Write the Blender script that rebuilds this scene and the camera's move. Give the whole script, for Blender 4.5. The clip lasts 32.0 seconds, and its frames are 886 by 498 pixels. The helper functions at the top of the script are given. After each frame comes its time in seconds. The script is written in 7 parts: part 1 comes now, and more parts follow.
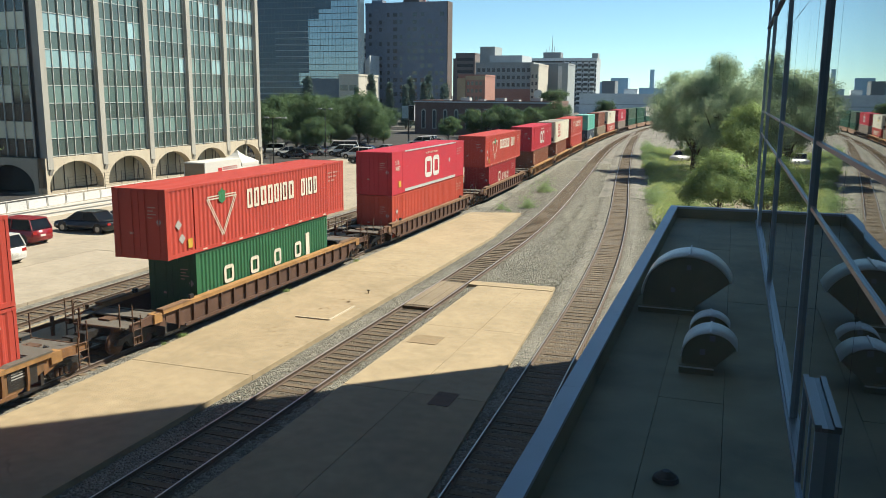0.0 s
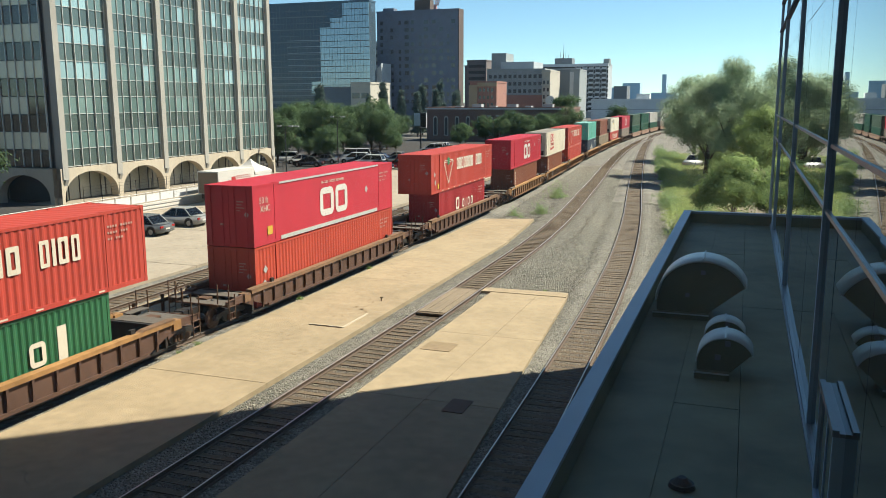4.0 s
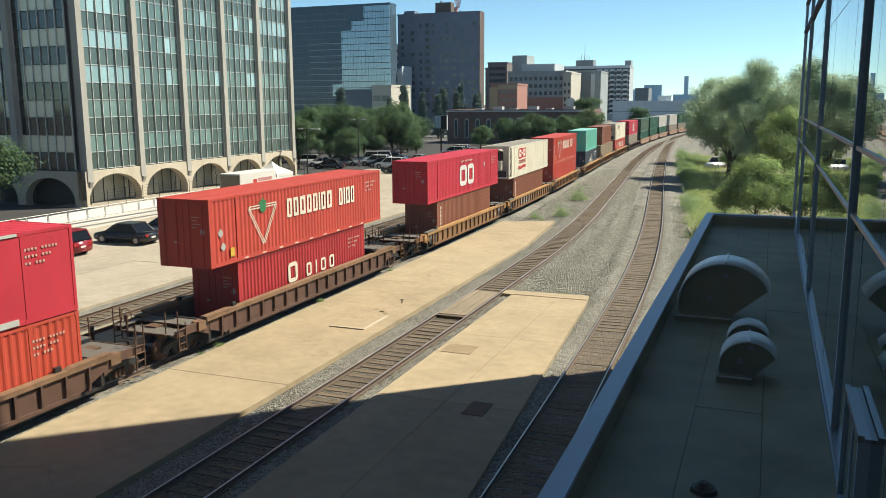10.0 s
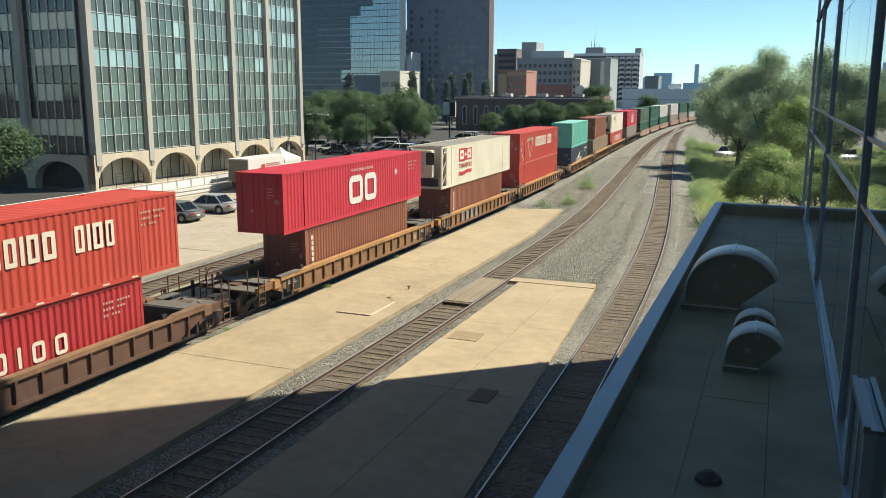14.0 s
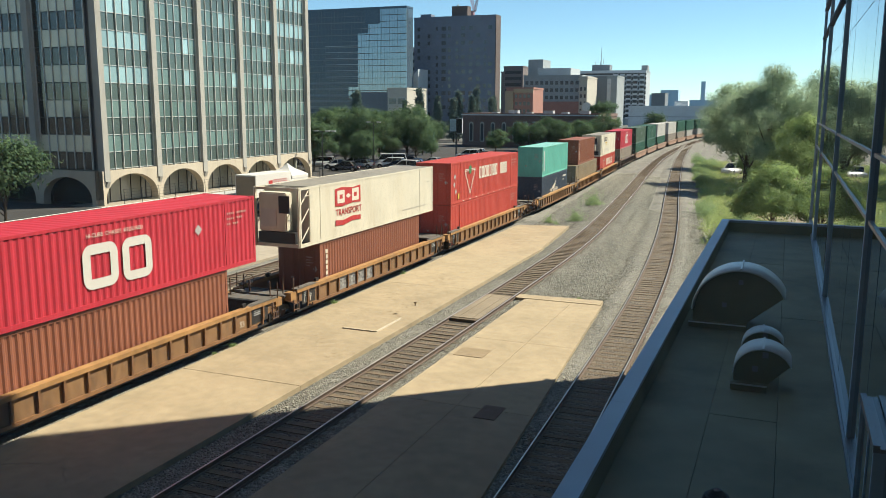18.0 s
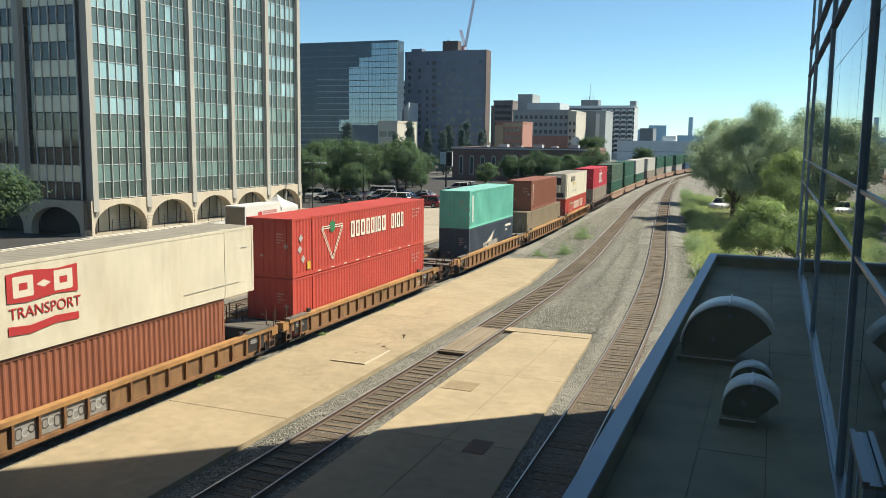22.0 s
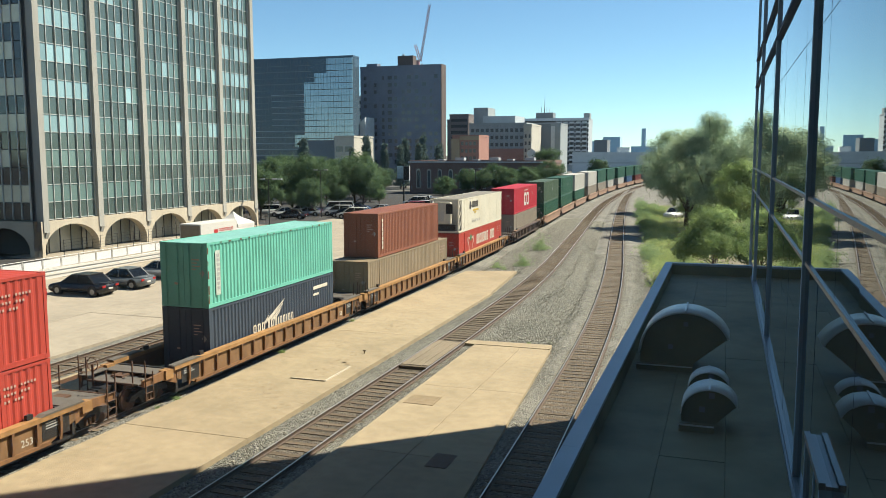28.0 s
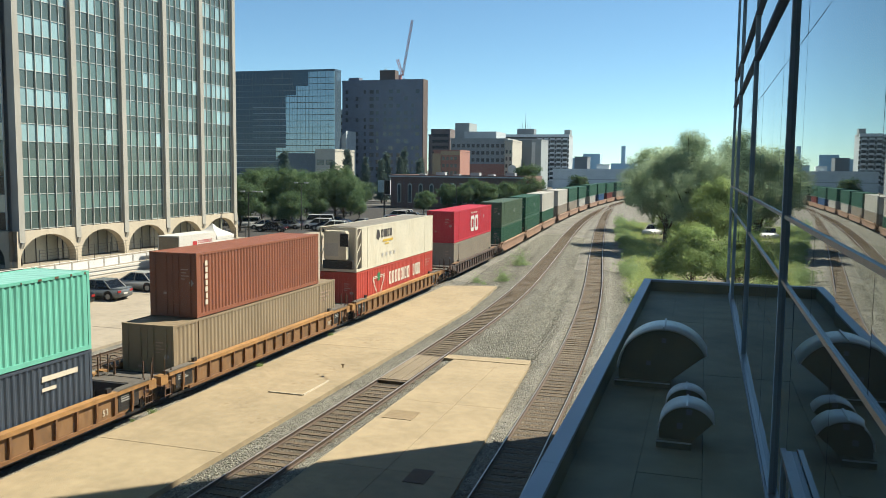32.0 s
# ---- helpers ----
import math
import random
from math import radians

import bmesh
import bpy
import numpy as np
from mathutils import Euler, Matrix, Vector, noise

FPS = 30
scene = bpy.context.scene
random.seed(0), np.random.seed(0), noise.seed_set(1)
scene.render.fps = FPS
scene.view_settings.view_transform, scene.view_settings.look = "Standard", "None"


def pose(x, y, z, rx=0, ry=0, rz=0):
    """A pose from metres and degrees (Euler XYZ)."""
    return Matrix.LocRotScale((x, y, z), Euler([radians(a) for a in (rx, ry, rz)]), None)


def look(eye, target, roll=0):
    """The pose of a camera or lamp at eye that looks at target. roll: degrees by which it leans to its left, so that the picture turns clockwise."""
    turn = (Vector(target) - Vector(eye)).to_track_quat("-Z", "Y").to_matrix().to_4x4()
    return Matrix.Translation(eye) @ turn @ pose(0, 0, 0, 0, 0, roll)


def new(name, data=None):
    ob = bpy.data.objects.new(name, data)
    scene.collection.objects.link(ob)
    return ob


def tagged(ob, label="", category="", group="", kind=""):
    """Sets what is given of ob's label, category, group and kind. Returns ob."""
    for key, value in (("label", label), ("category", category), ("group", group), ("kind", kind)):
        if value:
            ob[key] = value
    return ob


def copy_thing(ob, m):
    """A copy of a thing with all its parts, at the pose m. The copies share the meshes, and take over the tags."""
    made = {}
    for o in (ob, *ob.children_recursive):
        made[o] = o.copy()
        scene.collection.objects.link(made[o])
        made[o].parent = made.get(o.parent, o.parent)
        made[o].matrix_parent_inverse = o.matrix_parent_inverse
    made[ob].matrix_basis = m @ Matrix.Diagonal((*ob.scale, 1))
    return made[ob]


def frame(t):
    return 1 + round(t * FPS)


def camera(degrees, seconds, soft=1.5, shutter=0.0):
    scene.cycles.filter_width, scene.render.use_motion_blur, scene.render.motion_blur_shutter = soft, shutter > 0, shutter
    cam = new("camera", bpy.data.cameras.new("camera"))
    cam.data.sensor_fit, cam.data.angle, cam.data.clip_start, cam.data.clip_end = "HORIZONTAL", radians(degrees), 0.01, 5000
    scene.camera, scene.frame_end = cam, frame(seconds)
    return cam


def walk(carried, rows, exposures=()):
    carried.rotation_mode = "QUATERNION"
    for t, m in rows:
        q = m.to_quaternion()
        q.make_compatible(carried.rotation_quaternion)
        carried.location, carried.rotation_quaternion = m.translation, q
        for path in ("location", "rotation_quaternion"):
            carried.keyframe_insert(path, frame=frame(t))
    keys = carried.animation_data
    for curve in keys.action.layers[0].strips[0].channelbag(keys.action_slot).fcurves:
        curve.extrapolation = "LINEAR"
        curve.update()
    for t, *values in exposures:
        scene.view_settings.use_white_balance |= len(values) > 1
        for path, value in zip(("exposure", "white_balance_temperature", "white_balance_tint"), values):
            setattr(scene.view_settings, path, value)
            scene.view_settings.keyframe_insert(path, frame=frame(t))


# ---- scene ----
cam = camera(56.14, 32.0, soft=0.88)
EYE = (0.0, 0.0, 9.9)
PATH = [
    (0, (-32.11, 92.91, -8.47), 0.46),
    (0.5, (-32.55, 92.88, -7.79), 0.18),
    (1, (-32.58, 93.03, -6.94), -0.36),
    (1.5, (-32.04, 93.30, -6.48), -0.59),
    (2, (-32.05, 93.30, -6.49), -0.62),
    (2.5, (-32.55, 93.07, -6.80), -0.36),
    (3, (-33.12, 92.81, -7.09), -0.19),
    (3.5, (-33.36, 92.67, -7.41), -0.17),
    (5.5, (-34.45, 92.10, -8.31), 0.11),
    (6, (-34.68, 91.92, -8.75), -0.00),
    (6.5, (-35.16, 91.62, -9.33), -0.49),
    (7, (-34.80, 91.82, -9.03), -0.23),
    (7.5, (-34.85, 91.91, -8.48), 0.21),
    (8, (-35.24, 91.81, -8.25), 0.20),
    (8.5, (-35.64, 91.76, -7.69), -0.08),
    (9, (-35.79, 91.76, -7.38), -0.17),
    (9.5, (-35.72, 91.79, -7.38), -0.20),
    (10, (-35.93, 91.71, -7.38), -0.29),
    (10.5, (-36.30, 91.53, -7.57), -0.01),
    (11, (-36.49, 91.42, -7.73), 0.12),
    (11.5, (-36.67, 91.31, -7.93), 0.34),
    (12, (-36.96, 91.17, -8.06), 0.53),
    (12.5, (-36.76, 91.17, -8.46), 0.28),
    (13, (-36.87, 91.00, -9.07), 0.43),
    (13.5, (-37.09, 90.83, -9.43), 0.44),
    (14, (-36.64, 91.12, -8.93), 0.15),
    (14.5, (-36.32, 91.38, -8.31), -0.06),
    (15, (-36.18, 91.52, -7.83), 0.15),
    (15.5, (-36.57, 91.39, -7.74), 0.16),
    (17.5, (-37.26, 91.26, -6.95), 0.27),
    (18, (-37.50, 91.15, -7.00), 0.22),
    (18.5, (-37.65, 91.04, -7.28), 0.13),
    (19, (-37.44, 91.14, -7.19), 0.17),
    (19.5, (-37.39, 91.25, -6.69), 0.33),
    (20, (-37.49, 91.29, -6.25), 0.34),
    (20.5, (-37.55, 91.34, -5.84), 0.54),
    (21, (-37.13, 91.70, -4.67), 0.69),
    (21.5, (-36.74, 92.01, -3.67), 0.59),
    (22, (-36.55, 92.17, -3.13), 0.71),
    (22.5, (-36.56, 92.09, -3.61), 0.53),
    (23, (-36.35, 91.99, -4.81), 0.31),
    (23.5, (-36.04, 91.89, -6.13), 0.01),
    (24, (-36.52, 91.66, -6.35), -0.79),
    (24.5, (-37.03, 91.53, -5.93), -1.12),
    (25, (-35.60, 92.33, -4.50), -0.69),
    (25.5, (-33.65, 93.50, -1.34), -1.70),
    (26, (-32.93, 93.89, -0.13), -1.73),
    (26.5, (-32.43, 94.02, -0.49), -1.20),
    (28.5, (-31.60, 94.18, -1.61), 0.25),
    (29, (-30.97, 94.41, -1.41), 0.67),
    (29.5, (-30.31, 94.67, -0.96), 0.65),
    (30, (-29.86, 94.92, -0.04), 0.70),
    (30.5, (-30.45, 94.72, -0.12), 0.74),
    (31, (-30.74, 94.67, 0.29), 0.85),
    (31.5, (-30.42, 94.80, 0.51), 1.09),
    (32, (-29.78, 94.98, 0.29), 0.64),
]
walk(cam, [(t, look(EYE, target, roll)) for t, target, roll in PATH])

# ---- daylight ----
SUN_EL, SUN_ROT = radians(50), radians(49.5)
world = bpy.data.worlds.new("sky")
scene.world = world
world.use_nodes = True
sky = world.node_tree.nodes.new("ShaderNodeTexSky")
sky.sky_type, sky.sun_disc = "NISHITA", False
sky.sun_elevation, sky.sun_rotation = SUN_EL, SUN_ROT
sky.air_density, sky.dust_density, sky.ozone_density = 0.7, 0.0, 1.5
background = world.node_tree.nodes["Background"]
background.inputs["Strength"].default_value = 0.066
tint = world.node_tree.nodes.new("ShaderNodeMix")
tint.data_type, tint.blend_type = "RGBA", "MULTIPLY"
tint.inputs["Factor"].default_value, tint.inputs["B"].default_value = 1.0, (0.80, 1.03, 1.02, 1)
world.node_tree.links.new(sky.outputs[0], tint.inputs["A"])
world.node_tree.links.new(tint.outputs["Result"], background.inputs["Color"])
sun = new("sun", bpy.data.lights.new("sun", "SUN"))
sun.data.energy, sun.data.angle, sun.data.color = 5.0, radians(0.53), (1.0, 0.93, 0.76)
sun_way = Vector((math.sin(SUN_ROT) * math.cos(SUN_EL), math.cos(SUN_ROT) * math.cos(SUN_EL), math.sin(SUN_EL)))
sun.matrix_world = look(sun_way * 200, (0, 0, 0))
scene.view_settings.exposure = 1.145


# ---- materials ----
ALBEDO = 0.59


def material(name, colour, rough=0.6, metal=0.0, grain=8.0, vary=0.25, stain=0.0, stain_colour=(0.1, 0.06, 0.04), streak=1.0, bump=0.0, bump_scale=60.0, each=0.0, spec=0.5, big=0.25):
    """A painted or bare surface: grain and cloud variation, optional stains and streaks, fine bump, variation from object to object."""
    m = bpy.data.materials.new(name)
    m.use_nodes = True
    nt = m.node_tree
    bs = nt.nodes["Principled BSDF"]
    bs.inputs["Roughness"].default_value, bs.inputs["Metallic"].default_value = rough, metal
    bs.inputs["Specular IOR Level"].default_value = spec
    tc = nt.nodes.new("ShaderNodeTexCoord")
    mp = nt.nodes.new("ShaderNodeMapping")
    mp.inputs["Scale"].default_value = (1, 1, streak)
    nt.links.new(tc.outputs["Object"], mp.inputs["Vector"])
    n1 = nt.nodes.new("ShaderNodeTexNoise")
    n1.inputs["Scale"].default_value, n1.inputs["Detail"].default_value = grain, 4
    n2 = nt.nodes.new("ShaderNodeTexNoise")
    n2.inputs["Scale"].default_value, n2.inputs["Detail"].default_value = big, 5
    nt.links.new(mp.outputs[0], n1.inputs["Vector"])
    nt.links.new(tc.outputs["Object"], n2.inputs["Vector"])
    mul = nt.nodes.new("ShaderNodeMath")
    mul.operation = "ADD"
    nt.links.new(n1.outputs["Fac"], mul.inputs[0])
    nt.links.new(n2.outputs["Fac"], mul.inputs[1])
    info = nt.nodes.new("ShaderNodeObjectInfo")
    e1 = nt.nodes.new("ShaderNodeMath")
    e1.operation = "MULTIPLY_ADD"
    e1.inputs[1].default_value, e1.inputs[2].default_value = 2 * each, -each
    nt.links.new(info.outputs["Random"], e1.inputs[0])
    rng = nt.nodes.new("ShaderNodeMapRange")
    rng.inputs["From Min"].default_value, rng.inputs["From Max"].default_value = 0.6, 1.4
    rng.inputs["To Min"].default_value, rng.inputs["To Max"].default_value = 1 - vary, 1 + vary
    nt.links.new(mul.outputs[0], rng.inputs["Value"])
    add = nt.nodes.new("ShaderNodeMath")
    add.operation = "ADD"
    nt.links.new(rng.outputs[0], add.inputs[0])
    nt.links.new(e1.outputs[0], add.inputs[1])
    hsv = nt.nodes.new("ShaderNodeHueSaturation")
    hsv.inputs["Color"].default_value = (*(c * ALBEDO for c in colour), 1)
    nt.links.new(add.outputs[0], hsv.inputs["Value"])
    last = hsv.outputs[0]
    if stain > 0:
        n3 = nt.nodes.new("ShaderNodeTexNoise")
        n3.inputs["Scale"].default_value, n3.inputs["Detail"].default_value, n3.inputs["Roughness"].default_value = grain * 0.35, 8, 0.7
        nt.links.new(mp.outputs[0], n3.inputs["Vector"])
        r3 = nt.nodes.new("ShaderNodeMapRange")
        r3.inputs["From Min"].default_value, r3.inputs["From Max"].default_value = 0.5, 0.75
        r3.inputs["To Max"].default_value = stain
        nt.links.new(n3.outputs["Fac"], r3.inputs["Value"])
        mix = nt.nodes.new("ShaderNodeMix")
        mix.data_type = "RGBA"
        nt.links.new(r3.outputs[0], mix.inputs["Factor"])
        nt.links.new(last, mix.inputs["A"])
        mix.inputs["B"].default_value = (*(c * ALBEDO for c in stain_colour), 1)
        last = mix.outputs["Result"]
    nt.links.new(last, bs.inputs["Base Color"])
    if bump > 0:
        nb = nt.nodes.new("ShaderNodeTexNoise")
        nb.inputs["Scale"].default_value, nb.inputs["Detail"].default_value = bump_scale, 3
        nt.links.new(tc.outputs["Object"], nb.inputs["Vector"])
        bp = nt.nodes.new("ShaderNodeBump")
        bp.inputs["Strength"].default_value, bp.inputs["Distance"].default_value = bump, 0.02
        nt.links.new(nb.outputs["Fac"], bp.inputs["Height"])
        nt.links.new(bp.outputs[0], bs.inputs["Normal"])
    return m


def gravel(name, dark, light, size=14.0, rough=0.95):
    """Crushed stone: cells of differing greys with real relief, and broad dirty patches."""
    m = bpy.data.materials.new(name)
    m.use_nodes = True
    nt = m.node_tree
    bs = nt.nodes["Principled BSDF"]
    bs.inputs["Roughness"].default_value = rough
    tc = nt.nodes.new("ShaderNodeTexCoord")
    vo = nt.nodes.new("ShaderNodeTexVoronoi")
    vo.inputs["Scale"].default_value = size
    nt.links.new(tc.outputs["Object"], vo.inputs["Vector"])
    no = nt.nodes.new("ShaderNodeTexNoise")
    no.inputs["Scale"].default_value, no.inputs["Detail"].default_value = 0.35, 6
    nt.links.new(tc.outputs["Object"], no.inputs["Vector"])
    sep = nt.nodes.new("ShaderNodeSeparateColor")
    nt.links.new(vo.outputs["Color"], sep.inputs[0])
    mx = nt.nodes.new("ShaderNodeMath")
    mx.operation = "MULTIPLY_ADD"
    mx.inputs[1].default_value = 0.75
    nt.links.new(sep.outputs[0], mx.inputs[0])
    mr = nt.nodes.new("ShaderNodeMapRange")
    mr.inputs["From Min"].default_value, mr.inputs["From Max"].default_value = 0.3, 0.7
    mr.inputs["To Min"].default_value, mr.inputs["To Max"].default_value = -0.15, 0.3
    nt.links.new(no.outputs["Fac"], mr.inputs["Value"])
    nt.links.new(mr.outputs[0], mx.inputs[2])
    mix = nt.nodes.new("ShaderNodeMix")
    mix.data_type = "RGBA"
    nt.links.new(mx.outputs[0], mix.inputs["Factor"])
    mix.inputs["A"].default_value, mix.inputs["B"].default_value = (*(c * ALBEDO for c in dark), 1), (*(c * ALBEDO for c in light), 1)
    nt.links.new(mix.outputs["Result"], bs.inputs["Base Color"])
    bp = nt.nodes.new("ShaderNodeBump")
    bp.inputs["Strength"].default_value, bp.inputs["Distance"].default_value = 1.0, 0.06
    bp.invert = True
    nt.links.new(vo.outputs["Distance"], bp.inputs["Height"])
    nt.links.new(bp.outputs[0], bs.inputs["Normal"])
    return m


def slab_concrete(name, colour, dark, crack=0.28):
    """Old concrete: broad stains, fine grain, wandering cracks."""
    m = material(name, colour, 0.9, grain=2.2, vary=0.2, stain=0.4, stain_colour=dark, bump=0.3, bump_scale=45, each=0.05, spec=0.2, big=0.45)
    nt = m.node_tree
    bs = nt.nodes["Principled BSDF"]
    tc = nt.nodes.new("ShaderNodeTexCoord")
    warp = nt.nodes.new("ShaderNodeTexNoise")
    warp.inputs["Scale"].default_value, warp.inputs["Detail"].default_value = 0.9, 5
    nt.links.new(tc.outputs["Object"], warp.inputs["Vector"])
    add = nt.nodes.new("ShaderNodeMix")
    add.data_type, add.blend_type = "RGBA", "ADD"
    add.inputs["Factor"].default_value = 1.0
    nt.links.new(tc.outputs["Object"], add.inputs["A"])
    nt.links.new(warp.outputs["Color"], add.inputs["B"])
    vo = nt.nodes.new("ShaderNodeTexVoronoi")
    vo.feature = "DISTANCE_TO_EDGE"
    vo.inputs["Scale"].default_value = crack
    nt.links.new(add.outputs["Result"], vo.inputs["Vector"])
    gate = nt.nodes.new("ShaderNodeTexNoise")
    gate.inputs["Scale"].default_value = 0.22
    nt.links.new(tc.outputs["Object"], gate.inputs["Vector"])
    near = nt.nodes.new("ShaderNodeMapRange")
    near.inputs["From Min"].default_value, near.inputs["From Max"].default_value = 0.0, 0.006
    near.inputs["To Min"].default_value, near.inputs["To Max"].default_value = 1.0, 0.0
    nt.links.new(vo.outputs["Distance"], near.inputs["Value"])
    some = nt.nodes.new("ShaderNodeMapRange")
    some.inputs["From Min"].default_value, some.inputs["From Max"].default_value = 0.55, 0.64
    some.inputs["To Max"].default_value = 0.6
    nt.links.new(gate.outputs["Fac"], some.inputs["Value"])
    amount = nt.nodes.new("ShaderNodeMath")
    amount.operation = "MULTIPLY"
    nt.links.new(near.outputs[0], amount.inputs[0])
    nt.links.new(some.outputs[0], amount.inputs[1])
    mix = nt.nodes.new("ShaderNodeMix")
    mix.data_type = "RGBA"
    nt.links.new(amount.outputs[0], mix.inputs["Factor"])
    nt.links.new(bs.inputs["Base Color"].links[0].from_socket, mix.inputs["A"])
    mix.inputs["B"].default_value = (0.09, 0.07, 0.05, 1)
    nt.links.new(mix.outputs["Result"], bs.inputs["Base Color"])
    return m


def foliage(name, colour, light, thin=0.45):
    """Leaves: each one its own green, light partly passing through."""
    m = bpy.data.materials.new(name)
    m.use_nodes = True
    nt = m.node_tree
    bs = nt.nodes["Principled BSDF"]
    bs.inputs["Roughness"].default_value = 0.7
    bs.inputs["Specular IOR Level"].default_value = 0.12
    geo = nt.nodes.new("ShaderNodeNewGeometry")
    tc = nt.nodes.new("ShaderNodeTexCoord")
    no = nt.nodes.new("ShaderNodeTexNoise")
    no.inputs["Scale"].default_value, no.inputs["Detail"].default_value = 0.9, 3
    nt.links.new(tc.outputs["Object"], no.inputs["Vector"])
    ad = nt.nodes.new("ShaderNodeMath")
    ad.operation = "MULTIPLY_ADD"
    ad.inputs[1].default_value = 0.25
    nt.links.new(geo.outputs["Random Per Island"], ad.inputs[0])
    sub = nt.nodes.new("ShaderNodeMapRange")
    sub.inputs["From Min"].default_value, sub.inputs["From Max"].default_value = 0.3, 0.7
    sub.inputs["To Min"].default_value, sub.inputs["To Max"].default_value = 0.0, 0.8
    nt.links.new(no.outputs["Fac"], sub.inputs["Value"])
    nt.links.new(sub.outputs[0], ad.inputs[2])
    mix = nt.nodes.new("ShaderNodeMix")
    mix.data_type = "RGBA"
    nt.links.new(ad.outputs[0], mix.inputs["Factor"])
    mix.inputs["A"].default_value, mix.inputs["B"].default_value = (*(c * 0.72 for c in colour), 1), (*(c * 0.72 for c in light), 1)
    nt.links.new(mix.outputs["Result"], bs.inputs["Base Color"])
    tr = nt.nodes.new("ShaderNodeBsdfTranslucent")
    nt.links.new(mix.outputs["Result"], tr.inputs["Color"])
    ms = nt.nodes.new("ShaderNodeMixShader")
    ms.inputs[0].default_value = thin
    nt.links.new(bs.outputs[0], ms.inputs[1])
    nt.links.new(tr.outputs[0], ms.inputs[2])
    nt.links.new(ms.outputs[0], nt.nodes["Material Output"].inputs["Surface"])
    return m


def glass(name, colour, rough=0.03, ior=1.8, each=0.0, metal=0.0):
    m = material(name, colour, rough, metal, grain=0.6, vary=0.12, each=each, spec=0.6)
    m.node_tree.nodes["Principled BSDF"].inputs["IOR"].default_value = ior
    return m


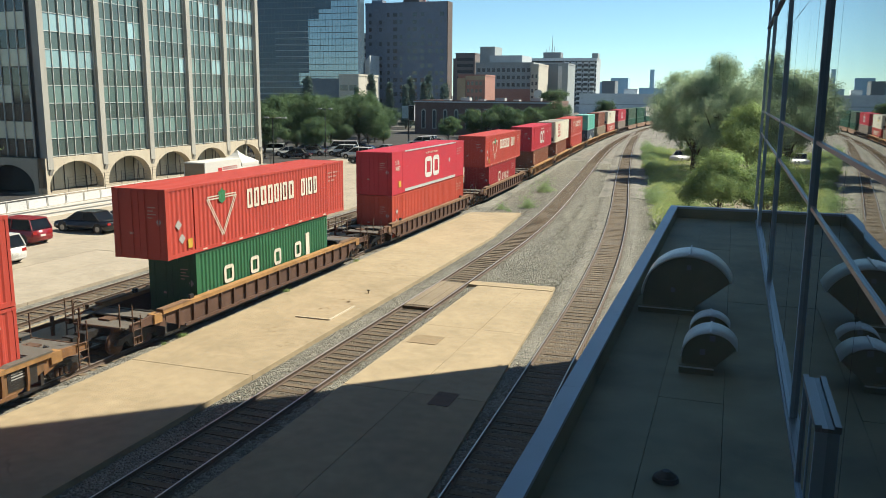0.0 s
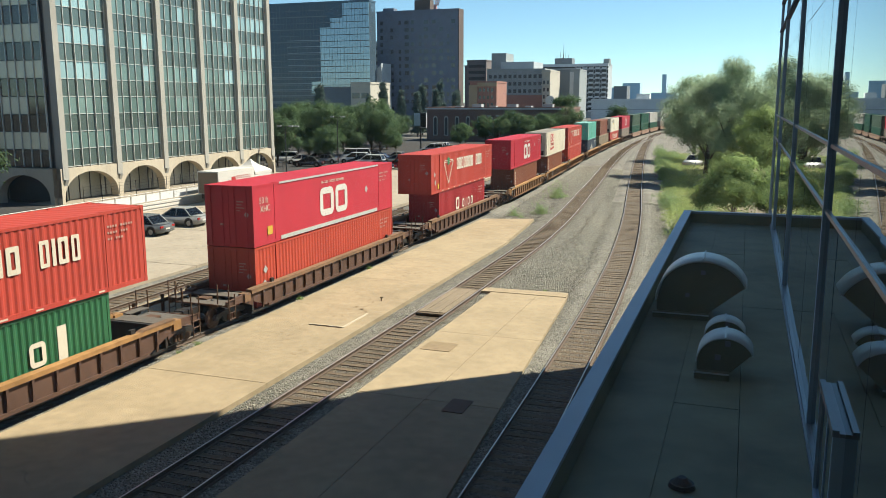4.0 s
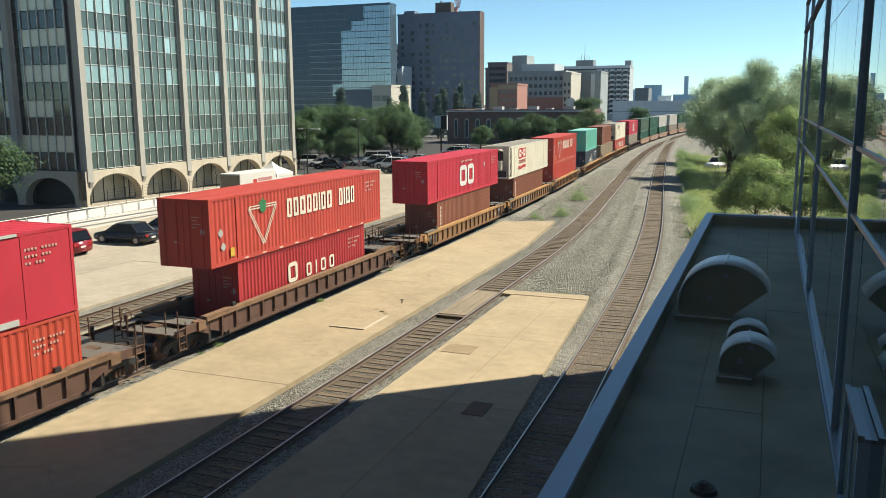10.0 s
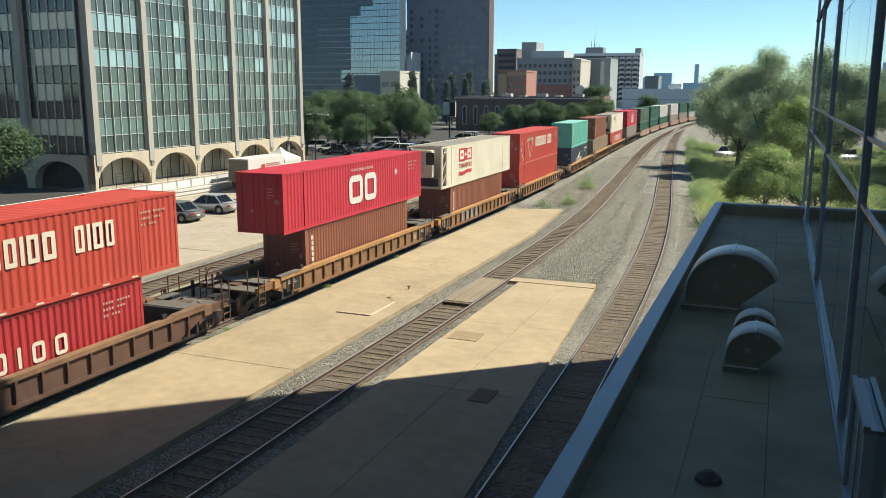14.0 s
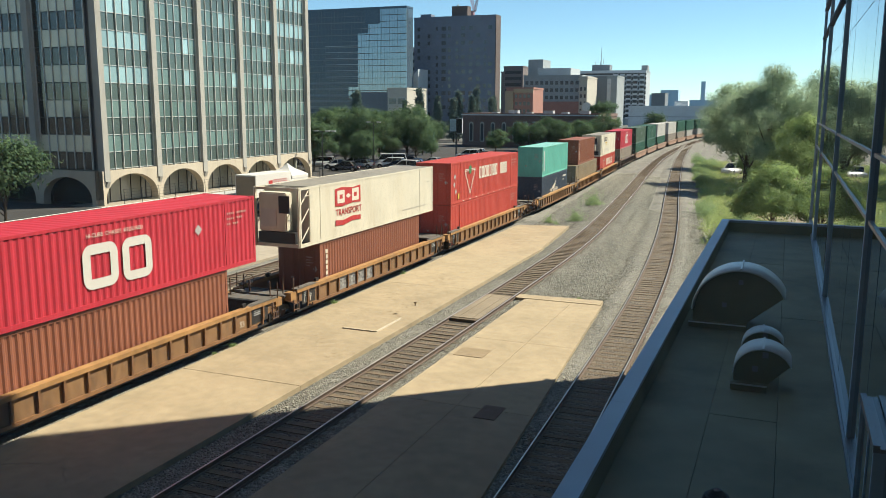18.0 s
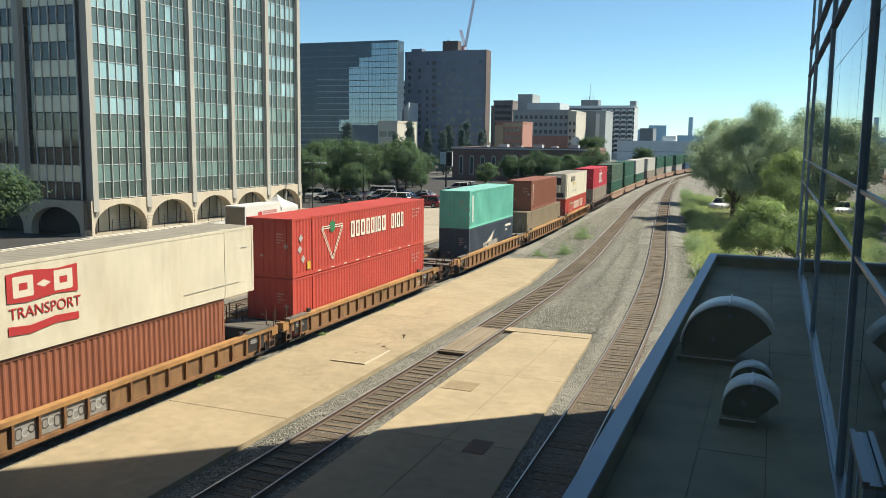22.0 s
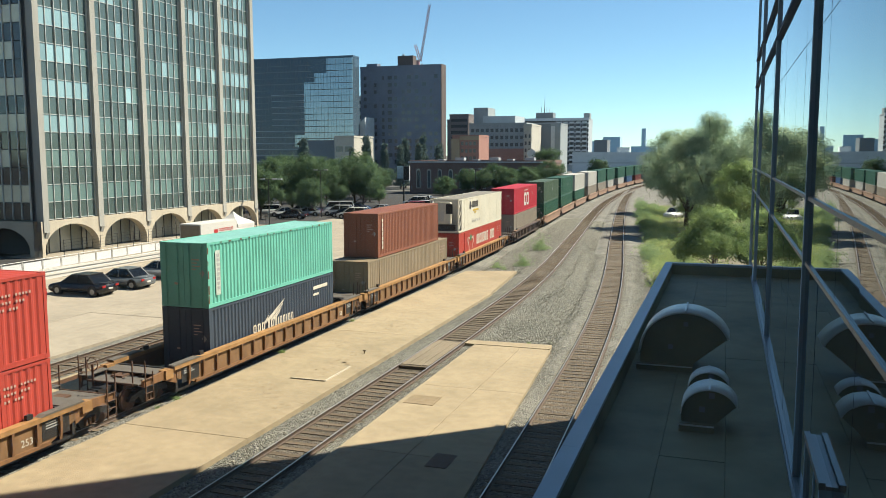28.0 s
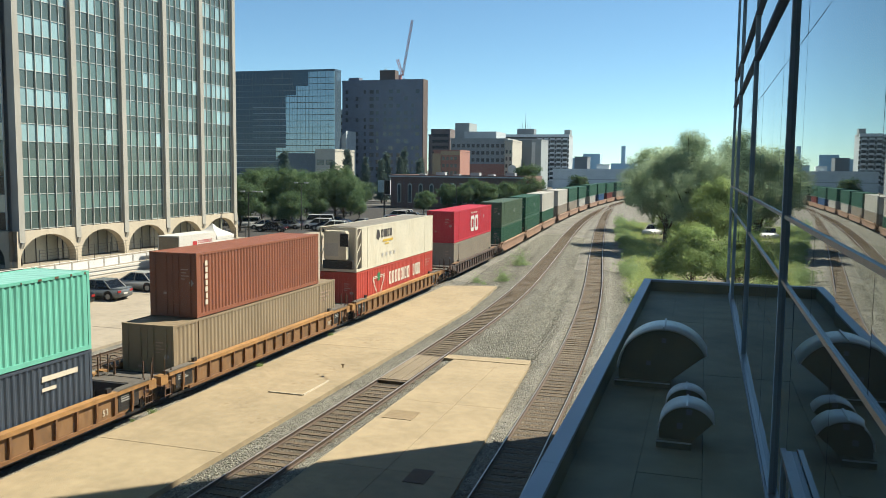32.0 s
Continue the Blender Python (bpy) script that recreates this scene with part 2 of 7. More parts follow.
M = {
    "concrete": slab_concrete("sunbleached_concrete", (0.47, 0.378, 0.244), (0.35, 0.275, 0.175)),
    "stain": material("stained_concrete", (0.36, 0.275, 0.17), 0.9, grain=4, vary=0.3, spec=0.2),
    "lot": slab_concrete("parking_lot_concrete", (0.47, 0.41, 0.32), (0.30, 0.26, 0.20), 0.2),
    "asphalt": material("asphalt", (0.06, 0.058, 0.055), 0.9, grain=5, vary=0.25, bump=0.3, spec=0.3),
    "ballast": gravel("grey_ballast", (0.09, 0.086, 0.072), (0.44, 0.42, 0.355), 11),
    "ballast_brown": gravel("brown_ballast", (0.055, 0.046, 0.035), (0.27, 0.222, 0.165), 10),
    "dirt": gravel("dry_earth", (0.17, 0.14, 0.09), (0.36, 0.30, 0.21), 6),
    "city_ground": gravel("dull_city_ground", (0.10, 0.10, 0.09), (0.22, 0.215, 0.19), 3),
    "tie": material("weathered_timber", (0.19, 0.145, 0.097), 0.92, grain=9, vary=0.3, stain=0.25, stain_colour=(0.06, 0.045, 0.03), bump=0.5, bump_scale=30, each=0.16, spec=0.2),
    "plank": material("grey_timber", (0.33, 0.27, 0.19), 0.9, grain=6, vary=0.3, bump=0.4, each=0.12, spec=0.2),
    "rail_top": material("polished_rail", (1.25, 1.22, 1.18), 0.42, 1.0, grain=3, vary=0.12),
    "rail_dull": material("dull_brown_rail", (0.95, 0.86, 0.74), 0.36, 0.85, grain=3, vary=0.2, spec=0.3),
    "rail": material("rusty_rail", (0.135, 0.095, 0.07), 0.75, grain=10, vary=0.3, spec=0.3),
    "rust": material("rusty_steel", (0.16, 0.09, 0.055), 0.75, 0.1, grain=6, vary=0.4, stain=0.5, stain_colour=(0.06, 0.035, 0.025), spec=0.3),
    "black": material("black_steel", (0.025, 0.023, 0.022), 0.6, 0.2, grain=8, vary=0.4, stain=0.4, stain_colour=(0.10, 0.06, 0.04)),
    "car_dark": material("dark_brown_car_paint", (0.13, 0.07, 0.048), 0.7, grain=5, vary=0.35, stain=0.5, stain_colour=(0.05, 0.03, 0.022), streak=0.3, spec=0.3),
    "car_orange": material("faded_orange_brown_car_paint", (0.27, 0.135, 0.058), 0.7, grain=5, vary=0.35, stain=0.65, stain_colour=(0.11, 0.06, 0.035), streak=0.3, spec=0.3),
    "car_tan": material("tan_car_paint", (0.40, 0.25, 0.17), 0.7, grain=5, vary=0.25, stain=0.3, stain_colour=(0.2, 0.12, 0.08), streak=0.3, spec=0.3),
    "car_grey": material("grey_brown_car_paint", (0.12, 0.085, 0.07), 0.7, grain=5, vary=0.3, stain=0.3, streak=0.3, spec=0.3),
    "deck": material("worn_grey_deck_plate", (0.19, 0.17, 0.145), 0.7, 0.2, grain=5, vary=0.25, stain=0.4, stain_colour=(0.12, 0.08, 0.05), spec=0.3),
    "plate": material("grimy_dark_side_plate", (0.28, 0.155, 0.07), 0.75, grain=4, vary=0.4, stain=0.7, stain_colour=(0.055, 0.035, 0.025), streak=0.35, spec=0.3),
    "chord": material("worn_orange_top_chord", (0.44, 0.24, 0.09), 0.65, grain=4, vary=0.35, stain=0.6, stain_colour=(0.22, 0.11, 0.05), spec=0.3),
    "chord_dark": material("rusty_brown_top_chord", (0.25, 0.145, 0.08), 0.7, grain=4, vary=0.35, stain=0.5, stain_colour=(0.1, 0.06, 0.04), spec=0.3),
    "yellow": material("safety_yellow", (0.75, 0.5, 0.05), 0.6, grain=6, vary=0.15),
    "white": material("white_paint", (0.82, 0.80, 0.74), 0.5, grain=5, vary=0.05),
    "ink": material("cream_lettering", (0.85, 0.78, 0.64), 0.6, grain=9, vary=0.12),
    "codeink": material("worn_pale_code_marks", (0.62, 0.44, 0.36), 0.6, grain=9, vary=0.2),
    "greyspray": material("grey_spray_paint", (0.30, 0.29, 0.27), 0.7, grain=4, vary=0.25, stain=0.5, stain_colour=(0.13, 0.09, 0.06)),
    "faded": material("faded_white_paint", (0.66, 0.74, 0.66), 0.6, grain=9, vary=0.2),
    "greyink": material("grey_lettering", (0.5, 0.5, 0.48), 0.6, grain=9, vary=0.12),
    "redink": material("red_lettering", (0.55, 0.03, 0.03), 0.6, grain=9, vary=0.1),
    "darkink": material("dark_lettering", (0.06, 0.05, 0.05), 0.6, grain=9, vary=0.1),
    "leafgreen": material("green_emblem", (0.03, 0.22, 0.08), 0.6, grain=9, vary=0.1),
    "stone": material("pale_precast_concrete", (0.72, 0.64, 0.50), 0.88, grain=2.0, vary=0.1, stain=0.2, stain_colour=(0.36, 0.31, 0.25), streak=0.2, bump=0.15, each=0.03, spec=0.2),
    "pilaster": material("grey_precast_pilaster", (0.53, 0.52, 0.47), 0.88, grain=2.0, vary=0.12, stain=0.25, stain_colour=(0.24, 0.2, 0.16), streak=0.15, bump=0.15, spec=0.2),
    "bronze": material("dark_bronze_frame", (0.05, 0.055, 0.055), 0.5, 0.4, grain=5, vary=0.2),
    "alu": material("pale_aluminium_frame", (0.72, 0.75, 0.71), 0.5, 0.3, grain=5, vary=0.1),
    "panel_dark": glass("dark_spandrel_glass", (0.115, 0.165, 0.155), 0.12, 1.5, each=0.18),
    "panel_light": glass("blind_backed_window_glass", (0.18, 0.285, 0.27), 0.10, 1.55, each=0.35),
    "panel_bright": glass("pale_blind_window_glass", (0.40, 0.62, 0.66), 0.10, 1.5, each=0.25),
    "shade_glass": glass("black_window_glass", (0.075, 0.075, 0.065), 0.06, 1.5, each=0.1),
    "amber_glass": glass("tan_blind_window_glass", (1.25, 1.22, 0.92), 0.2, 1.45, each=0.4),
    "lobby_glass": glass("dark_lobby_glass", (0.46, 0.47, 0.38), 0.08, 1.5, each=0.2),
    "mirror_glass": glass("dark_reflective_facade_glass", (0.48, 0.57, 0.56), 0.012, 1.5, metal=1.0),
    "roofing": material("dark_roof_membrane", (0.42, 0.41, 0.245), 0.7, grain=1.2, vary=0.3, stain=0.4, stain_colour=(0.045, 0.05, 0.05), bump=0.2, each=0.05, spec=0.35),
    "flashing": material("blue_grey_metal_flashing", (0.62, 0.72, 0.83), 0.45, 0.2, grain=2, vary=0.1, each=0.05),
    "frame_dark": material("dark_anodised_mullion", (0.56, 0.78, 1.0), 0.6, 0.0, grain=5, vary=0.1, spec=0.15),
    "rail_slate": material("matt_slate_blue_rail", (0.15, 0.21, 0.32), 0.9, 0.0, grain=5, vary=0.1, spec=0.03),
    "frame_light": material("silver_anodised_rail", (0.40, 0.45, 0.48), 0.4, 0.6, grain=5, vary=0.1),
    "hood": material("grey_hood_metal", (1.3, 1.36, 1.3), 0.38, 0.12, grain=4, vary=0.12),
    # tower front: haze put into the brick as blue-grey
    "brick_brown": material("haze_blued_brown_brick", (0.27, 0.315, 0.40), 0.9, grain=1.2, vary=0.2, stain=0.2, stain_colour=(0.05, 0.035, 0.03), spec=0.2),
    "brick_red": material("red_brick", (0.54, 0.29, 0.235), 0.9, grain=1.2, vary=0.2, spec=0.2),
    "brick_old": material("old_maroon_brick", (0.31, 0.20, 0.17), 0.9, grain=1.2, vary=0.2, spec=0.2),
    # browner copy of the tower brick, toned as sunlit
    "brick_sun": material("brown_brick_sunlit_copy", (0.19, 0.155, 0.145), 0.9, grain=1.2, vary=0.15, spec=0.2),
    # cladding tones below are lightened to stand for haze on the skyline
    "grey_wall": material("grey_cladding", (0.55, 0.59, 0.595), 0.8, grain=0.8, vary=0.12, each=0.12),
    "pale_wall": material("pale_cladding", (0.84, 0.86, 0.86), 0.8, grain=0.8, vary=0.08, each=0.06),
    "dark_wall": material("slate_cladding", (0.26, 0.295, 0.32), 0.7, grain=0.8, vary=0.12),
    "tan_wall": material("buff_cladding", (0.70, 0.66, 0.56), 0.85, grain=0.8, vary=0.1),
    "ochre_wall": material("ochre_cladding", (0.62, 0.50, 0.33), 0.85, grain=0.8, vary=0.1),
    # pale blue and navy stand for reflected sky and neighbour on the office
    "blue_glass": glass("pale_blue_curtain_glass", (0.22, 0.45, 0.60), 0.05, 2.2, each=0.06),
    "navy_glass": glass("dark_reflection_navy_glass", (0.10, 0.155, 0.21), 0.06, 1.35, each=0.1),
    # far panes lifted towards grey, again for haze
    "far_glass": glass("haze_paled_dark_glass", (0.11, 0.125, 0.135), 0.1, 1.5, each=0.3),
    "pale_pane": glass("pale_window_glass", (0.42, 0.42, 0.38), 0.2, 1.45, each=0.3),
    # skyline walls lightened and blued to paint in the haze
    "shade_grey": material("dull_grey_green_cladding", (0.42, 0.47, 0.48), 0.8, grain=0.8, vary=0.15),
    "slab_brown": material("haze_paled_brown_slab", (0.31, 0.27, 0.265), 0.9, grain=0.8, vary=0.15, spec=0.2),
    "apt_grey": material("haze_paled_grey_wall", (0.62, 0.69, 0.73), 0.85, grain=0.8, vary=0.12),
    "apt_pale": material("haze_paled_balcony_front", (1.0, 1.05, 1.08), 0.85, grain=0.8, vary=0.1),
    "hall_roof": material("haze_paled_warehouse_wall", (0.92, 0.98, 1.0), 0.85, grain=0.5, vary=0.1),
    # far blocks: aerial haze put into the wall colour as pale blue
    "haze_wall": material("haze_tinted_far_wall", (0.60, 0.86, 1.05), 0.9, grain=0.1, vary=0.06),
    "bark": material("bark", (0.11, 0.085, 0.06), 0.95, grain=8, vary=0.35, bump=0.5, spec=0.2),
    "leaf": foliage("street_tree_leaves", (0.05, 0.10, 0.052), (0.18, 0.275, 0.13), 0.5),
    "leaf_willow": foliage("willow_leaves", (0.29, 0.42, 0.27), (0.66, 0.79, 0.52), 0.62),
    "leaf_bright": foliage("bright_shrub_leaves", (0.16, 0.27, 0.09), (0.50, 0.62, 0.25), 0.58),
    "leaf_dark": foliage("spruce_needles", (0.075, 0.12, 0.11), (0.17, 0.24, 0.21), 0.25),
    "weed": foliage("weed_leaves", (0.22, 0.34, 0.14), (0.52, 0.66, 0.34), 0.55),
    "grass": foliage("dry_grass_blades", (0.26, 0.38, 0.12), (0.62, 0.70, 0.30), 0.5),
    "tyre": material("tyre_rubber", (0.02, 0.02, 0.02), 0.85, grain=9, vary=0.2),
    "rim": material("alloy_rim", (0.5, 0.5, 0.5), 0.35, 0.8, grain=5, vary=0.1),
    "car_glass": glass("car_window_glass", (0.012, 0.014, 0.016), 0.05, 1.3),
    "tail": material("red_tail_lamp", (0.45, 0.01, 0.01), 0.2, grain=3, vary=0.05),
    "canvas": material("white_canvas", (0.80, 0.79, 0.75), 0.8, grain=2, vary=0.05),
    "crane": material("red_white_crane_steel", (0.55, 0.28, 0.28), 0.6, grain=0.3, vary=0.3),
    "sign_pale": material("pale_sign_face", (0.55, 0.72, 0.80), 0.4, grain=2, vary=0.15),
}


def paint(name, colour, **kw):
    """Weathered container paint."""
    o = dict(rough=0.55, grain=3.0, vary=0.14, stain=0.3, stain_colour=tuple(c * 0.45 for c in colour), streak=0.25, spec=0.4, big=0.4)
    o.update(kw)
    return material(name, colour, **o)


P = {
    "red": paint("tomato_red_container_paint", (0.60, 0.074, 0.048)),
    "crimson": paint("crimson_container_paint", (0.62, 0.034, 0.058)),
    "orange_red": paint("orange_red_container_paint", (0.60, 0.075, 0.038)),
    "kred": paint("deep_red_container_paint", (0.50, 0.035, 0.04)),
    "green": paint("dark_green_container_paint", (0.03, 0.17, 0.07)),
    "hunter": paint("hunter_green_container_paint", (0.022, 0.11, 0.06)),
    "moss": paint("moss_green_container_paint", (0.085, 0.14, 0.085)),
    "teal": paint("sea_green_container_paint", (0.20, 0.66, 0.52)),
    "teal_roof": paint("washed_out_sea_green_roof", (0.30, 0.66, 0.60)),
    "brown": paint("red_brown_container_paint", (0.34, 0.12, 0.065)),
    "navy": paint("dark_blue_grey_container_paint", (0.058, 0.08, 0.115)),
    "tan": paint("khaki_container_paint", (0.36, 0.28, 0.18), stain=0.5),
    "grey": paint("warm_grey_container_paint", (0.37, 0.31, 0.24)),
    "cream": paint("cream_reefer_panel", (0.82, 0.76, 0.60), stain=0.4, stain_colour=(0.50, 0.38, 0.24)),
    "white": paint("off_white_container_paint", (0.68, 0.65, 0.58)),
    "blue": paint("blue_container_paint", (0.05, 0.13, 0.3)),
    "maroon": paint("maroon_container_paint", (0.24, 0.05, 0.04)),
    "topgrey": paint("dirty_reefer_roof", (0.36, 0.33, 0.27), stain=0.6),
}


# ---- mesh helpers ----
def box(bm, x0, x1, y0, y1, z0, z1):
    v = [bm.verts.new(p) for p in ((x0, y0, z0), (x1, y0, z0), (x1, y1, z0), (x0, y1, z0), (x0, y0, z1), (x1, y0, z1), (x1, y1, z1), (x0, y1, z1))]
    for f in ((3, 2, 1, 0), (4, 5, 6, 7), (0, 1, 5, 4), (1, 2, 6, 5), (2, 3, 7, 6), (3, 0, 4, 7)):
        bm.faces.new([v[i] for i in f])
    return bm


def prism(bm, outline, a, b, axis="y"):
    """An outline of (p, q) pairs pushed from a to b along an axis: pairs are (x, z) for y, (y, z) for x, (x, y) for z."""
    put = {"y": lambda p, q, s: (p, s, q), "x": lambda p, q, s: (s, p, q), "z": lambda p, q, s: (p, q, s)}[axis]
    lo = [bm.verts.new(put(p, q, a)) for p, q in outline]
    hi = [bm.verts.new(put(p, q, b)) for p, q in outline]
    n = len(outline)
    for i in range(n):
        j = (i + 1) % n
        bm.faces.new((lo[i], lo[j], hi[j], hi[i]))
    bm.faces.new(lo[::-1])
    bm.faces.new(hi)
    bmesh.ops.recalc_face_normals(bm, faces=bm.faces)
    return bm


def rod(bm, a, b, r0, r1=None, n=8):
    """A round bar from a to b."""
    a, b, r1 = Vector(a), Vector(b), r0 if r1 is None else r1
    d = (b - a).normalized()
    s = d.cross(Vector((0, 0, 1)) if abs(d.z) < 0.9 else Vector((1, 0, 0))).normalized()
    u = d.cross(s)
    rings = []
    for c, r in ((a, r0), (b, r1)):
        rings.append([bm.verts.new(c + (s * math.cos(k * math.tau / n) + u * math.sin(k * math.tau / n)) * r) for k in range(n)])
    for k in range(n):
        j = (k + 1) % n
        bm.faces.new((rings[0][k], rings[0][j], rings[1][j], rings[1][k]))
    bm.faces.new(rings[0][::-1])
    bm.faces.new(rings[1])
    return bm


def mesh_of(name, bm, mat, smooth=False):
    bmesh.ops.recalc_face_normals(bm, faces=bm.faces)
    me = bpy.data.meshes.new(name)
    bm.to_mesh(me)
    bm.free()
    me.materials.append(mat)
    if smooth:
        for p in me.polygons:
            p.use_smooth = True
    return me


def part(name, bm, mat, parent=None, label="", smooth=False):
    ob = new(name, bm if isinstance(bm, bpy.types.Mesh) else mesh_of(name, bm, mat, smooth))
    if parent is not None:
        ob.parent = parent
    if label:
        tagged(ob, label)
    return ob


def quads_mesh(name, verts, faces, mat):
    me = bpy.data.meshes.new(name)
    me.from_pydata(verts, [], faces)
    me.materials.append(mat)
    me.update()
    return me


def thing(name, label, category, group="", kind="", at=None):
    ob = new(name)
    ob.empty_display_size = 0.3
    if at is not None:
        ob.matrix_basis = at
    return tagged(ob, label, category, group, kind)


def B(*dims):
    return box(bmesh.new(), *dims)


# ---- the lines of the four tracks: (y, x) of the centre, the train's first ----
def smooth_line(knots, y0, y1, step):
    """A smooth line through the knots, sampled evenly in y."""
    ys, xs = np.array([k[0] for k in knots], float), np.array([k[1] for k in knots], float)
    m = np.gradient(xs, ys)
    out = []
    for y in np.arange(y0, y1 + 1e-6, step):
        i = int(np.clip(np.searchsorted(ys, y) - 1, 0, len(ys) - 2))
        h = ys[i + 1] - ys[i]
        t = (y - ys[i]) / h
        x = (2 * t**3 - 3 * t**2 + 1) * xs[i] + (t**3 - 2 * t**2 + t) * h * m[i] + (-2 * t**3 + 3 * t**2) * xs[i + 1] + (t**3 - t**2) * h * m[i + 1]
        out.append((float(x), float(y)))
    return out


LINE_1 = smooth_line([(-120, -22.55), (20, -22.55), (45, -22.55), (62, -22.65), (84, -23.3), (107, -24.6), (139, -26.7), (165, -28.1), (191, -29.2), (238, -30.0), (290, -28.5), (350, -22), (420, -9), (520, 16)], -120, 520, 1.0)
LINE_2 = smooth_line([(-120, -13.68), (20, -13.68), (45, -13.66), (56, -13.8), (66, -14.26), (76, -15.0), (86, -15.9), (107, -17.8), (127, -19.75), (146, -21.4), (176, -23.5), (195, -24.4), (238, -25.3), (290, -24), (350, -17.4), (420, -4.5), (520, 20.5)], -120, 520, 1.0)
LINE_3 = smooth_line([(-120, -4.9), (0, -5.3), (18, -5.58), (30, -5.92), (38, -6.2), (51, -6.95), (60, -7.7), (72, -8.9), (92, -11.2), (118, -14.1), (150, -17.5), (185, -20.8), (215, -23.2), (238, -24.9)], -120, 238, 1.0)
LINE_0 = [(-29.4, float(y)) for y in range(-60, 74, 2)]


def offsets(line, d):
    """The line shifted d metres to its right."""
    p = np.array(line)
    t = np.gradient(p, axis=0)
    t /= np.linalg.norm(t, axis=1)[:, None]
    return p + np.stack([t[:, 1], -t[:, 0]], 1) * d


def bank(name, line, profile, mat):
    """A strip of uneven gravel along a line with the given (offset, height) profile."""
    edges = [offsets(line, d) for d, _ in profile]
    n, verts, faces = len(profile), [], []
    for i in range(len(line)):
        for k, (_, z) in enumerate(profile):
            x, y = edges[k][i]
            verts.append((float(x), float(y), z + 0.022 * noise.noise((x * 1.3, y * 1.3, 0))))
    for i in range(len(line) - 1):
        for k in range(n - 1):
            faces.append((i * n + k, i * n + k + 1, (i + 1) * n + k + 1, (i + 1) * n + k))
    return new(name, quads_mesh(name, verts, faces, mat))


def ribbon(name, line, left, right, z, mat, crown=0.0, cut=None):
    """A strip along a line from left to right of it; crown lowers its edges."""
    cols = np.linspace(left, right, 9)
    edges = [offsets(line, c) for c in cols]
    verts, faces = [], []
    for i in range(len(line)):
        for k, c in enumerate(cols):
            drop = crown * max(0.0, abs(k - 4) / 4 - 0.62) / 0.38
            verts.append((float(edges[k][i][0]), float(edges[k][i][1]), z - drop + 0.02 * noise.noise((edges[k][i][0] * 0.9, edges[k][i][1] * 0.9, 0))))
    n = len(cols)
    for i in range(len(line) - 1):
        for k in range(n - 1):
            faces.append((i * n + k, i * n + k + 1, (i + 1) * n + k + 1, (i + 1) * n + k))
    return new(name, quads_mesh(name, verts, faces, mat))


RAIL = [(-0.019, 0.0), (0.019, 0.0), (0.035, -0.011), (0.036, -0.035), (0.012, -0.05), (0.012, -0.13), (0.07, -0.15), (0.07, -0.165), (-0.07, -0.165), (-0.07, -0.15), (-0.012, -0.13), (-0.012, -0.05), (-0.036, -0.035), (-0.035, -0.011)]


def rail(name, line, d, parent, top="rail_top"):
    pts = offsets(line, d)
    verts, faces, n = [], [], len(RAIL)
    t = np.gradient(pts, axis=0)
    t /= np.linalg.norm(t, axis=1)[:, None]
    for (x, y), (tx, ty) in zip(pts, t):
        for a, b in RAIL:
            verts.append((float(x + ty * a), float(y - tx * a), b))
    for i in range(len(pts) - 1):
        for k in range(n):
            j = (k + 1) % n
            faces.append((i * n + k, i * n + j, (i + 1) * n + j, (i + 1) * n + k))
    me = quads_mesh(name, verts, faces, M[top])
    me.materials.append(M["rail"])
    for i, p in enumerate(me.polygons):
        p.material_index = 0 if i % n == 0 else 1
    ob = new(name, me)
    ob.parent = parent
    return ob


TIE = mesh_of("tie", B(-1.28, 1.28, -0.115, 0.115, -0.34, -0.168), M["tie"])


def track(name, label, line, near, far, tie_from, tie_to, bed="ballast_brown", bed_z=-0.195, spill=0.0, top_key="rail_top"):
    """Rails, ties and their bed. Ties from near to far are pieces of their own, the rest one mesh."""
    top = thing(name, label, "railway track", "railway tracks", "structure")
    for d in (-0.7525, 0.7525):
        rail("rail", line, d, top, top_key)
    ob = ribbon("tie_bed", line, -1.5, 1.5, bed_z, M[bed], 0.05)
    ob.parent = top
    for s in (-1, 1):
        prof = [(0.80, -0.205), (0.92, -0.178 + spill), (1.15, -0.152 + spill), (1.42, -0.146 + spill), (1.8, -0.19), (2.4, -0.30)]
        sh = bank("ballast_shoulder", line, [(s * d, z) for d, z in prof][::s], M["ballast"])
        sh.parent = top
    p = np.array(line)
    seg = np.r_[0, np.cumsum(np.linalg.norm(np.diff(p, axis=0), axis=1))]
    verts, faces = [], []
    for a in np.arange(0, seg[-1], 0.56):
        x, y = np.interp(a, seg, p[:, 0]), np.interp(a, seg, p[:, 1])
        if not tie_from < y < tie_to:
            continue
        i = min(int(np.searchsorted(seg, a)), len(p) - 1)
        d = p[i] - p[max(i - 1, 0)] if i else p[1] - p[0]
        turn = math.degrees(math.atan2(-d[0], d[1])) + random.uniform(-1.2, 1.2)
        m = pose(x + random.uniform(-0.05, 0.05), y, random.uniform(-0.012, 0.012), 0, 0, turn)
        if near < y < far:
            tie = new("tie", TIE)
            tie.parent, tie.matrix_basis = top, m
        else:
            k = len(verts)
            verts += [tuple(m @ v.co) for v in TIE.vertices]
            faces += [tuple(k + q for q in f.vertices) for f in TIE.polygons]
    if verts:
        rest = new("distant_ties", quads_mesh("distant_ties", verts, faces, M["tie"]))
        rest.parent = top
        tagged(rest, "weathered timber ties far along the line", kind="stuff")
    return top


# ---- ground ----
ground_bm = bmesh.new()
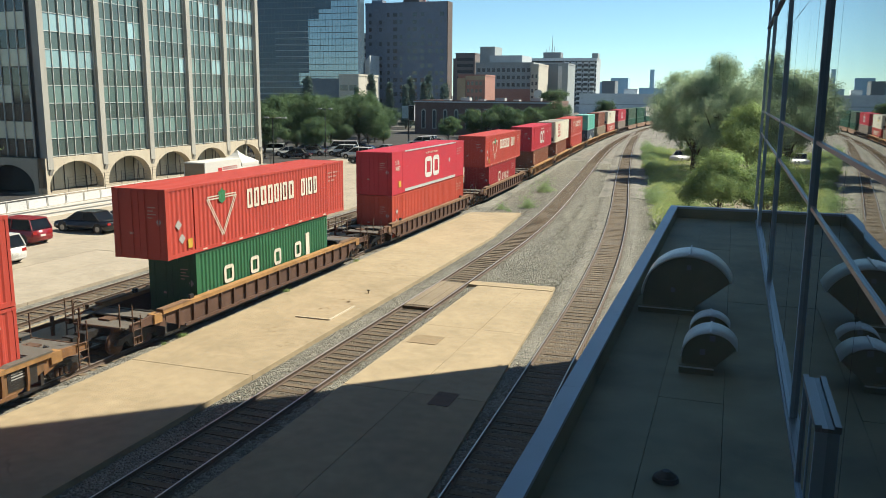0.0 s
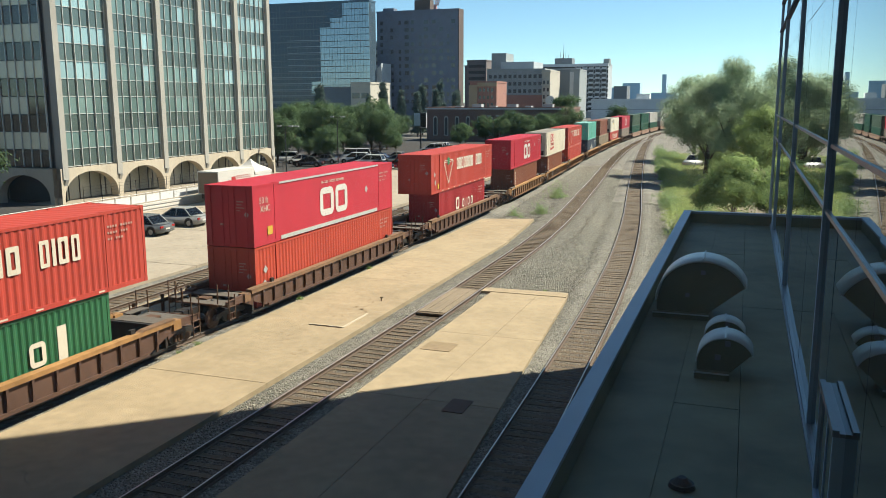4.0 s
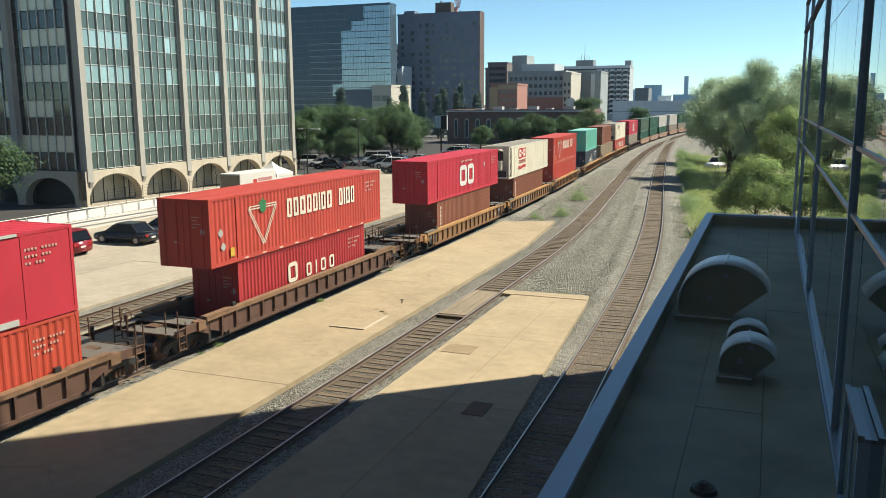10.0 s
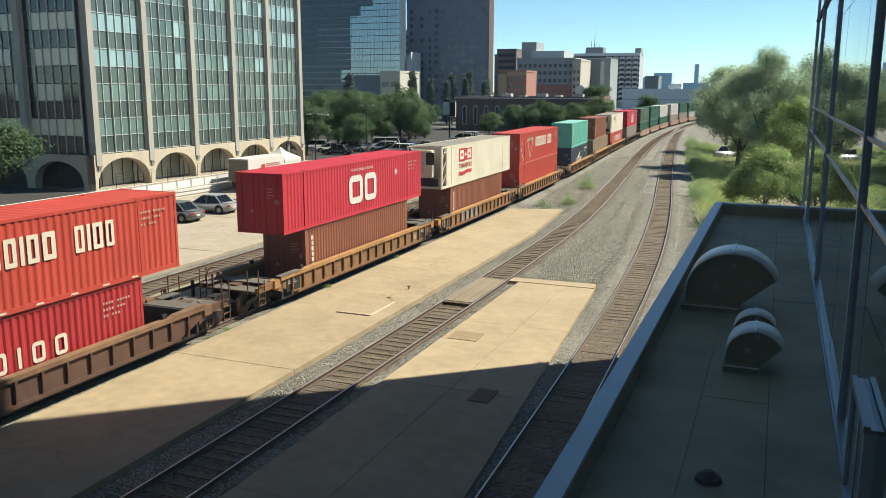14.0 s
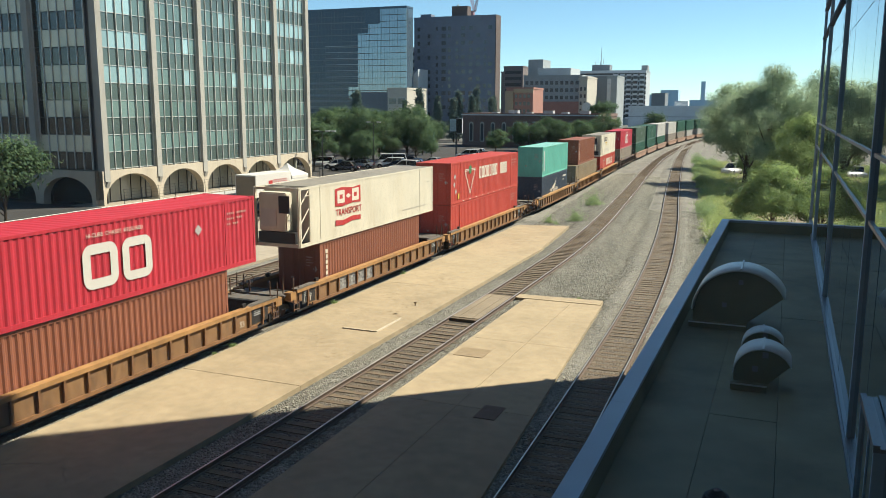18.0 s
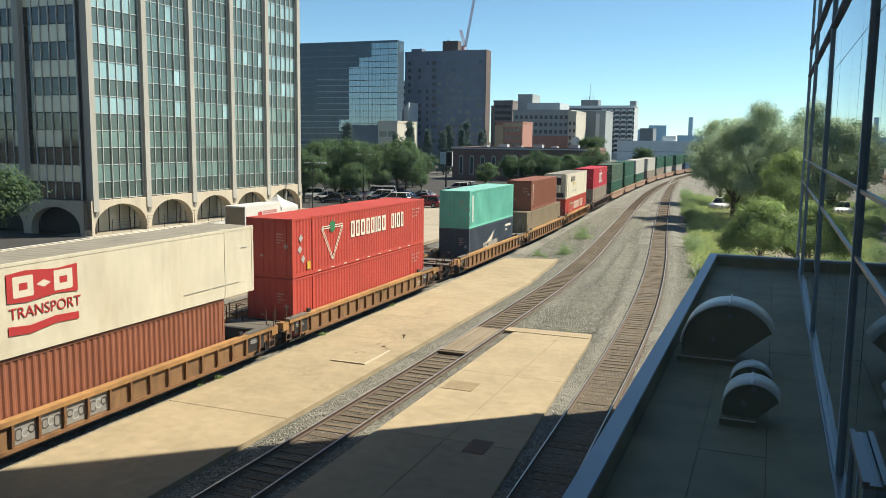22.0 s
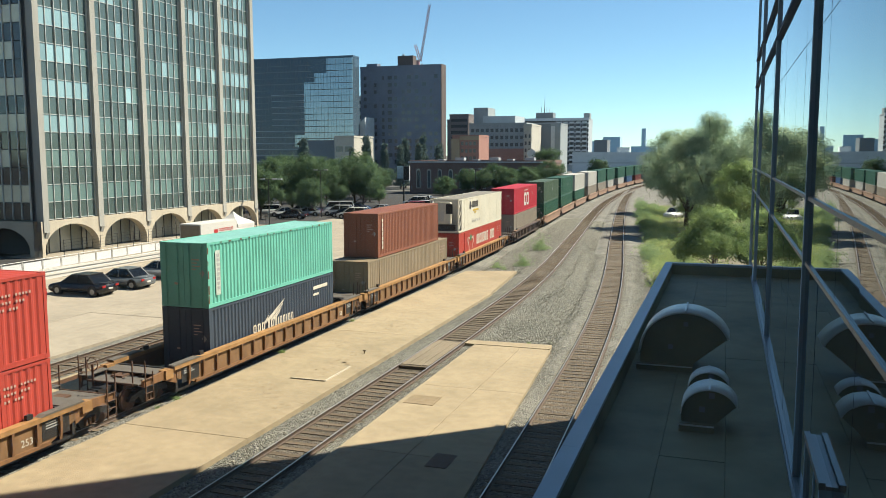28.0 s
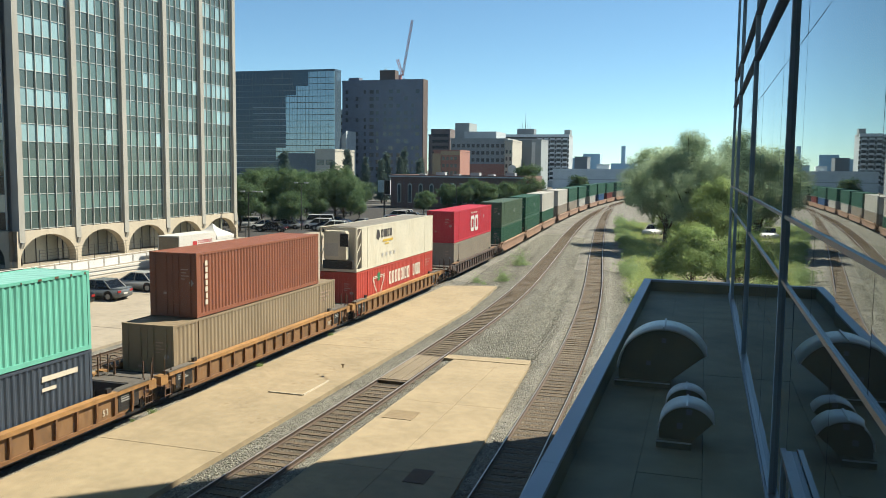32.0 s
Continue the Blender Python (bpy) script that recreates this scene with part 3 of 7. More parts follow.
for x0, x1, y0, y1 in ((-3000, 3000, -1500, 4200),):
    vs = [ground_bm.verts.new(p) for p in ((x0, y0, -0.42), (x1, y0, -0.42), (x1, y1, -0.42), (x0, y1, -0.42))]
    ground_bm.faces.new(vs)
tagged(part("ground", ground_bm, M["city_ground"]), "dull grey-brown ground reaching to the skyline", "ground", kind="structure")

tagged(ribbon("ballast_field", LINE_2, -11.5, 12.5, -0.26, M["ballast"], 0.1), "grey crushed stone between the tracks", "ballast", kind="structure")

lot = thing("parking_lot", "sun-bleached tan concrete parking lot", "parking lot", kind="structure")
for iy in range(14):
    for ix in range(4):
        x0, y0 = -31.4 - 6.6 * ix, -30 + 12 * iy
        part("slab", B(x0 - 6.585, x0 - 0.015, y0 + 0.015, y0 + 11.985, -0.35, -0.06 - 0.01 * ((ix + iy) % 2)), M["lot"], lot)
part("apron", B(-110, -57.9, -30, 62.8, -0.38, -0.09), M["asphalt"], lot, "dark asphalt apron")
# pale slab added so that sunlight bounces into the arches
part("forecourt", B(-66.5, -57.95, 62.85, 103.45, -0.38, -0.055), M["lot"], lot, "pale paving added before the arches to bounce light in")
part("far_apron", B(-115, -57.9, 103.5, 210, -0.38, -0.09), M["asphalt"], lot, "dark asphalt under the trees")
part("mid_apron", B(-57.7, -33, 138.2, 210, -0.38, -0.1), M["asphalt"], lot, "dark asphalt under the trees")

siding_strip = thing("service_platform", "tan concrete strip between train and siding", "platform", kind="structure")
for k in range(8):
    part("slab", B(-27.9, -24.6, -40 + 15 * k, -25.02 + 15 * k, -0.35, -0.05), M["concrete"], siding_strip)

platform = thing("station_platform", "worn tan concrete platform beside the train", "platform", kind="structure")
EDGES = (-45, -28, -10.5, 7, 24.52, 42, 57)
for a, b in zip(EDGES, EDGES[1:]):
    part("slab", B(-20.85, -15.62, a + 0.012, b - 0.012, -0.34, -0.02 - 0.004 * (int(a) % 3)), M["concrete"], platform)
end_bm = bmesh.new()
prism(end_bm, [(-20.85, 57.01), (-15.75, 57.01), (-16.65, 68.6), (-20.3, 67.4), (-20.85, 67.0)], -0.34, -0.025, "z")
part("slab", end_bm, M["concrete"], platform, "broken end slab of the platform")
hatch = part("hatch", B(-18.05, -16.4, 32.05, 34.6, -0.03, 0.03), M["concrete"], platform, "flush concrete hatch cover")
part("hatch_edge", B(-18.07, -16.38, 32.0, 32.05, -0.03, 0.036), M["stone"], hatch, "pale hatch edging")
part("hatch_edge", B(-16.4, -16.35, 32.05, 34.6, -0.03, 0.036), M["stone"], hatch, "pale hatch edging")
stub = bmesh.new()
rod(stub, (-16.85, 37.3, -0.05), (-16.85, 37.3, 0.14), 0.035)
rod(stub, (-16.93, 37.3, 0.14), (-16.77, 37.3, 0.14), 0.035)
part("valve", stub, M["plank"], platform, "small rusty valve stub")

stain_rng = random.Random(12)
for sx, sy, sr in ((-16.9, 37.1, 0.42), (-17.4, 35.3, 0.5), (-17.2, 33.6, 0.3), (-18.6, 30.5, 0.45), (-17.6, 44.0, 0.4), (-19.2, 39.0, 0.3), (-16.3, 28.2, 0.3)):
    spots = bmesh.new()
    for k in range(9):
        cx, cy, rr = sx + stain_rng.gauss(0, sr), sy + stain_rng.gauss(0, sr * 1.4), sr * stain_rng.uniform(0.06, 0.28)
        spots.faces.new([spots.verts.new((cx + rr * stain_rng.uniform(0.7, 1.3) * math.cos(a * math.tau / 9), cy + rr * stain_rng.uniform(0.9, 1.7) * math.sin(a * math.tau / 9), 0.034 if 32.05 < cy < 34.6 and -18.05 < cx < -16.4 else -0.014)) for a in range(9)])
    part("stain", spots, M["stain"], platform, "dark rusty stain on the concrete")

pad = thing("concrete_pad", "worn tan concrete pad between the tracks", "platform", kind="structure")


def pad_right(y):
    return -6.35 - 0.0675 * (y - 14)


for a, b in ((-45, -12), (-12, 6.4), (6.4, 16.2), (16.2, 24.9), (24.9, 33.0), (33.0, 41.0)):
    for left, right in ((-12.2, -9.72), (-9.7, None)):
        bm = bmesh.new()
        r0, r1 = (right, right) if right else (pad_right(a), pad_right(b))
        prism(bm, [(left, a + 0.01), (r0, a + 0.01), (r1, b - 0.01), (left, b - 0.01)], -0.34, -0.02 - 0.004 * (int(a) % 3), "z")
        part("slab", bm, M["concrete"], pad)
lip = bmesh.new()
prism(lip, [(-12.75, 41.02), (-8.22, 41.02), (-8.3, 42.0), (-12.75, 41.85)], -0.34, 0.0, "z")
part("end_slab", lip, M["concrete"], pad, "pale raised end strip")
part("grate", B(-11.97, -10.72, 30.2, 31.35, -0.03, 0.0), M["stain"], pad, "brown steel grate cover")
part("grate", B(-8.82, -8.1, 24.05, 25.25, -0.03, 0.0), M["rust"], pad, "rusty steel cover")

crossing = thing("track_crossing", "grey timber crossing planks between the rails", "crossing", kind="structure")
for k in range(4):
    x0 = -14.36 + 0.345 * k
    part("plank", B(x0 + 0.012, x0 + 0.333, 36.0 + 0.05 * (k % 2), 41.3 - 0.04 * k, -0.17, -0.012 - 0.01 * (k % 2)), M["plank"], crossing)
part("ramp_plate", B(-14.36, -12.99, 35.72, 35.97, -0.17, -0.03), M["tie"], crossing)


# ---- the train ----
S_KEYS = [0.0, 4.53, 9.08, 13.65, 18.25, 22.89, 27.59, 32.34, 37.06, 41.78, 46.44, 51.09, 55.75, 60.4, 65.08, 69.78, 74.5, 79.25, 84.02, 88.79, 93.53, 98.3, 103.09, 107.89, 112.68, 117.45, 122.21, 126.97, 131.67, 136.26, 140.76, 145.25, 149.74]
L1 = np.array(LINE_1)
L1_LEN = np.r_[0, np.cumsum(np.linalg.norm(np.diff(L1, axis=0), axis=1))] - 120.0


def on_line(a):
    return np.array([np.interp(a, L1_LEN, L1[:, 0]), np.interp(a, L1_LEN, L1[:, 1])])


def train_pose(u, t):
    """Where the part of the train that stood u metres along the line at the start stands at t."""
    a = u - float(np.interp(t, range(33), S_KEYS))
    p, q = on_line(a - 7.5), on_line(a + 7.5)
    c, d = (p + q) / 2, q - p
    return pose(c[0], c[1], 0, 0, 0, math.degrees(math.atan2(-d[0], d[1])))


MOVING = []


def ride(ob, u):
    ob.matrix_basis = train_pose(u, 0)
    MOVING.append((ob, u))
    return ob


def corrugated(length, axis_y, depth=0.036, pitch=0.28, margin=0.16):
    """Points along a corrugated panel: (distance, offset inwards)."""
    pts, y = [(-length / 2, 0.0), (-length / 2 + margin, 0.0)], -length / 2 + margin
    n = max(1, round((length - 2 * margin) / pitch))
    w = (length - 2 * margin) / n
    for k in range(n):
        y0 = -length / 2 + margin + k * w
        pts += [(y0 + 0.24 * w, depth), (y0 + 0.5 * w, depth), (y0 + 0.74 * w, 0.0), (y0 + w, 0.0)]
    return pts + [(length / 2, 0.0)]


def sheet(name, rows, mat, parent):
    """A bent sheet through pairs of points."""
    verts = [p for row in rows for p in row]
    faces = [(2 * k, 2 * k + 2, 2 * k + 3, 2 * k + 1) for k in range(len(rows) - 1)]
    return part(name, quads_mesh(name, verts, faces, mat), None, parent)


def shell(box_, length, width, height, mat, depth=0.036, pitch=0.28, smooth_side=False, roof=None, recess=0.0):
    """The sheet-metal panels of a container, its base at z = 0: corrugated sides, ends and roof."""
    w, z0, z1 = width / 2, 0.16, height - 0.10
    pts = [(-length / 2 + max(0.05, recess), 0.0), (length / 2 - 0.05, 0.0)] if smooth_side else corrugated(length - 0.2, True, depth, pitch)
    for s in (-1, 1):
        sheet("side_panel", [((s * (w - 0.012 - o), y, z0), (s * (w - 0.012 - o), y, z1)) for y, o in pts], mat, box_)
    ends = corrugated(width - 0.18, False, 0.04, 0.25, 0.1)
    for s, d in ((1, 0.02), (-1, 0.05 + recess)):
        sheet("end_panel", [((x, s * (length / 2 - d - o), z0), (x, s * (length / 2 - d - o), z1)) for x, o in ends], mat, box_)
    tops = corrugated(length - 0.1, True, 0.02, 0.42)
    if recess:
        tops = [(y, o) for y, o in tops if y > -length / 2 + recess]
    sheet("roof_panel", [((-w + 0.03, y, height - 0.02 - o), (w - 0.03, y, height - 0.02 - o)) for y, o in tops], roof or mat, box_)
    part("floor_panel", B(-w + 0.08, w - 0.08, -length / 2 + 0.1, length / 2 - 0.1, 0.08, 0.15), M["black"], box_)


def frame_bm(length, width, height, posts):
    """Rails, corner posts and corner castings, with posts at the given places along it."""
    bm, w, l = bmesh.new(), width / 2, length / 2
    for s in (-1, 1):
        x0, x1 = sorted((s * w, s * (w - 0.07)))
        box(bm, x0, x1, -l, l, 0.0, 0.17)
        box(bm, x0, x1, -l, l, height - 0.11, height - 0.008)
        for y in (-l, l - 0.12, *[p - 0.09 for p in posts]):
            box(bm, *sorted((s * (w + 0.004), s * (w - 0.10))), y, y + (0.12 if abs(y) > l - 0.2 else 0.18), 0.0, height)
    for y in (-l, l - 0.08):
        box(bm, -w + 0.1, w - 0.1, y, y + 0.08, 0.0, 0.16)
        box(bm, -w + 0.1, w - 0.1, y, y + 0.08, height - 0.12, height - 0.01)
    return bm


def letters(widths, gap, height, x, y, z, mat, parent, name="brand_block"):
    """Plain hollow blocks in place of brand lettering, on the side facing +x, one object a block, running towards +y."""
    for w in widths:
        if w > 0:
            t = min(w * 0.33, 0.2 * height)
            if w <= 0.16:
                bm = B(x, x + 0.008, y, y + w, z, z + height)
            else:
                bm = ring(bmesh.new(), x + 0.008, y + 0.04 * w, y + 0.92 * w, z, z + height, min(0.3 * w, 0.2 * height), 0.05 * height)
            part(name, bm, mat, parent)
        y += abs(w) + gap


def bars(rows, x, mat, parent, name="marking_bar"):
    """Plain bars (y0, y1, z0, z1) on the side, an object each."""
    for y0, y1, z0, z1 in rows:
        part(name, B(x, x + 0.012, y0, y1, z0, z1), mat, parent)


def ring(bm, x, y0, y1, z0, z1, t, r):
    """A rounded rectangular ring on the side facing +x."""
    def outline(a, b, c, d, q):
        pts = []
        for cx, cz, s in ((b - q, d - q, 0), (a + q, d - q, 1), (a + q, c + q, 2), (b - q, c + q, 3)):
            for k in range(5):
                an = math.pi / 2 * (s + k / 4)
                pts.append((cx + q * math.cos(an), cz + q * math.sin(an)))
        return pts
    o, i = outline(y0, y1, z0, z1, r), outline(y0 + t, y1 - t, z0 + t, z1 - t, max(r - t, 0.02))
    vo, vi = [bm.verts.new((x, *p)) for p in o], [bm.verts.new((x, *p)) for p in i]
    for k in range(len(o)):
        j = (k + 1) % len(o)
        bm.faces.new((vo[k], vo[j], vi[j], vi[k]))
    return bm


def written(words, size, mat, m, parent, name="lettering", label=""):
    """Readable words, flat, from the built-in font."""
    cu = bpy.data.curves.new(name, "FONT")
    cu.body, cu.size, cu.extrude = words, size, 0.004
    tmp = bpy.data.objects.new("tmp", cu)
    scene.collection.objects.link(tmp)
    bpy.context.view_layer.update()
    me = bpy.data.meshes.new_from_object(tmp.evaluated_get(bpy.context.evaluated_depsgraph_get()))
    bpy.data.objects.remove(tmp)
    me.materials.clear()
    me.materials.append(mat)
    ob = new(name, me)
    ob.parent, ob.matrix_basis = parent, m
    if label:
        tagged(ob, label)
    return ob


SIDE = Matrix(((0, 0, 1, 0), (1, 0, 0, 0), (0, 1, 0, 0), (0, 0, 0, 1)))  # letters lie on the side facing +x, reading along +y


def side_at(x, y, z):
    return Matrix.Translation((x, y, z)) @ SIDE


CAST = {}


def casting_mesh(mat):
    if mat.name not in CAST:
        CAST[mat.name] = mesh_of("corner_casting", B(-0.087, 0.087, -0.09, 0.09, -0.002, 0.122), mat)
    return CAST[mat.name]


def container(label, colour, feet, z, u, kind="dry", marks=(), width=None, height=2.89, group="stacked containers", door=True, roof=None):
    """A shipping container on the train; marks are functions that add markings."""
    length = {53: 16.15, 40: 12.19, 20: 6.06, 28: 8.6}[feet]
    width = width or (2.59 if feet == 53 else 2.44)
    box_ = thing("shipping_container", label, "container", group)
    ride(box_, u)
    MOVING[-1] = (box_, u, z)
    mat = P[colour]
    smooth = kind in ("reefer", "sheet")
    shell(box_, length, width, height, mat, 0.03 if feet == 53 else 0.04, 0.30 if feet == 53 else 0.28, smooth, P[roof] if roof else None, 0.95 if kind == "reefer" else 0.0)
    posts = (-6.1, 6.1) if feet == 53 else ()
    part("frame", frame_bm(length, width, height, posts), mat, box_)
    if kind != "reefer" and door:
        l, w = length / 2, width / 2
        for s in (-1, 1):
            dbm = B(*sorted((s * 0.01, s * (w - 0.1))), -l - 0.01, -l + 0.03, 0.16, height - 0.12)
            d = part("door", dbm, mat, box_)
            for xx in (0.25, 0.75):
                rb = bmesh.new()
                rod(rb, (s * w * xx, -l - 0.035, 0.08), (s * w * xx, -l - 0.035, height - 0.06), 0.017, n=6)
                for zz in (0.5, 1.1, 2.0):
                    box(rb, s * w * xx - 0.06, s * w * xx + 0.06, -l - 0.05, -l - 0.005, zz, zz + 0.05)
                part("lock_rod", rb, mat, d)
        bars_end([(0.42, 0.8, 2.12, 2.17), (0.42, 0.7, 1.98, 2.02), (0.42, 0.85, 1.84, 1.88), (0.42, 0.62, 1.7, 1.74), (-0.5, -0.3, 1.0, 1.1)], -l - 0.012, M["codeink"], box_)
        dia = prism(bmesh.new(), [(0.95 + 0.13 * p, 1.55 + 0.16 * q) for p, q in ((1, 0), (0, 1), (-1, 0), (0, -1))], -l - 0.02, -l - 0.012, "y")
        part("placard", dia, M["greyink"], box_)
    for sx in (-1, 1):
        for sy in ((-1, 1) if feet != 53 else (-1, -0.755, 0.755, 1)):
            for zz in (0.0, height - 0.118):
                cast = new("corner_casting", casting_mesh(mat))
                cast.parent, cast.matrix_basis = box_, pose(sx * (width / 2 - 0.08), sy * (length / 2 - 0.085), zz)
    if z > 2:
        for sx in (-1, 1):
            for sy in (-1, 1):
                part("twist_lock", B(sx * 1.1 - 0.06, sx * 1.1 + 0.06, sy * 5.98 - 0.06, sy * 5.98 + 0.06, -0.035, 0.0), M["black"], box_)
    for f in marks:
        f(box_, length, width, height)
    return box_


def bars_end(rows, y, mat, parent):
    for x0, x1, z0, z1 in rows:
        part("door_marking", B(x0, x1, y - 0.008, y, z0, z1), mat, parent)


def mark_store(b, l, w, h):
    """Inverted triangle with a green emblem, and two words in blocks."""
    x = w / 2 + 0.008
    bm = bmesh.new()
    ya, yb, zt, zb = -5.25, -3.05, 2.2, 0.5
    ym = (ya + yb) / 2
    for p, q in (((ya, zt), (yb, zt)), ((yb, zt), (ym, zb)), ((ym, zb), (ya, zt))):
        d = Vector((q[0] - p[0], q[1] - p[1])).normalized()
        for off in (-0.055, 0.055):
            mid_, nrm = Vector((-d.y, d.x)) * off, Vector((-d.y, d.x)) * 0.026
            ends = [(p[0] + mid_.x, p[1] + mid_.y), (q[0] + mid_.x, q[1] + mid_.y)]
            bm.faces.new([bm.verts.new((x, e[0] + k * nrm.x, e[1] + k * nrm.y)) for e, k in ((ends[0], 1), (ends[1], 1), (ends[1], -1), (ends[0], -1))])
    part("triangle_emblem", bm, M["ink"], b)
    gm = bmesh.new()
    pts = [(0, 0.42), (0.1, 0.28), (0.3, 0.24), (0.22, 0.02), (0.26, -0.16), (0, -0.3), (-0.26, -0.16), (-0.22, 0.02), (-0.3, 0.24), (-0.1, 0.28)]
    gm.faces.new([gm.verts.new((x + 0.006, ym + p, zt - 0.02 + q)) for p, q in pts])
    part("green_emblem", gm, M["leafgreen"], b)
    letters([0.50, 0.50, 0.58, 0.50, 0.50, 0.15, 0.50, 0.58, -0.55, 0.45, 0.15, 0.50, 0.42], 0.09, 0.90, x, -2.15, 1.40, M["ink"], b)
    bars([(-6.72, -6.42, 0.3, 0.68)], x, M["yellow"], b, "yellow_plate")
    for k in range(9):
        part("reflective_tick", B(x, x + 0.006, -5.7 + 1.4 * k, -5.4 + 1.4 * k, 0.05, 0.11), M["ink"], b)


def mark_codes(b, l, w, h, mat="codeink"):
    """Owner codes as small bars, and hazard diamonds."""
    x = w / 2 + 0.01
    rows = []
    for k, marks in enumerate(((0, 1, 2, 3, 5, 6, 7, 8, 9), (0, 1, 2, 3, 5, 6, 7), (0, 1, 3, 4, 5))):
        rows += [(l / 2 - 1.95 + 0.135 * q, l / 2 - 1.875 + 0.135 * q, h - 0.60 - 0.22 * k, h - 0.52 - 0.22 * k) for q in marks]
    bm = bmesh.new()
    for y0, y1, z0, z1 in rows:
        box(bm, x, x + 0.006, y0, y1, z0, z1)
    tagged(part("marking_bars", bm, M[mat], b), "small pale code marks", kind="stuff")


def diamonds(places):
    def f(b, l, w, h):
        for y, z, r in places:
            part("placard", prism(bmesh.new(), [(y + p * r, z + q * r) for p, q in ((1, 0), (0, 1), (-1, 0), (0, -1))], w / 2 + 0.002, w / 2 + 0.01, "x"), M["greyink"], b)
    return f


def mark_rings(b, l, w, h):
    """Two rounded ring shapes for a two-letter mark, with a line of small type over it."""
    bm = bmesh.new()
    x = w / 2 + 0.01
    ring(bm, x, -1.6, -0.02, 0.62, 2.15, 0.35, 0.38)
    ring(bm, x, 0.2, 1.66, 0.62, 2.15, 0.33, 0.36)
    part("brand_shape", bm, M["white"], b, "white rounded ring shapes")
    written("HI-CUBE  CHASSIS  REQUIRED", 0.2, M["ink"], side_at(x, -1.4, 2.38), b, label="small cream lettering")


def mark_53(b, l, w, h):
    x = w / 2 + 0.008
    written("53 ft", 0.42, M["ink"], side_at(x, -l / 2 + 0.55, 2.0), b, label="cream size lettering")
    written("XHC", 0.42, M["ink"], side_at(x, -l / 2 + 0.6, 1.6), b, label="cream size lettering")
    bars([(-6.9, -6.45, 0.45, 0.85)], x, M["yellow"], b)


def mark_rails(b, l, w, h):
    """Pale aluminium bottom rails of a sheet-sided box."""
    bm = B(w / 2, w / 2 + 0.03, -5.7, 5.7, 0.05, 0.24)
    part("bottom_rail", bm, M["alu"], b, "pale aluminium bottom rail")
    part("top_rail", B(w / 2, w / 2 + 0.025, -5.7, 5.9, h - 0.1, h - 0.005), M["alu"], b, "pale aluminium top rail")


def spaced(blocks, height, z, mat, thick=0.16):
    """Separate block shapes (y, width)."""
    def f(b, l, w, h):
        x = w / 2 + 0.004
        for y, wd in blocks:
            if wd > 2 * thick:
                bm = ring(bmesh.new(), x + 0.006, y, y + wd, z, z + height, thick, thick * 1.05)
            else:
                bm = B(x, x + 0.012, y, y + thick, z, z + height)
            part("brand_block", bm, M[mat], b)
    return f


def column_mark(y, mat, size=0.26):
    """A word that runs down the side, as blocks."""
    def f(b, l, w, h):
        for k in range(7):
            z = 2.5 - k * (size * 0.8 + 0.07)
            part("brand_block", B(w / 2 + 0.004, w / 2 + 0.014, y + 0.03 * (k % 2), y + 0.2, z - size * 0.8, z), M[mat], b)
    return f


def plate_mark(y):
    """A tall pale plate with dark marks running down it."""
    def f(b, l, w, h):
        plate = part("pale_plate", B(w / 2 + 0.002, w / 2 + 0.012, y, y + 0.36, 0.5, 2.5), M["faded"], b, "tall pale plate")
        for k in range(8):
            part("plate_mark", B(w / 2 + 0.012, w / 2 + 0.018, y + 0.1, y + 0.32, 0.74 + 0.21 * k, 0.88 + 0.21 * k), M["greyink"], plate)
    return f


def rusty_corners(b, l, w, h):
    """Rust worn through the paint along the top rail and the near posts."""
    r = random.Random(31)
    for k in range(16):
        y = -l / 2 + 0.2 + k * (l - 0.4) / 15 + r.uniform(-0.15, 0.15)
        part("rust_spot", B(w / 2 + 0.001, w / 2 + 0.006, y, y + r.uniform(0.06, 0.22), h - 0.1, h - r.uniform(0.02, 0.05)), M["rust"], b)
    for z in (0.2, 0.6, 1.3, 1.9, 2.4):
        part("rust_spot", B(w / 2 + 0.005, w / 2 + 0.009, -l / 2 + 0.01, -l / 2 + r.uniform(0.05, 0.11), z, z + r.uniform(0.15, 0.4)), M["rust"], b)


def end_plate(y):
    """A plain pale upright plate beside the letter blocks."""
    def f(b, l, w, h):
        part("pale_plate", B(w / 2 + 0.002, w / 2 + 0.012, y, y + 0.4, 1.05, 2.25), M["ink"], b, "pale upright plate")
    return f


def mark_wing(b, l, w, h):
    """A wing of slim pale strokes over a row of blocks, and code bars."""
    x = w / 2 + 0.006
    for k, (ya, za, yb, zb) in enumerate(((-1.5, 1.42, 0.5, 2.3), (-1.25, 1.46, 0.35, 2.1), (-0.9, 1.46, 0.2, 1.92), (-0.65, 1.44, 0.02, 1.74), (-1.6, 1.38, -1.0, 1.8))):
        part("wing_stroke", prism(bmesh.new(), [(ya, za), (yb, zb), (yb - 0.1, zb - 0.1), (ya + 0.12, za - 0.07)], x, x + 0.008, "x"), M["ink"], b)
    letters([0.3, 0.3, 0.3, -0.1, 0.2, 0.26, 0.26, 0.1, 0.22, 0.24, 0.1, 0.24, 0.22], 0.09, 0.40, x, -2.55, 1.06, M["ink"], b)
    bars([(3.65, 5.35, 2.24, 2.42), (3.65, 4.3, 1.9, 2.02)], x, M["ink"], b)


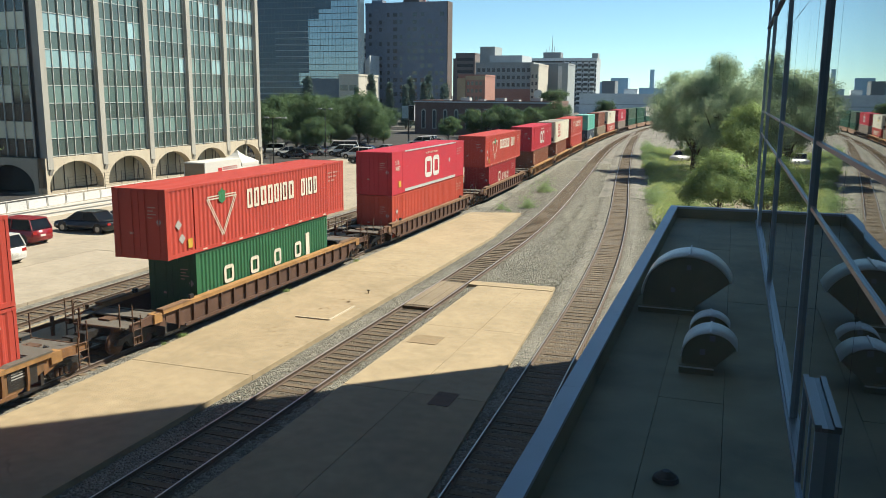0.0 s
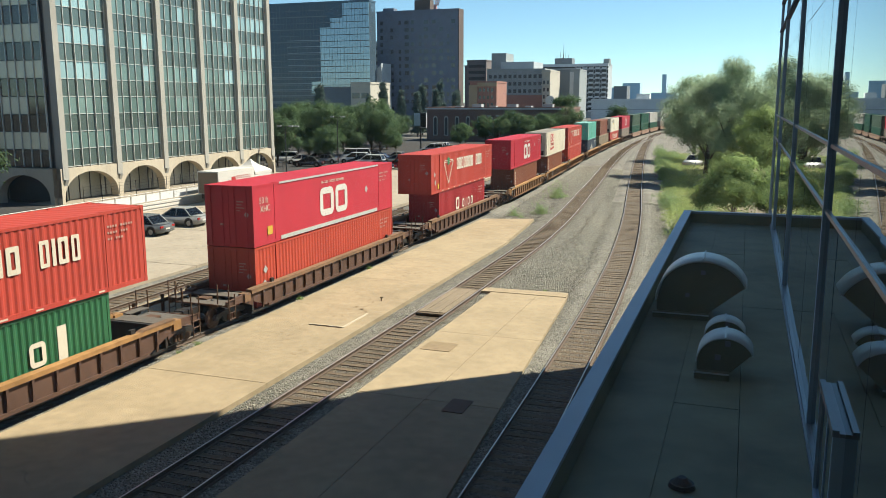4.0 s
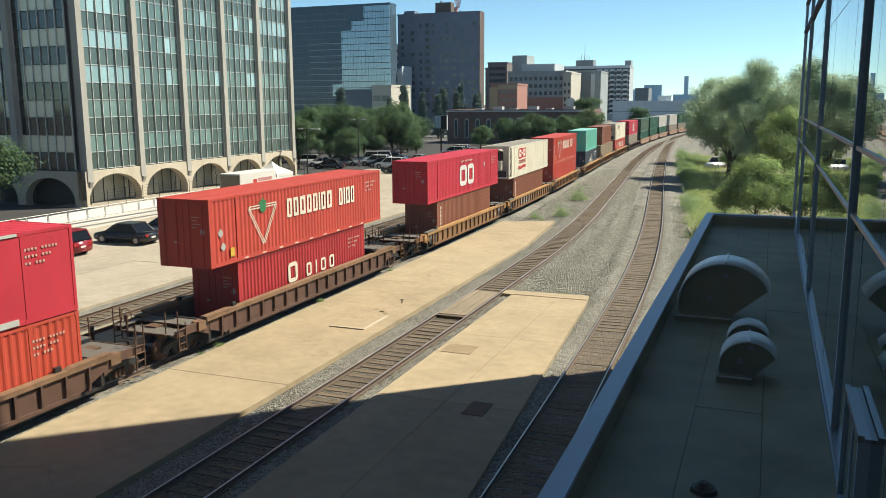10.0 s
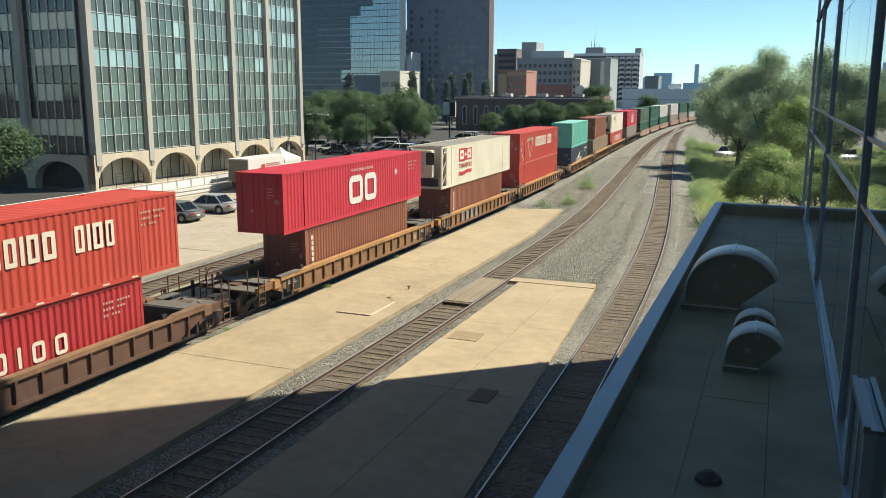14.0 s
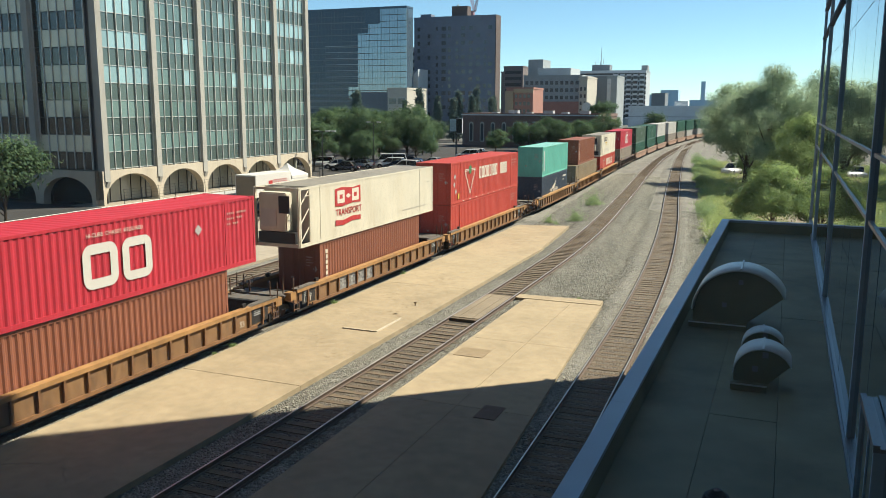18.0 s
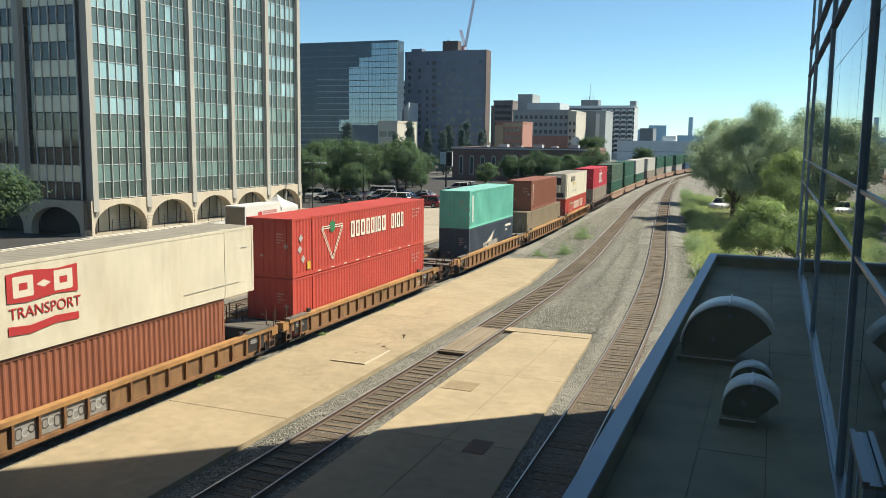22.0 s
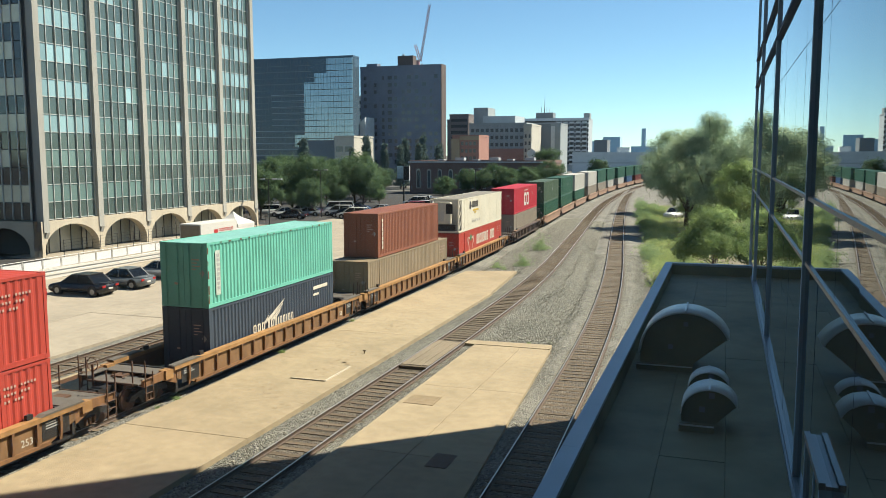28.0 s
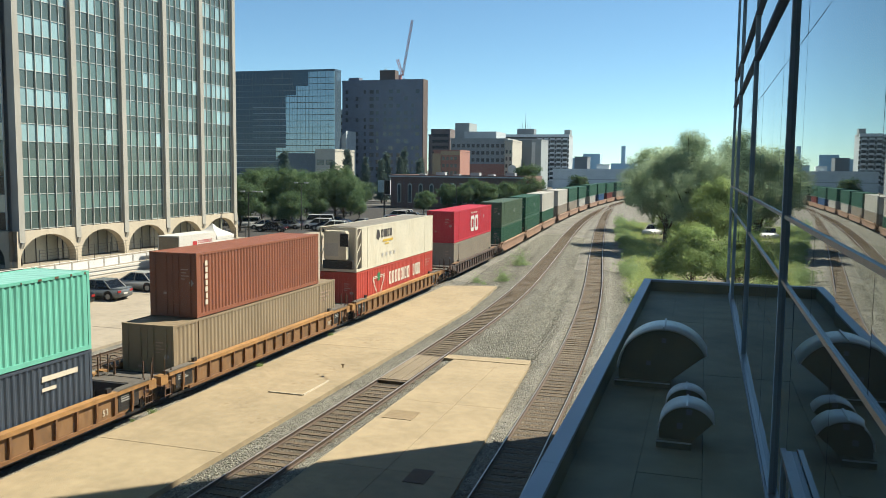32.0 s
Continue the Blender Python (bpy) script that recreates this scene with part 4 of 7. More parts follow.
def mark_hauler(b, l, w, h):
    """Red badge with pale shapes, a line of red type and a wavy bar."""
    x = w / 2 + 0.006
    y0, wide = -4.7, 2.75
    badge = bmesh.new()
    prism(badge, [(y0, 1.66), (y0 + 0.7, 1.6), (y0 + 1.9, 1.7), (y0 + wide, 1.64), (y0 + wide, 2.56), (y0 + 1.9, 2.5), (y0 + 0.7, 2.6), (y0, 2.54)], x, x + 0.008, "x")
    part("badge", badge, M["redink"], b, "red badge")
    for ya in (0.22, 1.78):
        part("badge_shape", ring(bmesh.new(), x + 0.012, y0 + ya, y0 + ya + 0.76, 1.78, 2.44, 0.22, 0.05), M["ink"], b)
    part("badge_shape", prism(bmesh.new(), [(y0 + 1.1, 2.1), (y0 + 1.38, 1.98), (y0 + 1.66, 2.1), (y0 + 1.38, 2.22)], x + 0.008, x + 0.013, "x"), M["ink"], b)
    written("TRANSPORT", 0.50, M["redink"], side_at(x, y0 + 0.04, 1.14), b, label="red lettering")
    wv = bmesh.new()
    prism(wv, [(y0, 0.66), (y0 + 0.8, 0.60), (y0 + 1.8, 0.74), (y0 + wide, 0.70), (y0 + wide, 0.94), (y0 + 1.8, 0.98), (y0 + 0.8, 0.86), (y0, 0.94)], x, x + 0.008, "x")
    part("wave_bar", wv, M["redink"], b)
    bars([(3.4, 5.0, 0.55, 0.59), (5.2, 7.0, 0.55, 0.59), (-7.6, -6.9, 2.45, 2.5), (7.2, 7.6, 2.0, 2.05)], x, M["tan_wall"], b)


def mark_haulage(b, l, w, h):
    x = w / 2 + 0.006
    bm = bmesh.new()
    prism(bm, [(-4.6, 1.95), (-4.2, 1.8), (-3.9, 2.1), (-4.1, 2.5), (-4.5, 2.55)], x, x + 0.008, "x")
    part("emblem", bm, M["darkink"], b)
    letters([0.42, 0.14, 0.36, 0.4, 0.38], 0.1, 0.55, x, -3.7, 1.95, M["darkink"], b)
    bars([(-3.4, -1.4, 1.62, 1.78), (-3.0, -2.2, 1.42, 1.52)], x, M["yellow"], b)
    bars([(-3.6 + 0.8 * k, -3.3 + 0.8 * k, 0.62, 0.85) for k in range(4)], x, M["greyink"], b)


def reefer_end(b, l, w, h):
    """The cooling unit in its open frame on the end."""
    y = -l / 2
    bm = B(-w / 2 + 0.28, w / 2 - 0.75, y - 0.02, y + 0.55, 0.75, h - 0.25)
    bmesh.ops.bevel(bm, geom=bm.edges[:], offset=0.06, segments=2, affect="EDGES")
    part("cooling_unit", bm, P["cream"], b, "dirty cream cooling unit")
    part("fan_grille", B(0.15, w / 2 - 0.55, y - 0.06, y - 0.025, 1.65, h - 0.4), M["black"], b, "black fan grille")
    part("access_panel", B(-w / 2 + 0.42, 0.0, y - 0.05, y - 0.025, 1.0, 1.85), P["white"], b)
    part("rear_wall", B(-w / 2 + 0.05, w / 2 - 0.05, y + 0.9, y + 0.98, 0.15, h - 0.05), P["white"], b)
    part("unit_base", B(-w / 2 + 0.2, w / 2 - 0.3, y + 0.02, y + 0.5, 0.2, 0.7), M["black"], b)
    fr = bmesh.new()
    for sx in (-1, 1):
        rod(fr, (sx * (w / 2 - 0.07), y - 0.03, 0.0), (sx * (w / 2 - 0.07), y - 0.03, h), 0.06, n=6)
        rod(fr, (sx * (w / 2 - 0.07), y + 0.95, 0.0), (sx * (w / 2 - 0.07), y + 0.95, h), 0.06, n=6)
        for k in range(3):
            rod(fr, (sx * (w / 2 - 0.07), y, 0.1 + 0.9 * k), (sx * (w / 2 - 0.07), y + 0.95, 0.95 + 0.9 * k), 0.035, n=6)
    part("end_frame", fr, P["cream"], b)


# well car: outer half width, top of sill, bottom of sill
HALF, SILL, FOOT = 1.56, 1.36, 0.36


def wheel_meshes():
    a, b = bmesh.new(), bmesh.new()
    rod(a, (-0.06, 0, 0), (0.06, 0, 0), 0.42, n=20)
    rod(a, (-0.085, 0, 0), (-0.06, 0, 0), 0.45, n=20)
    rod(b, (-0.72, 0, 0), (0.72, 0, 0), 0.085, n=8)
    return mesh_of("wheel", a, M["rust"], True), mesh_of("axle", b, M["black"])


WHEEL, AXLE = wheel_meshes()


def bogie(car, y):
    """Two side frames, a bolster, springs, and two wheelsets."""
    bg = part("bogie", B(-0.95, 0.95, y - 0.22, y + 0.22, 0.42, 0.75), M["black"], car)
    for s in (-1, 1):
        fb = bmesh.new()
        prism(fb, [(y - 1.2, 0.42), (y - 1.05, 0.62), (y - 0.4, 0.72), (y + 0.4, 0.72), (y + 1.05, 0.62), (y + 1.2, 0.42), (y + 0.95, 0.36), (y + 0.6, 0.5), (y + 0.42, 0.2), (y - 0.42, 0.2), (y - 0.6, 0.5), (y - 0.95, 0.36)], s * 0.94, s * 1.08, "x")
        part("side_frame", fb, M["black"], bg)
        sp = bmesh.new()
        for k in (-0.2, 0, 0.2):
            rod(sp, (s * 1.1, y + k, 0.24), (s * 1.1, y + k, 0.5), 0.08, n=8)
        part("spring", sp, M["rust"], bg)
    for k in (-0.89, 0.89):
        ax = new("axle", AXLE)
        ax.parent, ax.matrix_basis = car, pose(0, y + k, 0.42)
        AXLES.append((ax, y + k))
        for s in (-1, 1):
            wh = new("wheel", WHEEL)
            wh.parent, wh.matrix_basis = ax, pose(s * 0.76, 0, 0, 0, 0, 0 if s > 0 else 180)


AXLES = []


def well_car(u, paint_key, chord_key, label, long_near=True, long_far=True, ribs=True, solid=False, number=""):
    """A container well car, its origin at the rails under its middle. long_near and long_far: full end with coupler, else a shared end."""
    car = thing("well_car", label, "well car", "train cars")
    ride(car, u)
    near, far = (-11.25 if long_near else -9.75), (11.25 if long_far else 9.75)
    half = 8.75
    for s in (-1, 1):
        x0, x1 = sorted((s * HALF, s * (HALF - 0.06)))
        bm = bmesh.new()
        prism(bm, [(-half, FOOT + 0.45), (-half + 1.2, FOOT), (half - 1.2, FOOT), (half, FOOT + 0.45), (half, SILL - 0.16), (-half, SILL - 0.16)], x0, x1, "x")
        side = part("side_sill", bm, M["plate"] if paint_key == "car_orange" else M[paint_key], car)
        part("top_chord", B(*sorted((s * (HALF + 0.10), s * (HALF - 0.22))), -half - 0.25, half + 0.25, SILL - 0.16, SILL), M[chord_key], side, "worn flat top chord")
        part("bottom_chord", B(*sorted((s * (HALF + 0.07), s * (HALF - 0.02))), -half + 1.2, half - 1.2, FOOT - 0.03, FOOT + 0.10), M[paint_key], side)
        if ribs and s > 0:
            n = 17 if not solid else 0
            for k in range(n):
                y = -half + 0.75 + k * (2 * half - 1.5) / (n - 1)
                rb = new("rib", RIBS[paint_key])
                rb.parent, rb.matrix_basis = side, pose(HALF, y, 0)
    part("well_floor", B(-1.45, 1.45, -half, half, 0.2, 0.3), M["black"], car)
    for sy, y_end, full in ((-1, near, long_near), (1, far, long_far)):
        ya, yb = sorted((sy * half, y_end - sy * 0.35))
        deck = part("end_deck", B(-1.38, 1.38, *sorted((sy * (half + 0.12), sy * (half + 0.95))), 1.14, 1.19), M["deck"], car, "worn grey end platform plate")
        part("outer_deck", B(-1.0, 1.3, *sorted((sy * (half + 1.2), y_end - sy * 0.45)), 1.02, 1.07), M["deck"], car, "worn grey end platform plate")
        part("side_step", B(-1.45, -1.05, *sorted((sy * (half + 0.9), y_end - sy * 0.4)), 1.2, 1.24), M["deck"], car, "worn grey step plate")
        rg = random.Random(int(u * 10) + sy)
        gear = bmesh.new()
        for k in range(9):
            gx, gy2 = rg.uniform(-1.2, 1.2), sy * (half + rg.uniform(0.95, 1.6))
            rod(gear, (gx, gy2, rg.uniform(0.8, 1.0)), (gx + rg.uniform(-0.5, 0.5), gy2 + rg.uniform(-0.3, 0.3), rg.uniform(0.95, 1.16)), rg.uniform(0.02, 0.05), n=6)
        tagged(part("brake_gear", gear, M["black"], car), "dark brake rigging", kind="stuff")
        part("valve_box", B(-0.5, 0.05, *sorted((sy * (half + 1.0), sy * (half + 1.45))), 0.86, 1.14), M["rust"], car)
        for sx in (-1, 1):
            cap = bmesh.new()
            prism(cap, [(sy * (half - 1.6), SILL + 0.002), (sy * (half + 0.3), SILL + 0.002), (sy * (half + 0.3), SILL + 0.06), (sy * (half - 1.4), SILL + 0.06)], *sorted((sx * (HALF + 0.11), sx * (HALF - 0.2))), "x")
            part("chord_cap", cap, M["deck"] if paint_key == "car_orange" else M["chord_dark"], car, "scuffed grey chord cap")
            part("guide_lug", B(*sorted((sx * (HALF - 0.08), sx * (HALF - 0.2))), *sorted((sy * (half - 2.0), sy * (half - 1.75))), SILL, SILL + 0.17), M["black"], car)
        tank = bmesh.new()
        rod(tank, (-1.1, sy * (half + 1.05), 0.86), (0.5, sy * (half + 1.05), 0.86), 0.2, n=12)
        part("air_tank", tank, M["black"], car)
        for sx in (-1, 1):
            part("gusset_box", B(*sorted((sx * (HALF + 0.06), sx * (HALF - 0.3))), *sorted((sy * (half + 0.28), sy * (half + 0.75))), 0.92, 1.30), M[chord_key], car)
        if not solid and paint_key == "car_orange":
            py0, py1 = sorted((sy * (half - 0.3), sy * (half - 1.5)))
            panel = part("stencil_panel", B(HALF, HALF + 0.012, py0, py1, FOOT + 0.16, SILL - 0.2), M["black"], car, "black stencil panel")
            for k in range(3):
                part("stencil_bar", B(HALF + 0.012, HALF + 0.018, py0 + 0.15, py0 + 0.6 + 0.14 * k, FOOT + 0.7 - 0.09 * k, FOOT + 0.74 - 0.09 * k), M["greyink"], panel)
        part("bulkhead", B(-1.5, 1.5, *sorted((sy * (half + 0.02), sy * (half - 0.12))), 0.3, 1.2), M["black"], car)
        for sx in (-1, 1):
            eb = bmesh.new()
            prism(eb, [(sy * half, 0.62), (sy * (half + 0.9), 0.95), (y_end - sy * 0.5, 0.95), (y_end - sy * 0.5, 1.2), (sy * half, SILL - 0.02)], *sorted((sx * (HALF - 0.02), sx * (HALF - 0.14))), "x")
            part("end_sill", eb, M[paint_key], car)
        for xx in (-0.75, 0.0, 0.75):
            part("deck_beam", B(xx - 0.06, xx + 0.06, min(ya, yb), max(ya, yb), 0.86, 1.0), M["rust"], deck)
        for yy in (0.25, 0.6):
            y = ya + (yb - ya) * yy
            part("cross_beam", B(-1.3, 1.3, y - 0.06, y + 0.06, 0.88, 0.98), M["rust"], deck)
        cb = bmesh.new()
        box(cb, -0.16, 0.16, *sorted((y_end - sy * 0.6, y_end + sy * 0.25)), 0.72, 0.98)
        box(cb, -0.24, 0.24, *sorted((y_end + sy * 0.2, y_end + sy * 0.5)), 0.68, 1.02)
        part("coupler", cb, M["black"], car)
        for sx in (-1, 1):
            ld = bmesh.new()
            xa, xb = sx * (HALF + 0.03), sx * (HALF + 0.03)
            yl = y_end - sy * 0.75
            for k in range(4):
                rod(ld, (xa, yl - 0.22, 0.42 + 0.28 * k), (xa, yl + 0.22, 0.42 + 0.28 * k), 0.022, n=6)
            for d in (-0.22, 0.22):
                rod(ld, (xa, yl + d, 0.35), (xa, yl + d, 2.0 if d * sy > 0 else 1.5), 0.028, n=6)
            part("ladder", ld, M["rust"], car, "rusty steel ladder")
        rb = bmesh.new()
        for xx in (-1.1, 1.1):
            rod(rb, (xx, y_end - sy * 0.4, 1.12), (xx, y_end - sy * 0.4, 2.0 if abs(xx) > 1 else 1.1), 0.03, n=6)
        rod(rb, (-1.1, y_end - sy * 0.4, 1.05), (1.1, y_end - sy * 0.4, 1.05), 0.045, n=6)
        part("end_railing", rb, M["rust"], car)
        if sy < 0:
            hw = bmesh.new()
            for k in range(16):
                a0, a1 = k * math.tau / 16, (k + 1) * math.tau / 16
                c = Vector((-0.7, y_end - sy * 0.3, 1.75))
                rod(hw, c + Vector((math.cos(a0), 0, math.sin(a0))) * 0.26, c + Vector((math.cos(a1), 0, math.sin(a1))) * 0.26, 0.02, n=5)
            rod(hw, (-0.7, y_end - sy * 0.3, 1.1), (-0.7, y_end - sy * 0.3, 1.75), 0.05, n=6)
            part("brake_wheel", hw, M["rust"], car)
        pipe = bmesh.new()
        for k in range(3):
            rod(pipe, (0.4 + 0.25 * k, ya + 0.2, 0.9 - 0.1 * k), (0.3 + 0.3 * k, yb - 0.2, 0.78 - 0.1 * k), 0.035, n=6)
        part("brake_pipe", pipe, M["black"], car)
        if full or sy > 0:
            bogie(car, (half + 1.15) * sy if full else y_end + 0.0)
    if number:
        written(number, 0.34, M["ink"], side_at(HALF + 0.02, -half + 0.42 if len(number) > 3 else half - 2.4, 0.6), car, label="pale size number")
    return car


def rib_mesh(key):
    bm = bmesh.new()
    prism(bm, [(0, FOOT), (0.05, FOOT), (0.11, FOOT + 0.35), (0.11, SILL - 0.17), (0, SILL - 0.17)], -0.05, 0.05, "y")
    return mesh_of("rib", bm, M[key])


def graffiti(u_car, car, bays):
    """Grey sprayed panels with pale loops between the ribs."""
    for k in bays:
        y = -8.0 + k * 16.0 / 16 + 0.07
        panel = part("sprayed_panel", B(HALF, HALF + 0.008, y, y + 0.86, FOOT + 0.15, SILL - 0.2), M["greyspray"], car, "grey sprayed paint on the side plate")
        for q in range(3):
            part("sprayed_loop", ring(bmesh.new(), HALF + 0.012 + 0.003 * q, y + 0.06 + 0.24 * q, y + 0.34 + 0.24 * q, FOOT + 0.25 + 0.06 * ((k + q) % 3), SILL - 0.35 - 0.07 * ((k * q) % 2), 0.045, 0.12), M["greyink" if q % 2 else "darkink"], panel)


RIBS = {k: rib_mesh(k) for k in ("car_dark", "car_orange", "car_grey", "car_tan")}
LOW, HIGH = 0.24, 3.165

dark = "weathered dark brown container well car on the rails"
orange = "weathered orange-brown container well car on the rails"
well_car(11.75, "car_orange", "chord", orange)
well_car(35.55, "car_dark", "chord", dark)
well_car(59.1, "car_dark", "chord_dark", dark)
well_car(82.45, "car_dark", "chord_dark", dark)
well_car(106.0, "car_orange", "chord", orange, True, False, number="53")
graffiti(125.75, well_car(125.75, "car_orange", "chord", orange, False, False, number="125T"), (3, 4, 5, 6))
well_car(145.2, "car_orange", "chord", orange, False, True, number="253")
well_car(168.3, "car_orange", "chord", orange, True, False, number="53")
well_car(187.6, "car_orange", "chord", orange, False, False, number="25T")
well_car(207.0, "car_orange", "chord", orange, False, True)
well_car(229.9, "car_grey", "car_grey", "dark grey-brown well car with ribbed sides")

red_store = "tomato-red corrugated container with cream lettering shapes"
container("bright red corrugated container on a well car", "red", 53, LOW, 11.75, marks=[mark_codes])
container("bright red corrugated container stacked on another", "red", 53, HIGH, 11.75, marks=[mark_codes])
container("dark green corrugated container with pale letter blocks", "green", 40, LOW, 35.5, marks=[spaced([(-4.05, 0.78), (-1.85, 0.75), (0.32, 0.68), (2.4, 0.68)], 0.82, 1.12, "ink", 0.17), end_plate(3.6), diamonds([(-5.3, 1.0, 0.16)])])
container(red_store, "red", 53, HIGH, 35.55, marks=[mark_store, mark_codes, diamonds([(-7.3, 1.35, 0.22), (-7.1, 0.75, 0.22)])])
container("orange-red corrugated container in the well", "orange_red", 53, LOW, 59.1, marks=[mark_codes, diamonds([(-7.2, 1.75, 0.2), (-7.3, 1.1, 0.2)])])
container("crimson smooth-sided container with a white ring-shaped mark", "crimson", 53, HIGH, 59.1, kind="sheet", marks=[mark_rings, mark_53, mark_rails, mark_codes, diamonds([(4.2, 1.55, 0.22)])])
container("deep red corrugated container with white lettering shapes", "kred", 40, LOW, 82.4, marks=[spaced([(-2.05, 0.85)], 0.98, 1.1, "ink", 0.2), spaced([(-0.35, 0.5), (0.55, 0.16), (1.1, 0.5), (2.0, 0.5)], 0.68, 1.12, "ink", 0.13), mark_codes])
container(red_store, "red", 53, HIGH, 82.45, marks=[mark_store, mark_codes, diamonds([(-7.35, 1.4, 0.2), (-7.2, 0.8, 0.2)])])
container("red-brown corrugated container in the well", "brown", 40, LOW, 106.0, marks=[column_mark(-5.55, "ink")])
container("crimson corrugated container with a white ring-shaped mark", "crimson", 53, HIGH, 106.0, marks=[mark_rings, mark_codes, diamonds([(4.3, 1.9, 0.22)])])
container("red-brown corrugated container in the well", "brown", 40, LOW, 125.7, marks=[column_mark(-5.55, "ink")])
container("cream refrigerated container with a red badge and cooling unit", "cream", 53, HIGH, 125.8, kind="reefer", marks=[mark_hauler, reefer_end], roof="topgrey")
container("tomato-red corrugated container in the well", "red", 53, LOW, 145.15, marks=[mark_codes, diamonds([(-7.3, 1.0, 0.2)])])
container(red_store, "red", 53, HIGH, 145.15, marks=[mark_store, mark_codes, diamonds([(-7.3, 1.9, 0.2), (-7.4, 1.35, 0.2), (-7.1, 0.85, 0.2)])])
container("dark blue-grey corrugated container with pale lettering shapes", "navy", 40, LOW, 168.5, marks=[mark_wing])
container("sea-green corrugated container with a vertical word", "teal", 40, HIGH, 168.5, marks=[plate_mark(-5.5), rusty_corners], roof="teal_roof")
container("khaki corrugated container in the well", "tan", 53, LOW, 187.5, marks=[mark_codes])
container("red-brown corrugated container with a vertical word", "brown", 40, HIGH, 187.4, marks=[column_mark(-5.45, "ink", 0.28)])
container(red_store, "red", 53, LOW, 207.0, marks=[mark_store, mark_codes])
container("cream refrigerated container with dark lettering shapes", "cream", 53, HIGH, 207.0, kind="reefer", marks=[mark_haulage, reefer_end], roof="topgrey")
container("warm grey corrugated container in the well", "grey", 53, LOW, 229.9, marks=[mark_codes])
container("crimson corrugated container with a white ring-shaped mark", "crimson", 53, HIGH, 229.9, marks=[mark_rings, diamonds([(4.3, 1.9, 0.22)])])

NEAR_AXLES = len(AXLES)
tan_label = "tan well car with plain sides on the far curve"
REAR = [("moss", "hunter"), ("hunter", "hunter"), ("white", "hunter"), ("white", "grey"), ("hunter", "grey"), ("hunter", "white"), ("hunter", "white"), ("hunter", "blue"), ("hunter", "maroon"), ("hunter", "grey"), ("hunter", "grey"), ("moss", "grey"), ("hunter", "tan"), ("white", "grey"), ("hunter", "hunter"), ("moss", "white")]
u_next = 252.5
for k, (high, low) in enumerate(REAR):
    full_near, full_far = k % 3 == 0, k % 3 == 2
    well_car(u_next, "car_tan", "car_tan", tan_label, full_near, full_far, solid=True)
    names = {"moss": "moss-green", "hunter": "dark green", "white": "off-white", "grey": "warm grey", "blue": "blue", "maroon": "maroon", "tan": "khaki"}
    container(f"{names[low]} corrugated container in a tan well car", low, 40 if k in (5, 6, 7, 8) else 53, LOW, u_next)
    container(f"{names[high]} corrugated container stacked on another", high, 53, HIGH, u_next, marks=[diamonds([(1.0, 1.6, 0.3)])] if k < 3 else [])
    u_next += 22.9 if full_far else 19.4


def motions():
    """The train rolls past; every car and container keeps to the line, and the wheels of the nearer cars turn."""
    for ob, u, *z in MOVING:
        lift = Matrix.Translation((0, 0, z[0] if z else 0))
        walk(ob, [(t, train_pose(u, t) @ lift) for t in range(33)])
    for ax, y in AXLES[:NEAR_AXLES]:
        walk(ax, [(k / 10, pose(0, y, 0.42, math.degrees(float(np.interp(k / 10, range(33), S_KEYS)) / 0.42) % 360)) for k in range(321)])


# ---- office tower with arches across the lot ----
FX, FY0, FY1 = -63.0, 63.4, 102.9     # front plane, its two corners
BAY = [64.0, 71.6, 79.25, 86.95, 94.55, 102.3]
FLOOR0, STEP, ROWS_UP = 3.55, 1.715, 24
office = thing("office_tower", "pale precast office tower with teal glass and arches", "building")
part("core_wall", B(-102, FX - 0.55, FY0 + 0.6, FY1 - 0.4, 2.95, 46.0), M["dark_wall"], office, "dark backing wall")
part("flat_roof", B(-102, FX + 0.3, FY0, FY1, 46.0, 46.6), M["pilaster"], office)


def arch_wall(name, a, b, plane, axis, depth, z_top, spring, crown, pier):
    """A wall piece from a to b with one round arch through it."""
    n, bm = 14, bmesh.new()
    lo, hi = a + pier, b - pier
    c, r = (lo + hi) / 2, (hi - lo) / 2
    curve = [(c - r * math.cos(math.pi * k / n), spring + (crown - spring) * math.sin(math.pi * k / n)) for k in range(n + 1)]
    def put(p, q, d):
        return (plane - d, p, q) if axis == "x" else (p, plane + d, q)
    rings = []
    for d in (0.0, depth):
        inner = [bm.verts.new(put(p, q, d)) for p, q in curve]
        outer = [bm.verts.new(put(p if 0 < k < n else (a if k == 0 else b), z_top, d)) for k, (p, q) in enumerate(curve)]
        feet = [bm.verts.new(put(p, -0.2, d)) for p in (a, lo, hi, b)]
        sides = [bm.verts.new(put(p, spring, d)) for p in (a, b)]
        rings.append((inner, outer, feet, sides))
        for k in range(n):
            bm.faces.new((inner[k], inner[k + 1], outer[k + 1], outer[k]))
        bm.faces.new((feet[0], feet[1], inner[0], sides[0]))
        bm.faces.new((feet[2], feet[3], sides[1], inner[n]))
        bm.faces.new((sides[0], inner[0], outer[0]))
        bm.faces.new((inner[n], sides[1], outer[n]))
    (i0, o0, f0, s0), (i1, o1, f1, s1) = rings
    for k in range(n):
        bm.faces.new((i0[k], i0[k + 1], i1[k + 1], i1[k]))
        bm.faces.new((o0[k], o0[k + 1], o1[k + 1], o1[k]))
    for p, q, r_, s_ in ((f0[1], i0[0], i1[0], f1[1]), (f0[2], i0[n], i1[n], f1[2]), (f0[0], s0[0], s1[0], f1[0]), (f0[3], s0[1], s1[1], f1[3])):
        bm.faces.new((p, q, r_, s_))
    return bm


